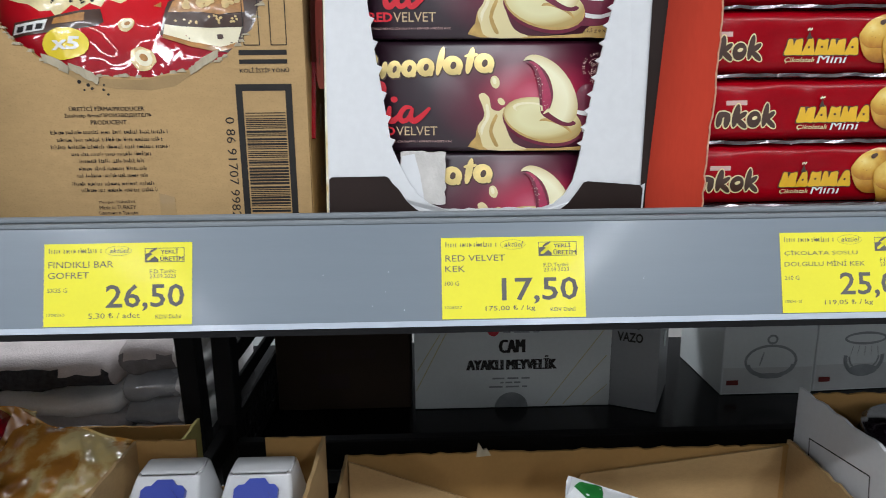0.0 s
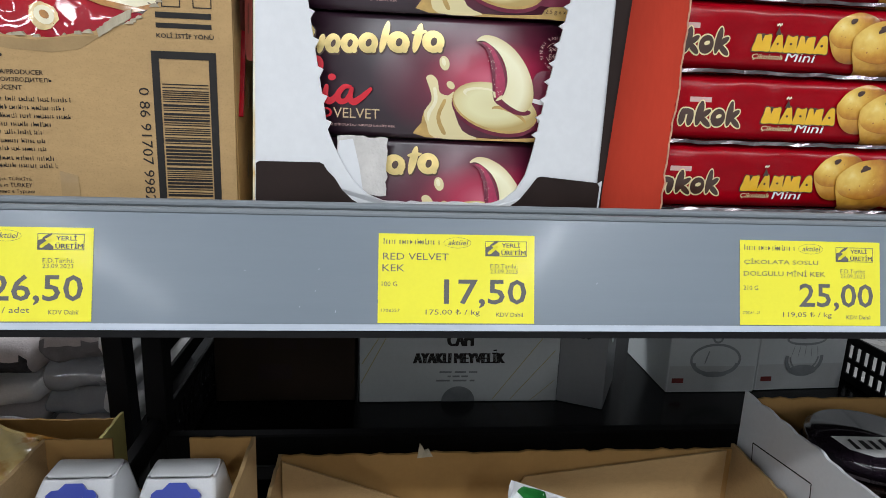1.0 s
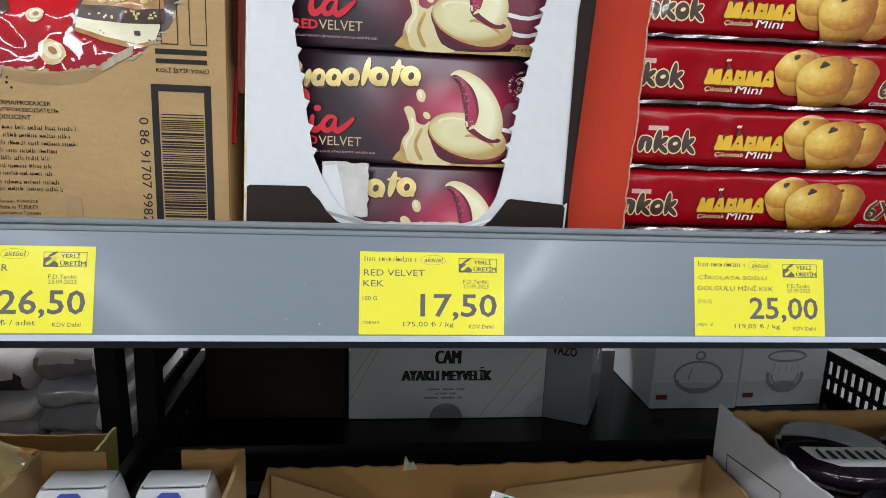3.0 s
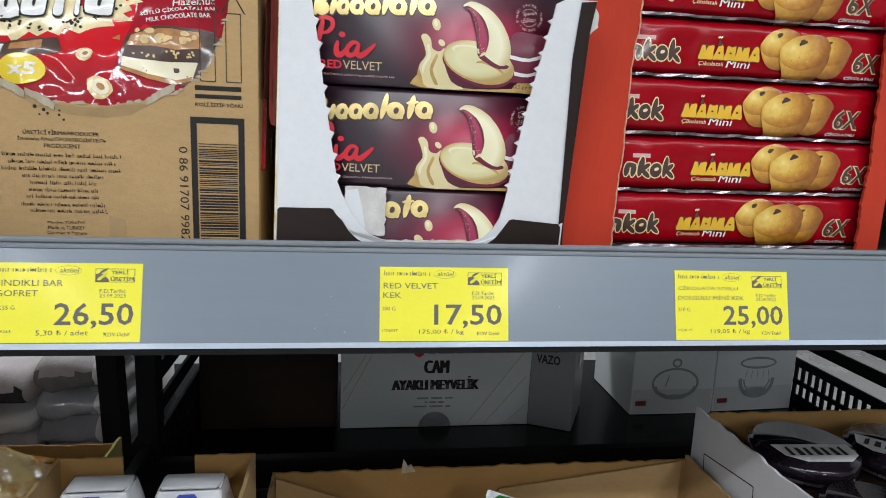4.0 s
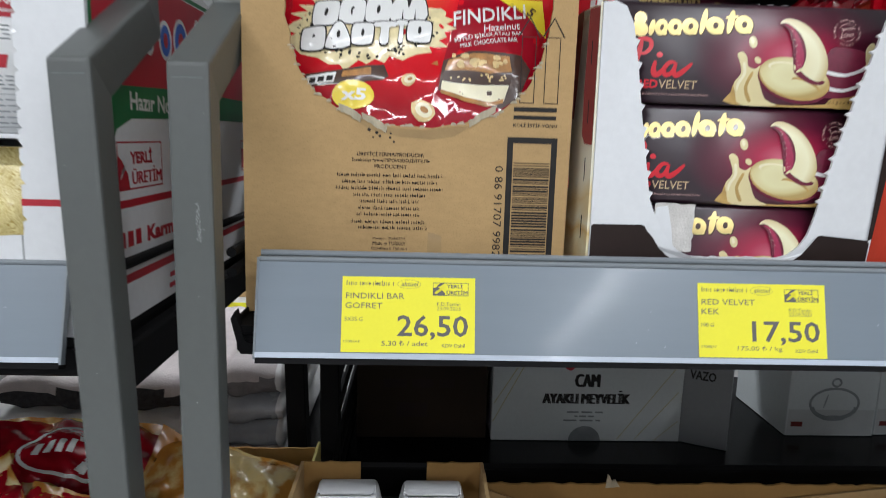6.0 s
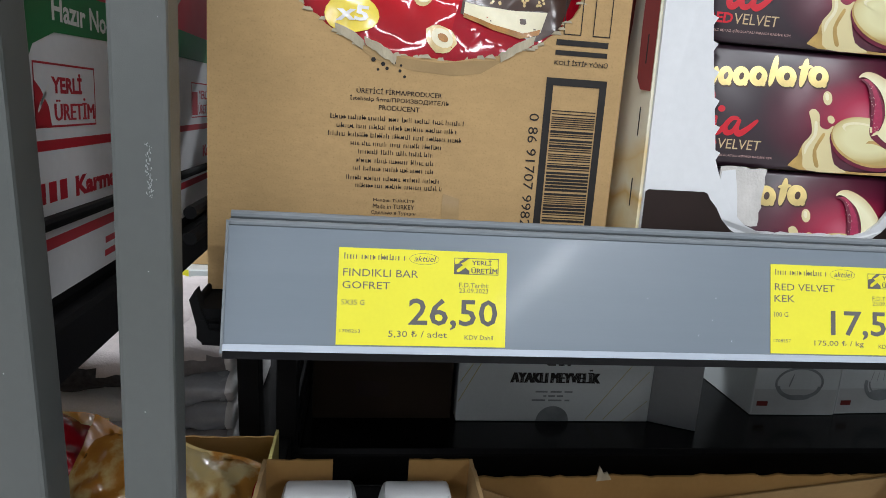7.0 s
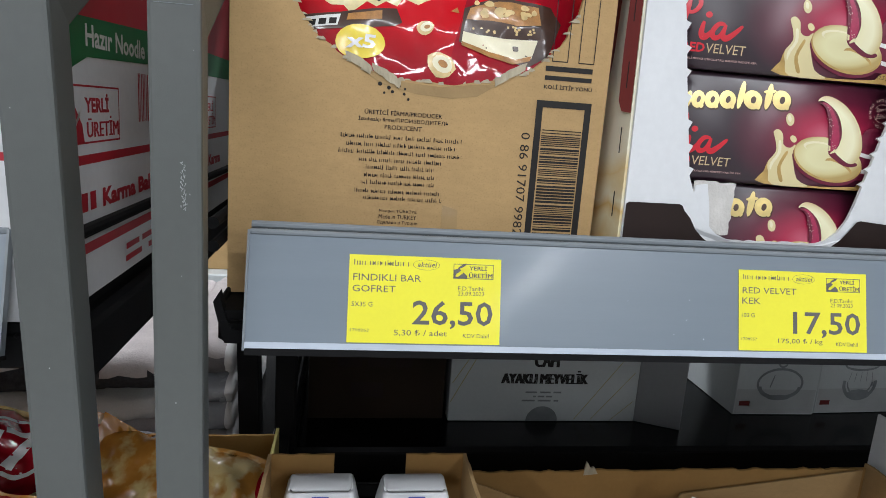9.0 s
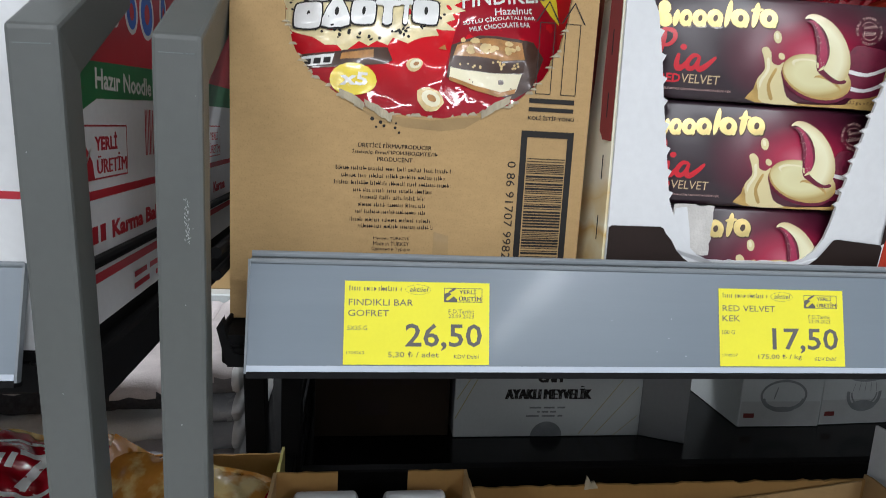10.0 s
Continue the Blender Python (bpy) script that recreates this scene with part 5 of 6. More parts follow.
def cake_sleeve(m, seed):
    w, h = 0.292, 0.0485
    surf = sleeve_surface(w, h, 0.013, seed)
    b = thing("cake_sleeve", "glossy red film sleeve of mini cakes with muffin picture", "cake sleeve", m, "red cake sleeves")
    film = part("film", pillow(surf, w, h, 56, 14), M["film_red"], b, "glossy red plastic film", True)
    bm = bmesh.new()
    rng = random.Random(int(seed * 10))
    n = 34
    rows = []
    for i in range(n + 1):
        u = -w / 2 + w * i / n
        dz = rng.uniform(-0.0006, 0.0006)
        rows.append([bm.verts.new((u, -0.0140 + rng.uniform(-0.001, 0.001), -h / 2 - 0.0014 + dz)), bm.verts.new((u, -0.0130, -h / 2 + 0.0010 + dz)), bm.verts.new((u, -0.006, -h / 2 + 0.0012))])
    for p, q in zip(rows, rows[1:]):
        for k in (0, 1):
            bm.faces.new((p[k], q[k], q[k + 1], p[k + 1]))
    part("silver_fin", bm, M["silver"], b, "crimped silver film seam")
    p = Print()
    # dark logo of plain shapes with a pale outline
    u = -0.1105
    for wd, hh, sort in ((0.0115, 0.0120, 0), (0.0110, 0.0175, 1), (0.0105, 0.0122, 2), (0.0125, 0.0180, 1)):
        for ink, layer, g in (("splat", 1, 0.0010), ("choc", 2, 0.0)):
            low = -0.0115
            if sort == 1:
                p.oval(ink, u + 0.0032, low + hh / 2, 0.0025 + g, hh / 2 + g, layer, -8, 16)
                p.oval(ink, u + 0.0070, low + 0.0085, 0.0048 + g, 0.0020 + g, layer, 38, 14)
                p.oval(ink, u + 0.0076, low + 0.0030, 0.0052 + g, 0.0020 + g, layer, -42, 14)
            elif sort == 2:
                p.oval(ink, u + 0.0052, low + 0.0060, 0.0054 + g, 0.0062 + g, layer, -8, 18)
            else:
                p.oval(ink, u + 0.0030, low + 0.0060, 0.0024 + g, 0.0060 + g, layer, -8, 14)
                p.oval(ink, u + 0.0088, low + 0.0055, 0.0024 + g, 0.0058 + g, layer, -8, 14)
                p.oval(ink, u + 0.0060, low + 0.0098, 0.0042 + g, 0.0022 + g, layer, 0, 14)
        if sort == 2:
            p.oval("splat", u + 0.0055, -0.0045, 0.0022, 0.0014, 3, 20, 10)
        u += wd + 0.0004
    p.rect("pale_ink", -0.1030, 0.0050, -0.0880, 0.0085, 1)
    # yellow logo: plain slanted blocks with small dark notches
    u = -0.0490
    for k, wd in zip("naoNa", (0.0124, 0.0098, 0.0100, 0.0124, 0.0098)):
        shape = [(0.0, 0.0), (0.55 * wd, 0.0), (wd, 0.0), (0.96 * wd, 0.55 * 0.0112), (0.90 * wd, 0.0112), (0.50 * wd, 0.0104), (0.10 * wd, 0.0112), (0.04 * wd, 0.55 * 0.0112)]
        if k == "a":
            shape = [(0.0, 0.0), (0.5 * wd, 0.0), (wd, 0.0), (0.86 * wd, 0.006), (0.68 * wd, 0.0114), (0.34 * wd, 0.0114), (0.14 * wd, 0.006)]
        pts = [(u + a + b * 0.14, -0.0082 + b) for a, b in shape]
        outlined(p, "yellow_ink", "choc", pts, 0.0006, 4)
        if k in "nN":
            p.poly("choc", [(u + 0.42 * wd, 0.0034), (u + 0.64 * wd, 0.0034), (u + 0.50 * wd, -0.0018)], 6)
        elif k == "o":
            p.oval("choc", u + 0.56 * wd, -0.0026, 0.0011, 0.0008, 6, 0, 8)
        else:
            p.oval("choc", u + 0.54 * wd, -0.0030, 0.0009, 0.0009, 6, 0, 8)
        u += wd + 0.0003
    p.poly("choc", [(-0.0335, 0.0030), (-0.0290, 0.0030), (-0.0312, 0.0085)], 6)
    for k in range(4):
        p.oval("cream_light", -0.0312 + 0.0010 * (k - 1.5), 0.0094 + 0.0007 * (k % 2), 0.0006, 0.0009, 7, 0, 6)
    p.text("splat", "Çikolatalı", -0.0485, -0.0142, w=0.0225, h=0.0042, layer=3, bold=0.006, lean=0.2)
    p.text("white_ink", "Mini", -0.0230, -0.0142, w=0.0215, h=0.0062, layer=3, bold=0.010, lean=0.2)
    # muffins
    def muffin(key, layer, turn):
        cu, cv, r = MUFFINS[key]
        side, top = "muffin_side_" + key, "muffin_" + key
        p.blob(side, [(cu - r * 1.02, cv + 0.25 * r), (cu - r * 0.92, cv - r * 0.45), (cu - r * 0.55, cv - r * 0.88), (cu, cv - r * 1.0), (cu + r * 0.5, cv - r * 0.86), (cu + r * 0.85, cv - r * 0.40), (cu + r * 1.02, cv + 0.30 * r), (cu, cv + 0.5 * r)], layer, 5)
        p.oval(top, cu + 0.02 * r, cv + 0.26 * r, r * 1.10, r * 0.66, layer + 1.2, turn, 34, wob=0.02)
        p.oval("choc", cu - 0.10 * r, cv + 0.62 * r, r * 0.17, r * 0.10, layer + 3, turn + 10, 10, wob=0.2)
        rng2 = random.Random(int(cu * 5000))
        for _ in range(12):
            a = rng2.uniform(0, 6.28)
            q = rng2.uniform(0.1, 0.8)
            p.oval("caramel" if rng2.random() < 0.5 else "muffin_glow", cu + math.cos(a) * q * r, cv + 0.2 * r + math.sin(a) * q * r * 0.6, r * rng2.uniform(0.015, 0.05), r * rng2.uniform(0.012, 0.03), layer + 3, rng2.uniform(0, 90), 6)
    muffin("a", 3, 10)
    muffin("b", 7, 15)
    muffin("c", 11, 12)
    p.text("splat", "6X", 0.0945, -0.0135, w=0.0270, h=0.0180, layer=2, bold=0.05, lean=0.15)
    p.text("white_ink", "ÇİKOLATALI", 0.0905, -0.0192, w=0.0300, h=0.0036, layer=3, bold=0.02, lean=0.15)
    p.text("choc", "6X", 0.0955, -0.0125, w=0.0250, h=0.0160, layer=4, bold=0.02, lean=0.15)
    p.put(film, lambda u, v, d: surf(u, v - 0.0016, d), {"choc": "dark_print", "yellow_ink": "yellow_logo", "muffin_a": "muffin_picture", "muffin_b": "muffin_picture", "muffin_c": "muffin_picture", "white_ink": "lettering"}, step=0.006, lift=0.0002)
    for x in (-w / 2, w / 2):
        part("end_seal", box(x - 0.006, x + 0.006, -0.002, 0.002, -h / 2 + 0.004, h / 2 - 0.004), M["film_red"], b)
    return b


rng = random.Random(77)
for i in range(6):
    z = 1.3135 + 0.0488 * i
    du = (0.000, 0.010, 0.019, 0.004, 0.014, 0.002)[i]
    cake_sleeve(pose(0.3085 + du, 0.5085, z, 0, rng.uniform(-0.3, 0.3), rng.uniform(-0.6, 0.6)), i + 1.0)
bm = bmesh.new()
crumple = {}
for i in range(22):
    for j in range(12):
        u, v = i / 21, j / 11
        n = noise.noise(Vector((u * 6, v * 5, 2))) + 0.5 * noise.noise(Vector((u * 15, v * 12, 7)))
        crumple[i, j] = bm.verts.new((0.122 + 0.105 * u + 0.006 * n, 0.565 + 0.03 * v - 0.014 * n, 1.522 + 0.086 * v * (0.36 + 0.64 * u) + 0.012 * n * v))
for i in range(21):
    for j in range(11):
        bm.faces.new((crumple[i, j], crumple[i + 1, j], crumple[i + 1, j + 1], crumple[i, j + 1]))
bmesh.ops.solidify(bm, geom=list(bm.faces), thickness=0.001)
tail = thing("crumpled_wrapper", "crumpled red film tail of an opened multipack", "wrapper")
part("crumpled_film", bm, M["bag_crimson"], tail, "", False)

# ---- noodle carton and cups ----
noodle_box = thing("noodle_carton", "white printed noodle carton with cut-away front", "carton")
strip = [(-0.4985, 1.2735), (-0.497, 1.351)] + serrated([(-0.4965, 1.353), (-0.4925, 1.552)], 0.0030, 0.0125) + ragged([(-0.489, 1.563), (-0.443, 1.565)], 0.0016, 0.008, 3) + [(-0.4445, 1.2735)]
low = [(-0.70, 1.2735), (-0.70, 1.346)] + ragged([(-0.695, 1.346), (-0.505, 1.351)], 0.0008, 0.008, 5) + [(-0.4985, 1.351), (-0.4985, 1.2735)]
part("front_strip", sheet(strip, 0, 1, wall_xz(0.450, 0.003)), M["white"], noodle_box)
part("front_base", sheet(low, 0, 1, wall_xz(0.450, 0.003)), M["white"], noodle_box)
side_top = ragged([(0.4535, 1.564), (0.60, 1.567), (0.82, 1.570), (1.05, 1.571)], 0.0016, 0.010, 8)
SIDE = lambda u, v, d: Vector((-0.4445 - d, u, v))
part("side_board", sheet([(0.4535, 1.2735)] + side_top + [(1.05, 1.2735)], 0, 0.003, SIDE), M["white"], noodle_box)
part("side_board", box(-0.70, -0.697, 0.4535, 1.05, 1.2735, 1.56), M["white"], noodle_box)
part("back_board", box(-0.697, -0.4475, 1.047, 1.05, 1.2735, 1.56), M["white"], noodle_box)
part("bottom_board", box(-0.697, -0.4475, 0.4535, 1.047, 1.2735, 1.2755), M["white"], noodle_box)
p = Print()
R, G = "board_red", "board_green"
p.poly(R, [(0.462, 1.457), (0.462, 1.556), (1.04, 1.560), (1.04, 1.468)], 1)
p.poly(G, [(0.457, 1.452), (0.457, 1.560), (0.79, 1.564), (0.79, 1.560), (0.462, 1.556), (0.462, 1.452)], 1)
p.poly(G, [(0.462, 1.436), (0.462, 1.463), (0.661, 1.471), (1.04, 1.473), (1.04, 1.446), (0.659, 1.443), (0.52, 1.439), (0.492, 1.430), (0.478, 1.412), (0.470, 1.395), (0.462, 1.390)], 2)
p.text("white_ink", "Hazır Noodle", 0.518, 1.446, w=0.128, h=0.0150, layer=3, bold=0.025)
p.border(R, 0.490, 1.381, 0.580, 1.4205, 0.0013)
p.text(R, "YERLİ", 0.513, 1.402, w=0.045, h=0.0135, bold=0.045)
p.text(R, "ÜRETİM", 0.516, 1.385, w=0.061, h=0.0145, bold=0.035)
p.poly(R, [(0.4905, 1.382), (0.511, 1.382), (0.508, 1.394), (0.498, 1.405), (0.4905, 1.410)])
for k in range(3):
    p.oval("white_ink", 0.497 + 0.004 * k, 1.395 + 0.004 * k, 0.006, 0.0013, 3, 50, 10)
for k in range(9):
    p.rect(R, 0.627 + 0.0042 * k, 1.394, 0.627 + 0.0042 * k + (0.0026, 0.0014, 0.002)[k % 3], 1.434)
p.rect(R, 0.455, 1.367, 1.045, 1.3735)
p.rect(R, 0.455, 1.305, 1.045, 1.3125)
for k in range(4):
    p.rect(R, 0.4720 + 0.0150 * k, 1.3345, 0.4825 + 0.0150 * k, 1.3475 if k else 1.3530)
p.text(R, "Karma", 0.5405, 1.3335, w=0.074, h=0.0140, bold=0.05)
p.text(R, "Baharat", 0.6220, 1.3335, w=0.088, h=0.0140, bold=0.05)
p.border(R, 0.850, 1.381, 0.945, 1.4205, 0.0013)
p.rect(R, 0.853, 1.384, 0.878, 1.410)
p.text(R, "YERLİ", 0.884, 1.402, w=0.045, h=0.0135, bold=0.02)
p.text(R, "ÜRETİM", 0.882, 1.385, w=0.058, h=0.0145, bold=0.02)
p.text(R, "Karma", 0.900, 1.3335, w=0.074, h=0.0140, bold=0.05)
p.bars(R, 0.588, 0.66, 1.291, 0.005, 2)
p.bars(R, 0.586, 0.68, 1.281, 0.005, 2, seed=4)
for u, v, ru, rv, tn in ((0.515, 1.512, 0.014, 0.017, 0), (0.56, 1.518, 0.010, 0.020, 10), (0.60, 1.512, 0.012, 0.014, 0), (0.64, 1.516, 0.016, 0.018, -8), (0.69, 1.520, 0.008, 0.022, 5)):
    p.oval("white_ink", u, v, ru + 0.004, rv + 0.004, 2, tn)
    p.oval("blue_print", u, v, ru, rv, 3, tn)
    p.oval(R, u, v, ru * 0.45, rv * 0.5, 4, tn, 12)
p.put(noodle_box, SIDE, {R: "red_print", G: "green_print", "white_ink": "lettering", "blue_print": "blue_logo"})
p = Print()
p.rect(R, -0.4965, 1.373, -0.4455, 1.378)
for u, v, r in ((-0.550, 1.338, 0.0022), (-0.588, 1.344, 0.003), (-0.62, 1.342, 0.002)):
    p.oval(R if r < 0.0025 else "blue_print", u, v, r, r, 1, 0, 12)
p.put(noodle_box, wall_xz(0.450, 1.0), {R: "red_print", "blue_print": "blue_emblem"})


def noodle_cup(m, kind):
    r0, r1, h = 0.044, 0.052, 0.117
    c = thing("noodle_cup", {0: "white paper noodle cup standing upside down with noodle picture", 1: "white paper noodle cup with cooking steps, upright", 2: "white paper noodle cup with green instruction band"}[kind], "noodle cup", m, "noodle cups")
    bm = bmesh.new()
    bmesh.ops.create_cone(bm, cap_ends=True, segments=48, radius1=r0, radius2=r1, depth=h, matrix=Matrix.Translation((0, 0, h / 2)))
    body = part("cup_body", bm, M["cup"], c, "", True)
    bm = bmesh.new()
    bmesh.ops.create_cone(bm, cap_ends=True, segments=48, radius1=r1 + 0.002, radius2=r1 + 0.002, depth=0.004, matrix=Matrix.Translation((0, 0, h)))
    part("rim", bm, M["cup"], c)

    def on(u, v, d):
        r = r0 + (r1 - r0) * v / h - d
        a = u / 0.043
        return Vector((r * math.sin(a), -r * math.cos(a), v))

    p = Print()
    if kind == 0:
        p.rect("noodle", -0.067, 0.002, 0.030, 0.052, 1)
        p.oval("cup", 0.026, 0.046, 0.016, 0.030, 2, -20)
        p.rect("board_green", -0.060, 0.047, 0.004, 0.055, 3)
        p.text("board_red", "Tavuk", -0.010, 0.061, w=0.030, h=0.008, layer=3, bold=0.02)
        p.text("board_red", "Hazır Noodle", -0.036, 0.074, w=0.062, h=0.008, layer=3, bold=0.02)
        p.poly("yellow_pale", [(0.006, 0.084), (0.040, 0.088), (0.040, 0.110), (0.006, 0.110)], 2)
        p.rect("board_green", -0.050, 0.084, 0.005, 0.092, 2)
        p.rect("board_red", -0.050, 0.092, 0.005, 0.112, 2)
        p.oval("blue_print", -0.012, 0.100, 0.012, 0.006, 4, 15)
        p.border("board_red", -0.012, 0.012, 0.018, 0.026, 0.0012, 3)
    elif kind == 1:
        p.rect("board_red", -0.030, 0.088, 0.030, 0.106, 1)
        p.text("white_ink", "Hazırlanışı", -0.024, 0.0975, w=0.040, h=0.0065, layer=2, bold=0.02)
        p.text("white_ink", "Cooking Instructions", -0.026, 0.0905, w=0.044, h=0.0045, layer=2, bold=0.02)
        for v, n in ((0.078, "1"), (0.040, "3")):
            p.oval("board_red", -0.028, v, 0.0034, 0.0042, 1, 0, 14)
            p.text("white_ink", n, -0.0290, v - 0.002, h=0.004, layer=2)
            for k in range(4):
                p.bars("far_grey", -0.022, 0.012, v + 0.003 - k * 0.0032, 0.0012, 4, seed=k)
        p.poly("far_grey", [(-0.026, 0.060), (-0.018, 0.068), (-0.012, 0.060), (-0.020, 0.054)], 1)
        p.poly("board_red", [(-0.006, 0.050), (0.008, 0.050), (0.010, 0.060), (-0.008, 0.060)], 1)
        for k in range(9):
            p.rect("board_green", -0.022, 0.004 + 0.0024 * k, -0.016, 0.0052 + 0.0024 * k)
        p.border("far_grey", -0.010, 0.004, 0.014, 0.030, 0.0005, 1)
        for k in range(5):
            p.bars("far_grey", -0.008, 0.012, 0.007 + 0.0045 * k, 0.001, 3, seed=k)
    else:
        p.oval("board_green", -0.018, 0.096, 0.036, 0.0105, 1)
        p.text("white_ink", "Hazırlanışı", -0.038, 0.0965, w=0.034, h=0.006, layer=2, bold=0.02)
        p.text("white_ink", "Cooking Instructions", -0.038, 0.0890, w=0.044, h=0.0045, layer=2, bold=0.02)
        for k in range(4):
            p.bars("far_grey", -0.035, -0.010, 0.080 - 0.004 * k, 0.0012, 4, seed=k + 3)
            p.bars("far_grey", -0.004, 0.014, 0.064 - 0.004 * k, 0.0012, 3, seed=k + 5)
        p.poly("far_grey", [(-0.014, 0.066), (-0.002, 0.066), (-0.004, 0.078), (-0.012, 0.078)], 1)
        p.poly("board_red", [(-0.013, 0.056), (-0.002, 0.056), (-0.001, 0.066), (-0.014, 0.066)], 2)
        p.oval("board_red", 0.006, 0.050, 0.0042, 0.0042, 2, 0, 14)
        p.text("white_ink", "2", 0.0048, 0.0478, h=0.0045, layer=4)
        p.poly("orange_board", [(0.034, 0.105), (0.046, 0.105), (0.040, 0.075), (0.034, 0.060)], 1)
        p.border("far_grey", 0.010, 0.094, 0.026, 0.099, 0.0004, 1)
    p.put(body, on, {"board_red": "red_print", "board_green": "green_band", "white_ink": "lettering", "noodle": "noodle_picture"}, step=0.006, lift=0.0003)
    return c


noodle_cup(pose(-0.638, 0.512, 1.5425, 180, 0, 206), 0)
noodle_cup(pose(-0.543, 0.548, 1.4250, 0, 0, 4), 1)
low_cup = noodle_cup(pose(-0.612, 0.510, 1.3030, 0, 0, 8), 2)
copy_thing(low_cup, pose(-0.590, 0.625, 1.3030))
nb = thing("noodle_bag", "clear bag of yellow dry noodles", "noodle bag", pose(-0.524, 0.490, 1.3465, 0, 0, 0))
part("film", pillow(bag_surface(0.075, 0.136, 0.018, 5.0, 0.003), 0.075, 0.136, 16, 24), M["noodle"], nb, "", True)
tray_n = thing("noodle_inner_tray", "white card layer between rows of noodle cups", "card layer")
part("card", box(-0.69, -0.450, 0.458, 0.80, 1.4215, 1.4245), M["white"], tray_n)
part("support", box(-0.69, -0.46, 0.70, 0.80, 1.2757, 1.4213), M["white"], tray_n)
part("riser", box(-0.69, -0.55, 0.457, 0.69, 1.2757, 1.3028), M["white"], tray_n)

# ---- lower shelf: wet wipes carton ----
def tray(name, label, x0, x1, y0, y1, z0, tops, material, inside, t=0.004, seed=1, amp=0.0015):
    """An open carton; tops: heights of its front, back, left and right boards."""
    c = thing(name, label, "carton")
    zf, zb, zl, zr = tops
    part("front_board", sheet([(x0, z0)] + ragged([(x0, zf), (x1, zf)], amp, 0.012, seed) + [(x1, z0)], 0, t, wall_xz(y0, 1.0)), material, c)
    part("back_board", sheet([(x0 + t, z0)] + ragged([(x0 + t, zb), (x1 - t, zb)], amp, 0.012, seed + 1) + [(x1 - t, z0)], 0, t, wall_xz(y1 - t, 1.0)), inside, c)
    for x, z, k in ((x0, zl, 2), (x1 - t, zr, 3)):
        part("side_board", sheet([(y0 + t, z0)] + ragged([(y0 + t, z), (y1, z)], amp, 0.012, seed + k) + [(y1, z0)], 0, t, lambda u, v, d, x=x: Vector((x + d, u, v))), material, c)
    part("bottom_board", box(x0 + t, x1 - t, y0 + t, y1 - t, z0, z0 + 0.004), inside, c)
    return c


Z0 = 0.756
wipes = tray("wipes_carton", "open brown carton of wet wipe packs on the lower shelf", -0.340, -0.122, 0.47, 0.694, Z0, (0.98, 0.985, 1.046, 1.046), M["kraft"], M["kraft_in"], seed=21)
for x0, x1 in ((-0.336, -0.269), (-0.190, -0.126)):
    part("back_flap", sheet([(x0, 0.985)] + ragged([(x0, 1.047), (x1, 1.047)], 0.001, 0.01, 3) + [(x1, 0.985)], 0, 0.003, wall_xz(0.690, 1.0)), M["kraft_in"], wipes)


def wipe_pack(m):
    k = thing("wipes_pack", "white soft pack of wet wipes with blue lid", "wipes pack", m, "wet wipe packs")
    bm = bmesh.new()
    # a block whose upper front slopes back; (half width, y front, y back, z)
    rings = []
    for hw, y0, y1, z in ((0.043, -0.046, 0.045, 0.0), (0.0455, -0.050, 0.048, 0.208), (0.044, -0.045, 0.046, 0.222), (0.034, 0.003, 0.042, 0.2675), (0.031, 0.008, 0.038, 0.2715)):
        rings.append([bm.verts.new(q) for q in ((hw, y0, z), (-hw, y0, z), (-hw, y1, z), (hw, y1, z))])
    for a, b in zip(rings, rings[1:]):
        for i in range(4):
            j = (i + 1) % 4
            bm.faces.new((a[i], a[j], b[j], b[i]))
    bm.faces.new(rings[0])
    bm.faces.new(rings[-1])
    bmesh.ops.recalc_face_normals(bm, faces=bm.faces)
    bmesh.ops.bevel(bm, geom=list(bm.edges), offset=0.004, segments=2, affect="EDGES", profile=0.6)
    part("pack_body", bm, M["white_plastic"], k, "", True)
    up = Vector((0, 0.048, 0.0455)).normalized()
    n = Vector((0, -up.z, up.y))
    base = Vector((0, -0.0155, 0.2500))

    def on(u, v, d):
        return base + Vector((u, 0, 0)) + up * v - n * d
    lid = [(-0.022, -0.026), (0.022, -0.026), (0.023, 0.012), (0.019, 0.016), (0.013, 0.0165), (0.008, 0.0225), (-0.008, 0.0225), (-0.013, 0.0165), (-0.019, 0.016), (-0.023, 0.012)]
    flip = part("lid", sheet(lid, -0.0060, 0.003, on), M["blue_lid"], k, "blue plastic flip lid")
    bm = bmesh.new()
    ring = [(-0.003 + 0.0205 * math.cos(2 * math.pi * i / 28), -0.005 + 0.0205 * math.sin(2 * math.pi * i / 28)) for i in range(28)]
    part("lid_disc", sheet(ring, -0.0085, -0.005, on, bm), M["blue_lid"], flip)
    part("lid_tab", sheet([(-0.010, -0.023), (0.010, -0.023), (0.008, -0.017), (-0.008, -0.017)], -0.0075, -0.006, on), M["blue_lid"], flip)
    p = Print()
    p.oval("blue_print", 0.012, 0.205, 0.012, 0.018, 1, 0, 14)
    p.oval("white_ink", 0.014, 0.208, 0.005, 0.012, 2, 30, 10)
    p.oval("blue_print", 0.010, 0.203, 0.003, 0.010, 3, -20, 10)
    p.put(k, lambda u, v, d: Vector((0.0462 - d, u, v)), {"blue_print": "printed_flower", "white_ink": "printed_flower"})
    return k


wp = wipe_pack(pose(-0.2810, 0.632, 0.7655, 0, 0, 0))
copy_thing(wp, pose(-0.1840, 0.630, 0.7655, 0, 0, 0))
copy_thing(wp, pose(-0.2860, 0.530, 0.7655, 0, 0, 2))
copy_thing(wp, pose(-0.1880, 0.530, 0.7655, 0, 0, 0))

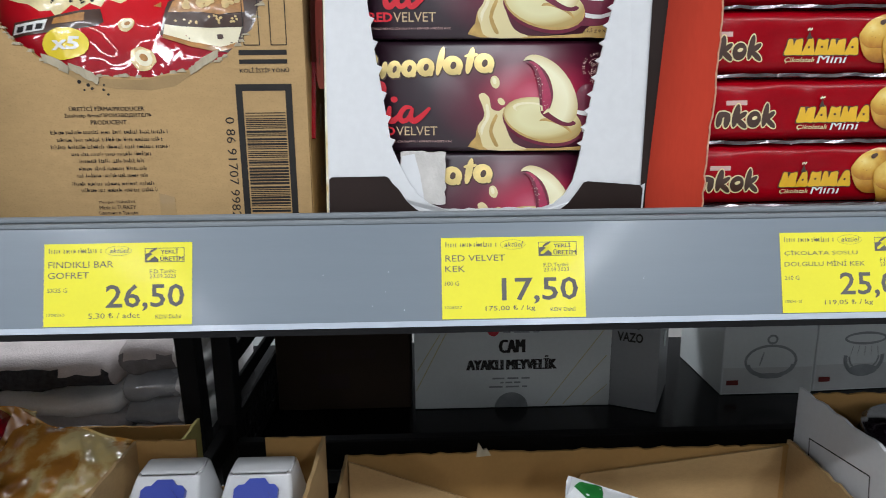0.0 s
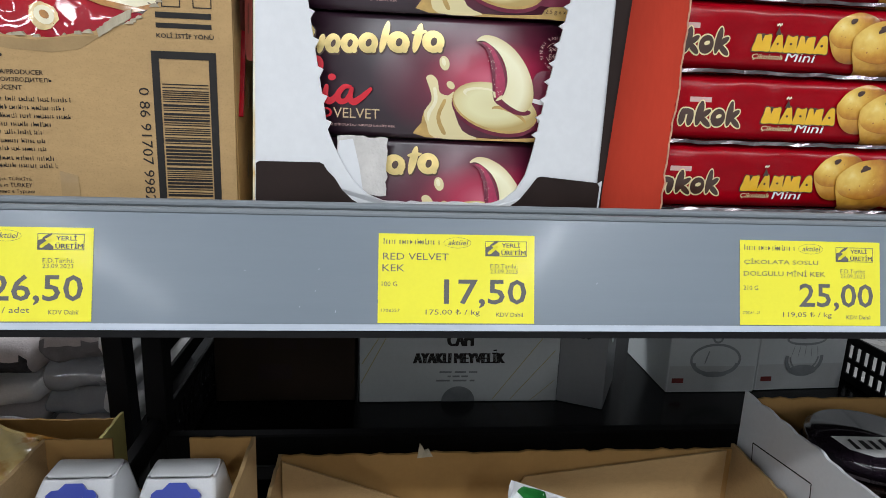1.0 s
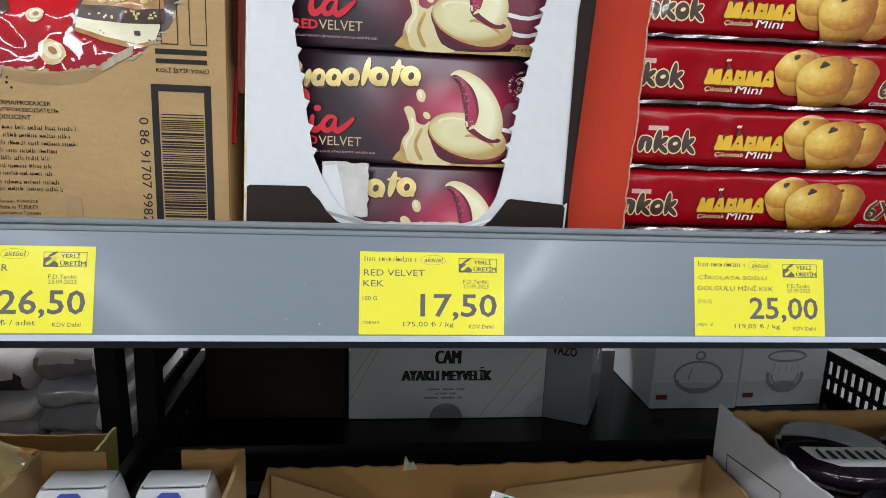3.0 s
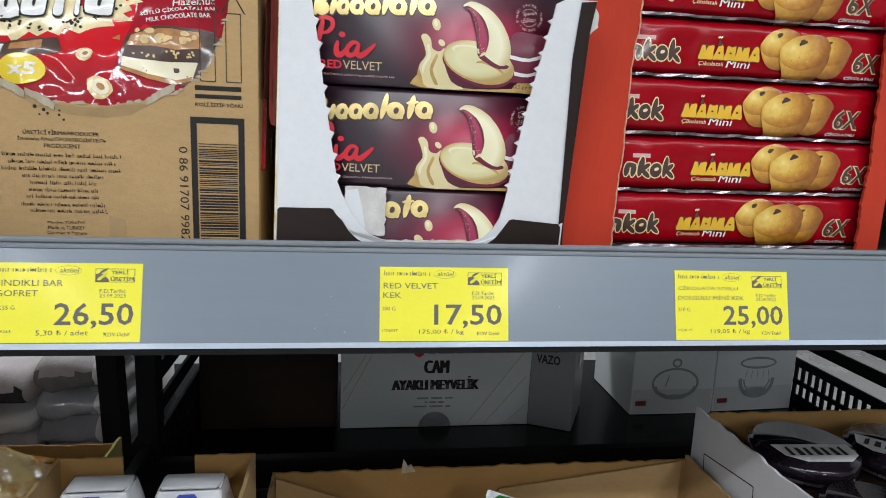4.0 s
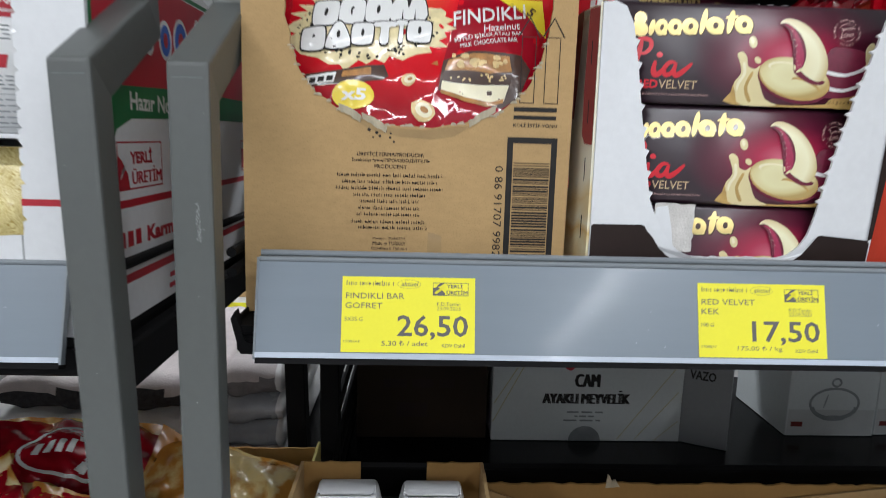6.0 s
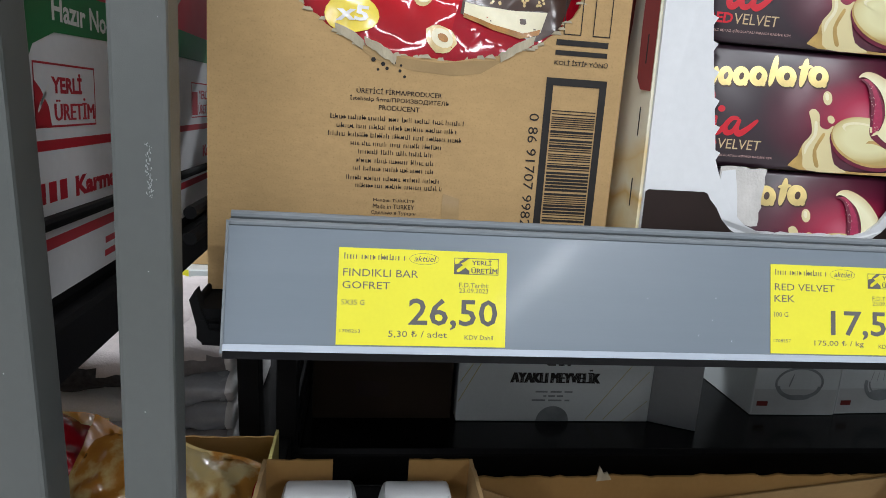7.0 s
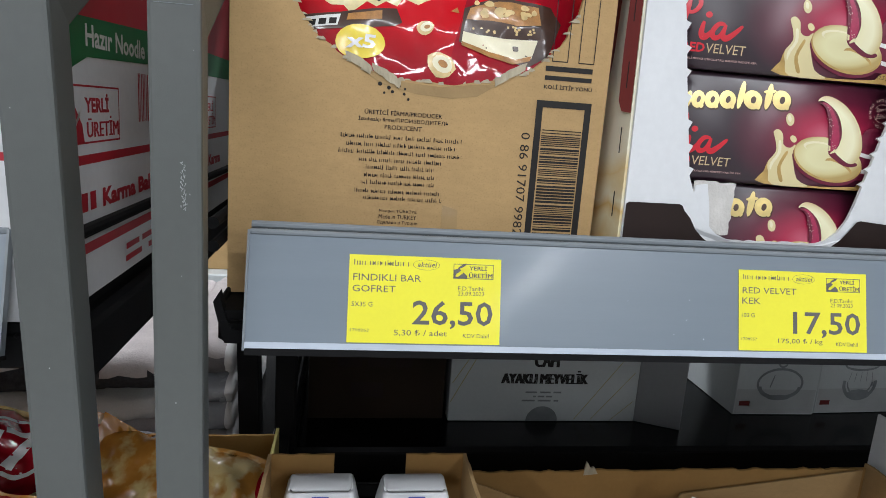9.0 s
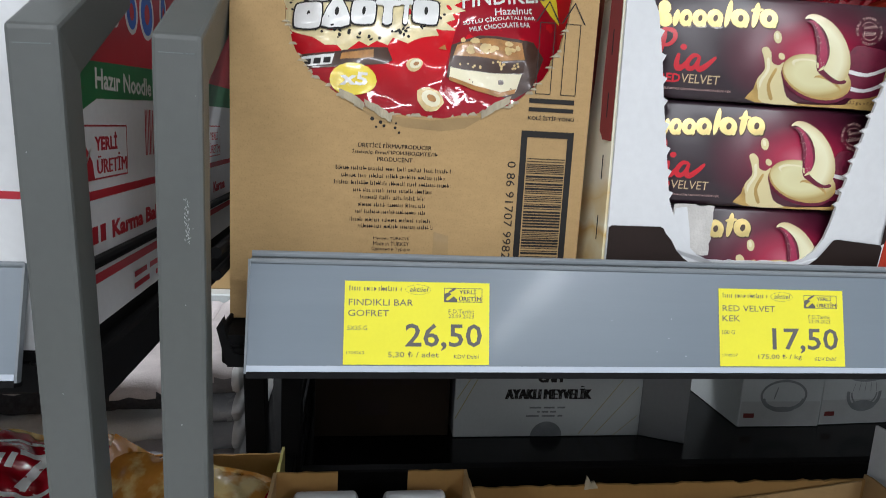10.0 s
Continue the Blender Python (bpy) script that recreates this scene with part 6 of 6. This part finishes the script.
# ---- lower shelf: wide brown tray with a sack ----
wide = tray("wide_carton", "wide open brown carton with a ragged rim", -0.114, 0.486, 0.47, 0.792, Z0, (0.93, 0.966, 0.966, 0.972), M["kraft"], M["kraft_in"], seed=41, amp=0.0022)
part("torn_tuft", sheet([(0.060, 0.960), (0.063, 0.980), (0.066, 0.976), (0.069, 0.970), (0.074, 0.972), (0.080, 0.962)], 0, 0.003, wall_xz(0.7875, 1.0)), M["kraft_edge"], wide)
part("inner_flap", sheet([(-0.108, 0.963), (0.06, 0.90), (0.02, 0.86), (-0.108, 0.86)], 0, 0.003, wall_xz(0.778, 1.0)), M["kraft"], wide)
part("inner_flap", sheet([(0.20, 0.935), (0.47, 0.968), (0.47, 0.86), (0.16, 0.86)], 0, 0.003, wall_xz(0.780, 1.0)), M["kraft"], wide)
sack = thing("white_sack", "white film sack with green corner inside the brown carton", "sack", pose(0.190, 0.650, 0.872, -25, 24, 8))
sf = bag_surface(0.13, 0.215, 0.040, 9.0, 0.008)
part("film", pillow(sf, 0.13, 0.215, 30, 30), M["white_plastic"], sack, "", True)
p = Print()
p.poly("green_bag", [(-0.050, 0.106), (-0.058, 0.098), (-0.044, 0.088), (-0.026, 0.094), (-0.022, 0.1065)], 1)
p.poly("ink", [(0.045, 0.09), (0.064, 0.09), (0.064, 0.02), (0.052, 0.05)], 1)
p.put(sack, sf, {"green_bag": "green_corner", "ink": "dark_corner"}, step=0.01, lift=0.0006)

# ---- lower shelf: white carton of jars ----
jars = tray("jar_carton", "open white carton with torn edge holding dark jars", 0.498, 0.86, 0.44, 0.804, Z0, (0.97, 1.032, 1.042, 1.03), M["white"], M["kraft_in"], seed=61, amp=0.0022)
p = Print()
line = [(0.655, 0.980), (0.562, 1.012)]
for a, b in (((0.770, 0.985), (0.655, 1.000)), ((0.655, 1.000), (0.650, 0.955)), ((0.650, 0.955), (0.765, 0.945)), ((0.765, 0.945), (0.770, 0.985))):
    d = Vector((b[0] - a[0], b[1] - a[1])).normalized() * 0.0009
    p.poly("ink", [(a[0] - d.y, a[1] + d.x), (a[0] + d.y, a[1] - d.x), (b[0] + d.y, b[1] - d.x), (b[0] - d.y, b[1] + d.x)])
p.put(jars, lambda u, v, d: Vector((0.498 + d, u, v)), {"ink": "printed_outline"})


def jar(m):
    k = thing("jar", "dark brown plastic jar with violet-black lid and pale label", "jar", m, "dark jars")
    bm = bmesh.new()
    prof = [(0.0, 0.0), (0.058, 0.0), (0.065, 0.01), (0.068, 0.17), (0.064, 0.19), (0.060, 0.20)]
    bm2 = bmesh.new()
    for q, rr, z0, z1, ob in (("body", 0.066, 0.0, 0.19, bm), ("lid", 0.070, 0.19, 0.222, bm2)):
        bmesh.ops.create_cone(ob, cap_ends=True, segments=40, radius1=rr, radius2=rr - 0.002, depth=z1 - z0, matrix=Matrix.Translation((0, 0, (z0 + z1) / 2)))
        bmesh.ops.bevel(ob, geom=[e for e in ob.edges if len(e.link_faces) == 2 and e.calc_face_angle() > 1], offset=0.006, segments=2, affect="EDGES")
    part("jar_body", bm, M["jar"], k, "", True)
    cap = part("lid", bm2, M["jar_lid"], k, "", True)
    bm = bmesh.new()
    bmesh.ops.create_cone(bm, cap_ends=False, segments=40, radius1=0.0715, radius2=0.0715, depth=0.004, matrix=Matrix.Translation((0, 0, 0.196)))
    part("silver_rim", bm, M["silver"], cap)
    p = Print()
    p.poly("white_ink", [(-0.050, -0.040), (-0.030, -0.056), (0.030, -0.056), (0.050, -0.040), (0.054, -0.010), (-0.054, -0.010)], 1)
    for i in range(7):
        p.poly("ink", [(-0.042 + 0.0122 * i, -0.040), (-0.036 + 0.0122 * i + 0.002 * (i % 2), -0.040), (-0.035 + 0.0122 * i + 0.001 * (i % 2), -0.020 + 0.004 * (i % 3 == 0)), (-0.040 + 0.0122 * i, -0.020)], 2)
    p.put(cap, lambda u, v, d: Vector((0.92 * u + 0.4 * v, -0.4 * u + 0.92 * v, 0.2222 - d)), {"white_ink": "label", "ink": "label_bars"}, lift=0.0006)
    return k


j = jar(pose(0.600, 0.705, 0.812, 0, 0, 20))
copy_thing(j, pose(0.580, 0.560, 0.806, 4, 0, 50))
copy_thing(j, pose(0.745, 0.70, 0.808, 0, 0, -20))
copy_thing(j, pose(0.730, 0.555, 0.806, 0, 0, 10))
liner = thing("jar_liner", "brown board riser under the jars", "board riser")
part("board", box(0.503, 0.855, 0.446, 0.798, 0.7605, 0.8050), M["kraft_in"], liner)

# ---- lower shelf of the next bay: bun bags in a carton ----
buns = tray("bun_carton", "open tan carton filled with bun bags", -0.80, -0.352, 0.46, 0.93, Z0, (0.90, 0.945, 0.95, 0.955), mat("tan_board", (0.46, 0.40, 0.13), 0.7, 0, 0.1, 10, spec=0.25), M["kraft_in"], seed=81)


def bun_bag(m, seed, label, band=True):
    b = thing("bun_bag", label, "bun bag", m, "bun bags")
    w, h = 0.24, 0.20
    base = bag_surface(w, h, 0.042, seed, 0.008)

    def surf(u, v, d):
        q = base(u, v, d)
        fold = abs(noise.noise(Vector((u * 34 + 5 * noise.noise(Vector((v * 12, seed, 1))), v * 11 + seed, seed * 2.0))))
        q.y += 0.013 * fold - 0.0035 * abs(noise.noise(Vector((u * 55, v * 60, seed))))
        q.x += 0.006 * noise.noise(Vector((seed, v * 26, 4)))
        q.z += 0.010 * noise.noise(Vector((u * 22, seed, 9)))
        return q
    film = part("film", pillow(surf, w, h, 48, 40), M["bun_film"], b, "glossy cream and caramel film", True)
    p = Print()
    if band:
        p.blob("bag_crimson", [(-0.112, 0.097), (-0.114, 0.040), (-0.080, 0.006), (-0.030, 0.000), (0.020, -0.010), (0.060, 0.000), (0.112, 0.020), (0.114, 0.097), (0.0, 0.0975)], 1)
        p.oval("white_ink", 0.004, 0.046, 0.066, 0.038, 2, 8, 32)
        p.oval("bag_crimson", 0.004, 0.046, 0.061, 0.0335, 3, 8, 32)
        p.poly("white_ink", [(0.006, 0.018), (0.018, 0.018), (0.046, 0.068), (0.004, 0.066), (0.006, 0.058), (0.028, 0.060)], 4)
        for i in range(4):
            u = -0.044 + 0.0125 * i
            p.poly("white_ink", [(u, 0.036 + 0.002 * i), (u + 0.008, 0.036 + 0.002 * i), (u + 0.010, 0.054 + 0.002 * i), (u + 0.003, 0.054 + 0.002 * i)], 4)
    else:
        p.blob("bag_crimson", [(0.088, 0.097), (0.084, 0.060), (0.100, 0.040), (0.115, 0.050), (0.115, 0.097)], 1)
    for cu, cv, tn in ((-0.058, -0.046, 15), (0.050, -0.056, -15)):
        p.oval("caramel", cu, cv, 0.046, 0.027, 1, tn, 22, wob=0.08)
        for i in range(4):
            p.oval("muffin_glow", cu + 0.017 * (i - 1.5) * math.cos(radians(tn)), cv + 0.017 * (i - 1.5) * math.sin(radians(tn)) + 0.003, 0.0068, 0.018 - 0.003 * abs(i - 1.5), 2, tn + 12, 14, wob=0.08)
    p.oval("choc", 0.010, -0.030, 0.013, 0.009, 3, 0, 14, wob=0.15)
    p.put(film, surf, {"bag_crimson": "red_band", "white_ink": "oval_logo", "caramel": "bun_picture"}, step=0.005, lift=0.0008)
    return b


LAB = "glossy cream bun bag with a crimson band and oval logo"
PLAIN = "crumpled glossy cream bun bag with a small crimson corner"
bun_bag(pose(-0.655, 0.760, 0.960, -46, 10, 18), 1.3, LAB)
bun_bag(pose(-0.735, 0.600, 0.945, -50, -18, 28), 2.6, LAB)
bun_bag(pose(-0.560, 0.610, 0.930, -48, 8, -8), 3.9, LAB)
bun_bag(pose(-0.462, 0.740, 0.925, -40, 14, -10), 4.7, PLAIN, False)
bun_bag(pose(-0.620, 0.690, 0.850, -60, 0, 4), 5.2, LAB)
bun_bag(pose(-0.440, 0.600, 0.885, -54, 6, 10), 6.1, PLAIN, False)
brown = tray("brown_carton", "dark brown open carton beside the bun bags", -1.15, -0.806, 0.50, 0.80, Z0, (1.05, 1.118, 1.118, 1.122), M["dark_kraft"], M["dark_kraft"], seed=91, amp=0.0006)

# ---- far side: folded blankets and glassware boxes ----
def folded_blanket(x0, x1, y0, y1, z0, z1, seed, top, side):
    k = thing("folded_blanket", "folded grey plush blanket in a stack", "blanket", None, "folded blankets")
    bm = bmesh.new()
    nx, nz, ny = 26, 8, 12
    h = (z1 - z0) / 2
    rows = []
    for i in range(nx + 1):
        x = x0 + (x1 - x0) * i / nx
        ring = []
        for q in range(nz + 1):
            a = -math.pi / 2 + math.pi * q / nz
            ring.append((y0 + h - h * math.cos(a) * 1.2, (z0 + z1) / 2 + h * math.sin(a)))
        for q in range(1, ny + 1):
            ring.append((y0 + h + (y1 - y0 - h) * q / ny, z1))
        ring += [(y1, z0), (y0 + h, z0)]
        end = 1 - 0.25 * (max(0, 1 - min(i, nx - i) / 2.0)) ** 2
        row = []
        for y, z in ring:
            n = noise.noise(Vector((x * 14, y * 14, seed + z * 20))) * 0.010 + noise.noise(Vector((x * 45, y * 45, seed + z * 60))) * 0.004
            zz = (z0 + z1) / 2 + (z - (z0 + z1) / 2) * end
            row.append(bm.verts.new((x, y + n * 0.8, max(zz + n * (z > z0 + 0.002), 0.757))))
        rows.append(row)
    m = len(rows[0])
    for a, b in zip(rows, rows[1:]):
        for i in range(m):
            j = (i + 1) % m
            bm.faces.new((a[i], a[j], b[j], b[i]))
    bm.faces.new(rows[0])
    bm.faces.new(rows[-1])
    ob = part("plush_layer", bm, M[top], k, "", True)
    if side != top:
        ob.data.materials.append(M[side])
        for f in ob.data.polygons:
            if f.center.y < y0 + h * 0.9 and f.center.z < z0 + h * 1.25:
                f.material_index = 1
    # Right ends painted white, standing in for light seen through the slotted panel
    if x1 > -0.5:
        ob.data.materials.append(M["blanket_white"])
        for f in ob.data.polygons:
            if f.center.x > x1 - 0.012:
                f.material_index = len(ob.data.materials) - 1
    return k


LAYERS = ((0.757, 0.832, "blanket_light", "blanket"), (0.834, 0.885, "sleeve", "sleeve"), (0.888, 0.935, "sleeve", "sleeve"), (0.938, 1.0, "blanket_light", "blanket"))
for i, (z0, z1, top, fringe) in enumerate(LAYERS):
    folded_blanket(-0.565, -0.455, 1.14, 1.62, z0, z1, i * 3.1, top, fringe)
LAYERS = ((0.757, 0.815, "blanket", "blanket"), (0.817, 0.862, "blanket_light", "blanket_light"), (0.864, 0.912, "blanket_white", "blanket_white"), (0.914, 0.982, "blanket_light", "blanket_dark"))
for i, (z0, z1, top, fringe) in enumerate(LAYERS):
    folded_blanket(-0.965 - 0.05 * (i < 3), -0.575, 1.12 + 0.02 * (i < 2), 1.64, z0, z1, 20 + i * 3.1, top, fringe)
for i in range(4):
    folded_blanket(-1.44, -1.025, 1.22, 1.70, 0.757 + 0.078 * i, 0.833 + 0.078 * i, 60 + i * 2.7, "blanket_white", "blanket_white")
folded_blanket(-1.28, -0.45, 0.955, 1.06, 0.757, 0.875, 44.0, "blanket", "blanket")


def carton_box(name, label, m, w, d, h, material, art=None, lid=True):
    k = thing(name, label, "box", m)
    board = part("carton", box(0, w, 0, d, 0, h, 0.0015), material, k)
    if art:
        p = Print()
        art(p, w, h)
        p.put(board, lambda u, v, q: Vector((u, q, v)), {"ink": "lettering"}, lift=0.0006)
    return k


def art_bowl(p, w, h):
    p.text("ink", "CAM", 0.188, 0.130, w=0.054, h=0.031, bold=0.05)
    p.text("ink", "AYAKLI MEYVELİK", 0.116, 0.0905, w=0.197, h=0.032, bold=0.05)
    for i, (a, b) in enumerate(((0.172, 0.255), (0.19, 0.235), (0.165, 0.250))):
        p.bars("far_grey", a, b, 0.068 - 0.010 * i, 0.004, 3, seed=i)
    p.oval("far_grey", 0.2150, 0.0005, 0.037, 0.036, 1, 0, 20, 0, 180)
    p.oval("board_red", 0.175, 0.180, 0.014, 0.010, 1, 20, 14, wob=0.12)
    p.bars("far_grey", 0.195, 0.275, 0.176, 0.007, 3, seed=8)
    for (x0, z0), (x1, z1) in (((0.004, 0.09), (0.055, 0.175)), ((0.002, 0.045), (0.075, 0.19)), ((0.29, 0.005), (0.425, 0.19)), ((0.33, 0.005), (0.425, 0.12)), ((0.375, 0.002), (0.428, 0.05))):
        p.poly("far_line", [(x0, z0), (x0 + 0.0022, z0), (x1 + 0.0022, z1), (x1, z1)])


def art_dish(kind):
    def art(p, w, h):
        c = w * 0.52
        p.rect("far_band", 0.004, 0.004, w - 0.004, 0.066, 1)
        if kind:
            p.ring("far_grey", c, 0.128, 0.052, 0.016, 0.006, 2, 24)
            p.ring("far_grey", c, 0.080, 0.050, 0.046, 0.009, 3, 24, 170, 370)
            p.ring("far_grey", c, 0.084, 0.038, 0.036, 0.004, 3, 24, 180, 360)
            p.oval("far_grey", c, 0.050, 0.036, 0.014, 4, 0, 20)
            for k in range(5):
                p.oval("far_grey", c - 0.032 + 0.016 * k, 0.098, 0.0008, 0.014, 4, 6 * (k - 2), 10)
        else:
            p.ring("far_grey", c, 0.082, 0.062, 0.040, 0.006, 2, 28)
            p.ring("far_grey", c, 0.074, 0.058, 0.034, 0.010, 3, 28, 180, 360)
            p.oval("far_grey", c, 0.046, 0.030, 0.007, 4, 0, 20)
            p.oval("far_grey", c - 0.022, 0.088, 0.002, 0.018, 4, -14, 10)
            p.ring("far_grey", c, 0.134, 0.013, 0.012, 0.005, 2, 16)
        p.rect("maroon", 0.012, 0.024, 0.040, 0.036, 3)
    return art


def art_vase(p, w, h):
    p.text("ink", "CAM", 0.012, 0.185, w=0.045, h=0.020, bold=0.03)
    p.text("ink", "VAZO", 0.012, 0.155, w=0.055, h=0.022, bold=0.03)


carton_box("glass_bowl_box", "white box of a footed glass fruit bowl", pose(-0.030, 1.35, Z0), 0.436, 0.26, 0.295, M["far_white"], art_bowl)
# Brown and its print are near black: the shelf's shade is in the colours
carton_box("brown_box", "dark brown cardboard box in the shade", pose(-0.335, 1.36, Z0), 0.295, 0.26, 0.30, mat("shaded_brown_board", (0.024, 0.015, 0.009), 0.7, 0, 0.2, 10, spec=0.2), lambda p, w, h: (p.rect("rim", 0.09, 0.05, 0.16, 0.085), p.bars("rim", 0.06, 0.22, 0.12, 0.02, 3)))
# White board given a grey base: the turned box's shade is in it
vase = carton_box("vase_box", "white glass vase box standing at an angle", pose(0.4065, 1.352, Z0, 0, 0, -27), 0.102, 0.17, 0.295, mat("shaded_vase_board", (0.26, 0.27, 0.28), 0.45, 0, 0.08, 8, coat=0.15), art_vase)
p = Print()
p.oval("far_grey", 0.085, 0.190, 0.024, 0.050, 1)
p.oval("choc", 0.085, 0.145, 0.026, 0.018, 2)
p.put(vase, lambda u, v, d: Vector((0.102 - d, u, v)), {"far_grey": "vase_picture"}, lift=0.0006)
carton_box("glass_dish_box", "white box with a lidded glass dish picture", pose(0.677, 1.388, Z0), 0.216, 0.24, 0.22, M["far_white"], art_dish(0))
carton_box("glass_dish_box", "white box with a tall glass jar picture", pose(0.899, 1.395, Z0, 0, 0, 3), 0.226, 0.24, 0.22, M["far_white"], art_dish(1))
op = carton_box("orange_pack", "orange and yellow pack on the shelf above", pose(-1.0, 0.72, 1.6405), 0.55, 0.30, 0.12, M["orange_pack"])

# ---- across the far aisle: low white display ----
low_display = thing("display_plinth", "low white display plinth across the far aisle", "plinth")
part("plinth_body", box(-2.4, -0.75, 3.2, 3.7, 0.0, 0.59, 0.006), M["far_white"], low_display)
bm = box(-1.36, -0.82, 3.30, 3.66, 0.591, 0.87, 0.004)
far_carton = thing("far_carton", "brown cardboard box on the low white display", "carton")
part("carton", bm, M["kraft"], far_carton)
for x in (-1.18, -1.78):
    card = thing("yellow_card", "yellow price card on the low white display", "card", None, "yellow price cards")
    part("card", box(x, x + 0.13, 3.196, 3.199, 0.515, 0.588), M["tag"], card)
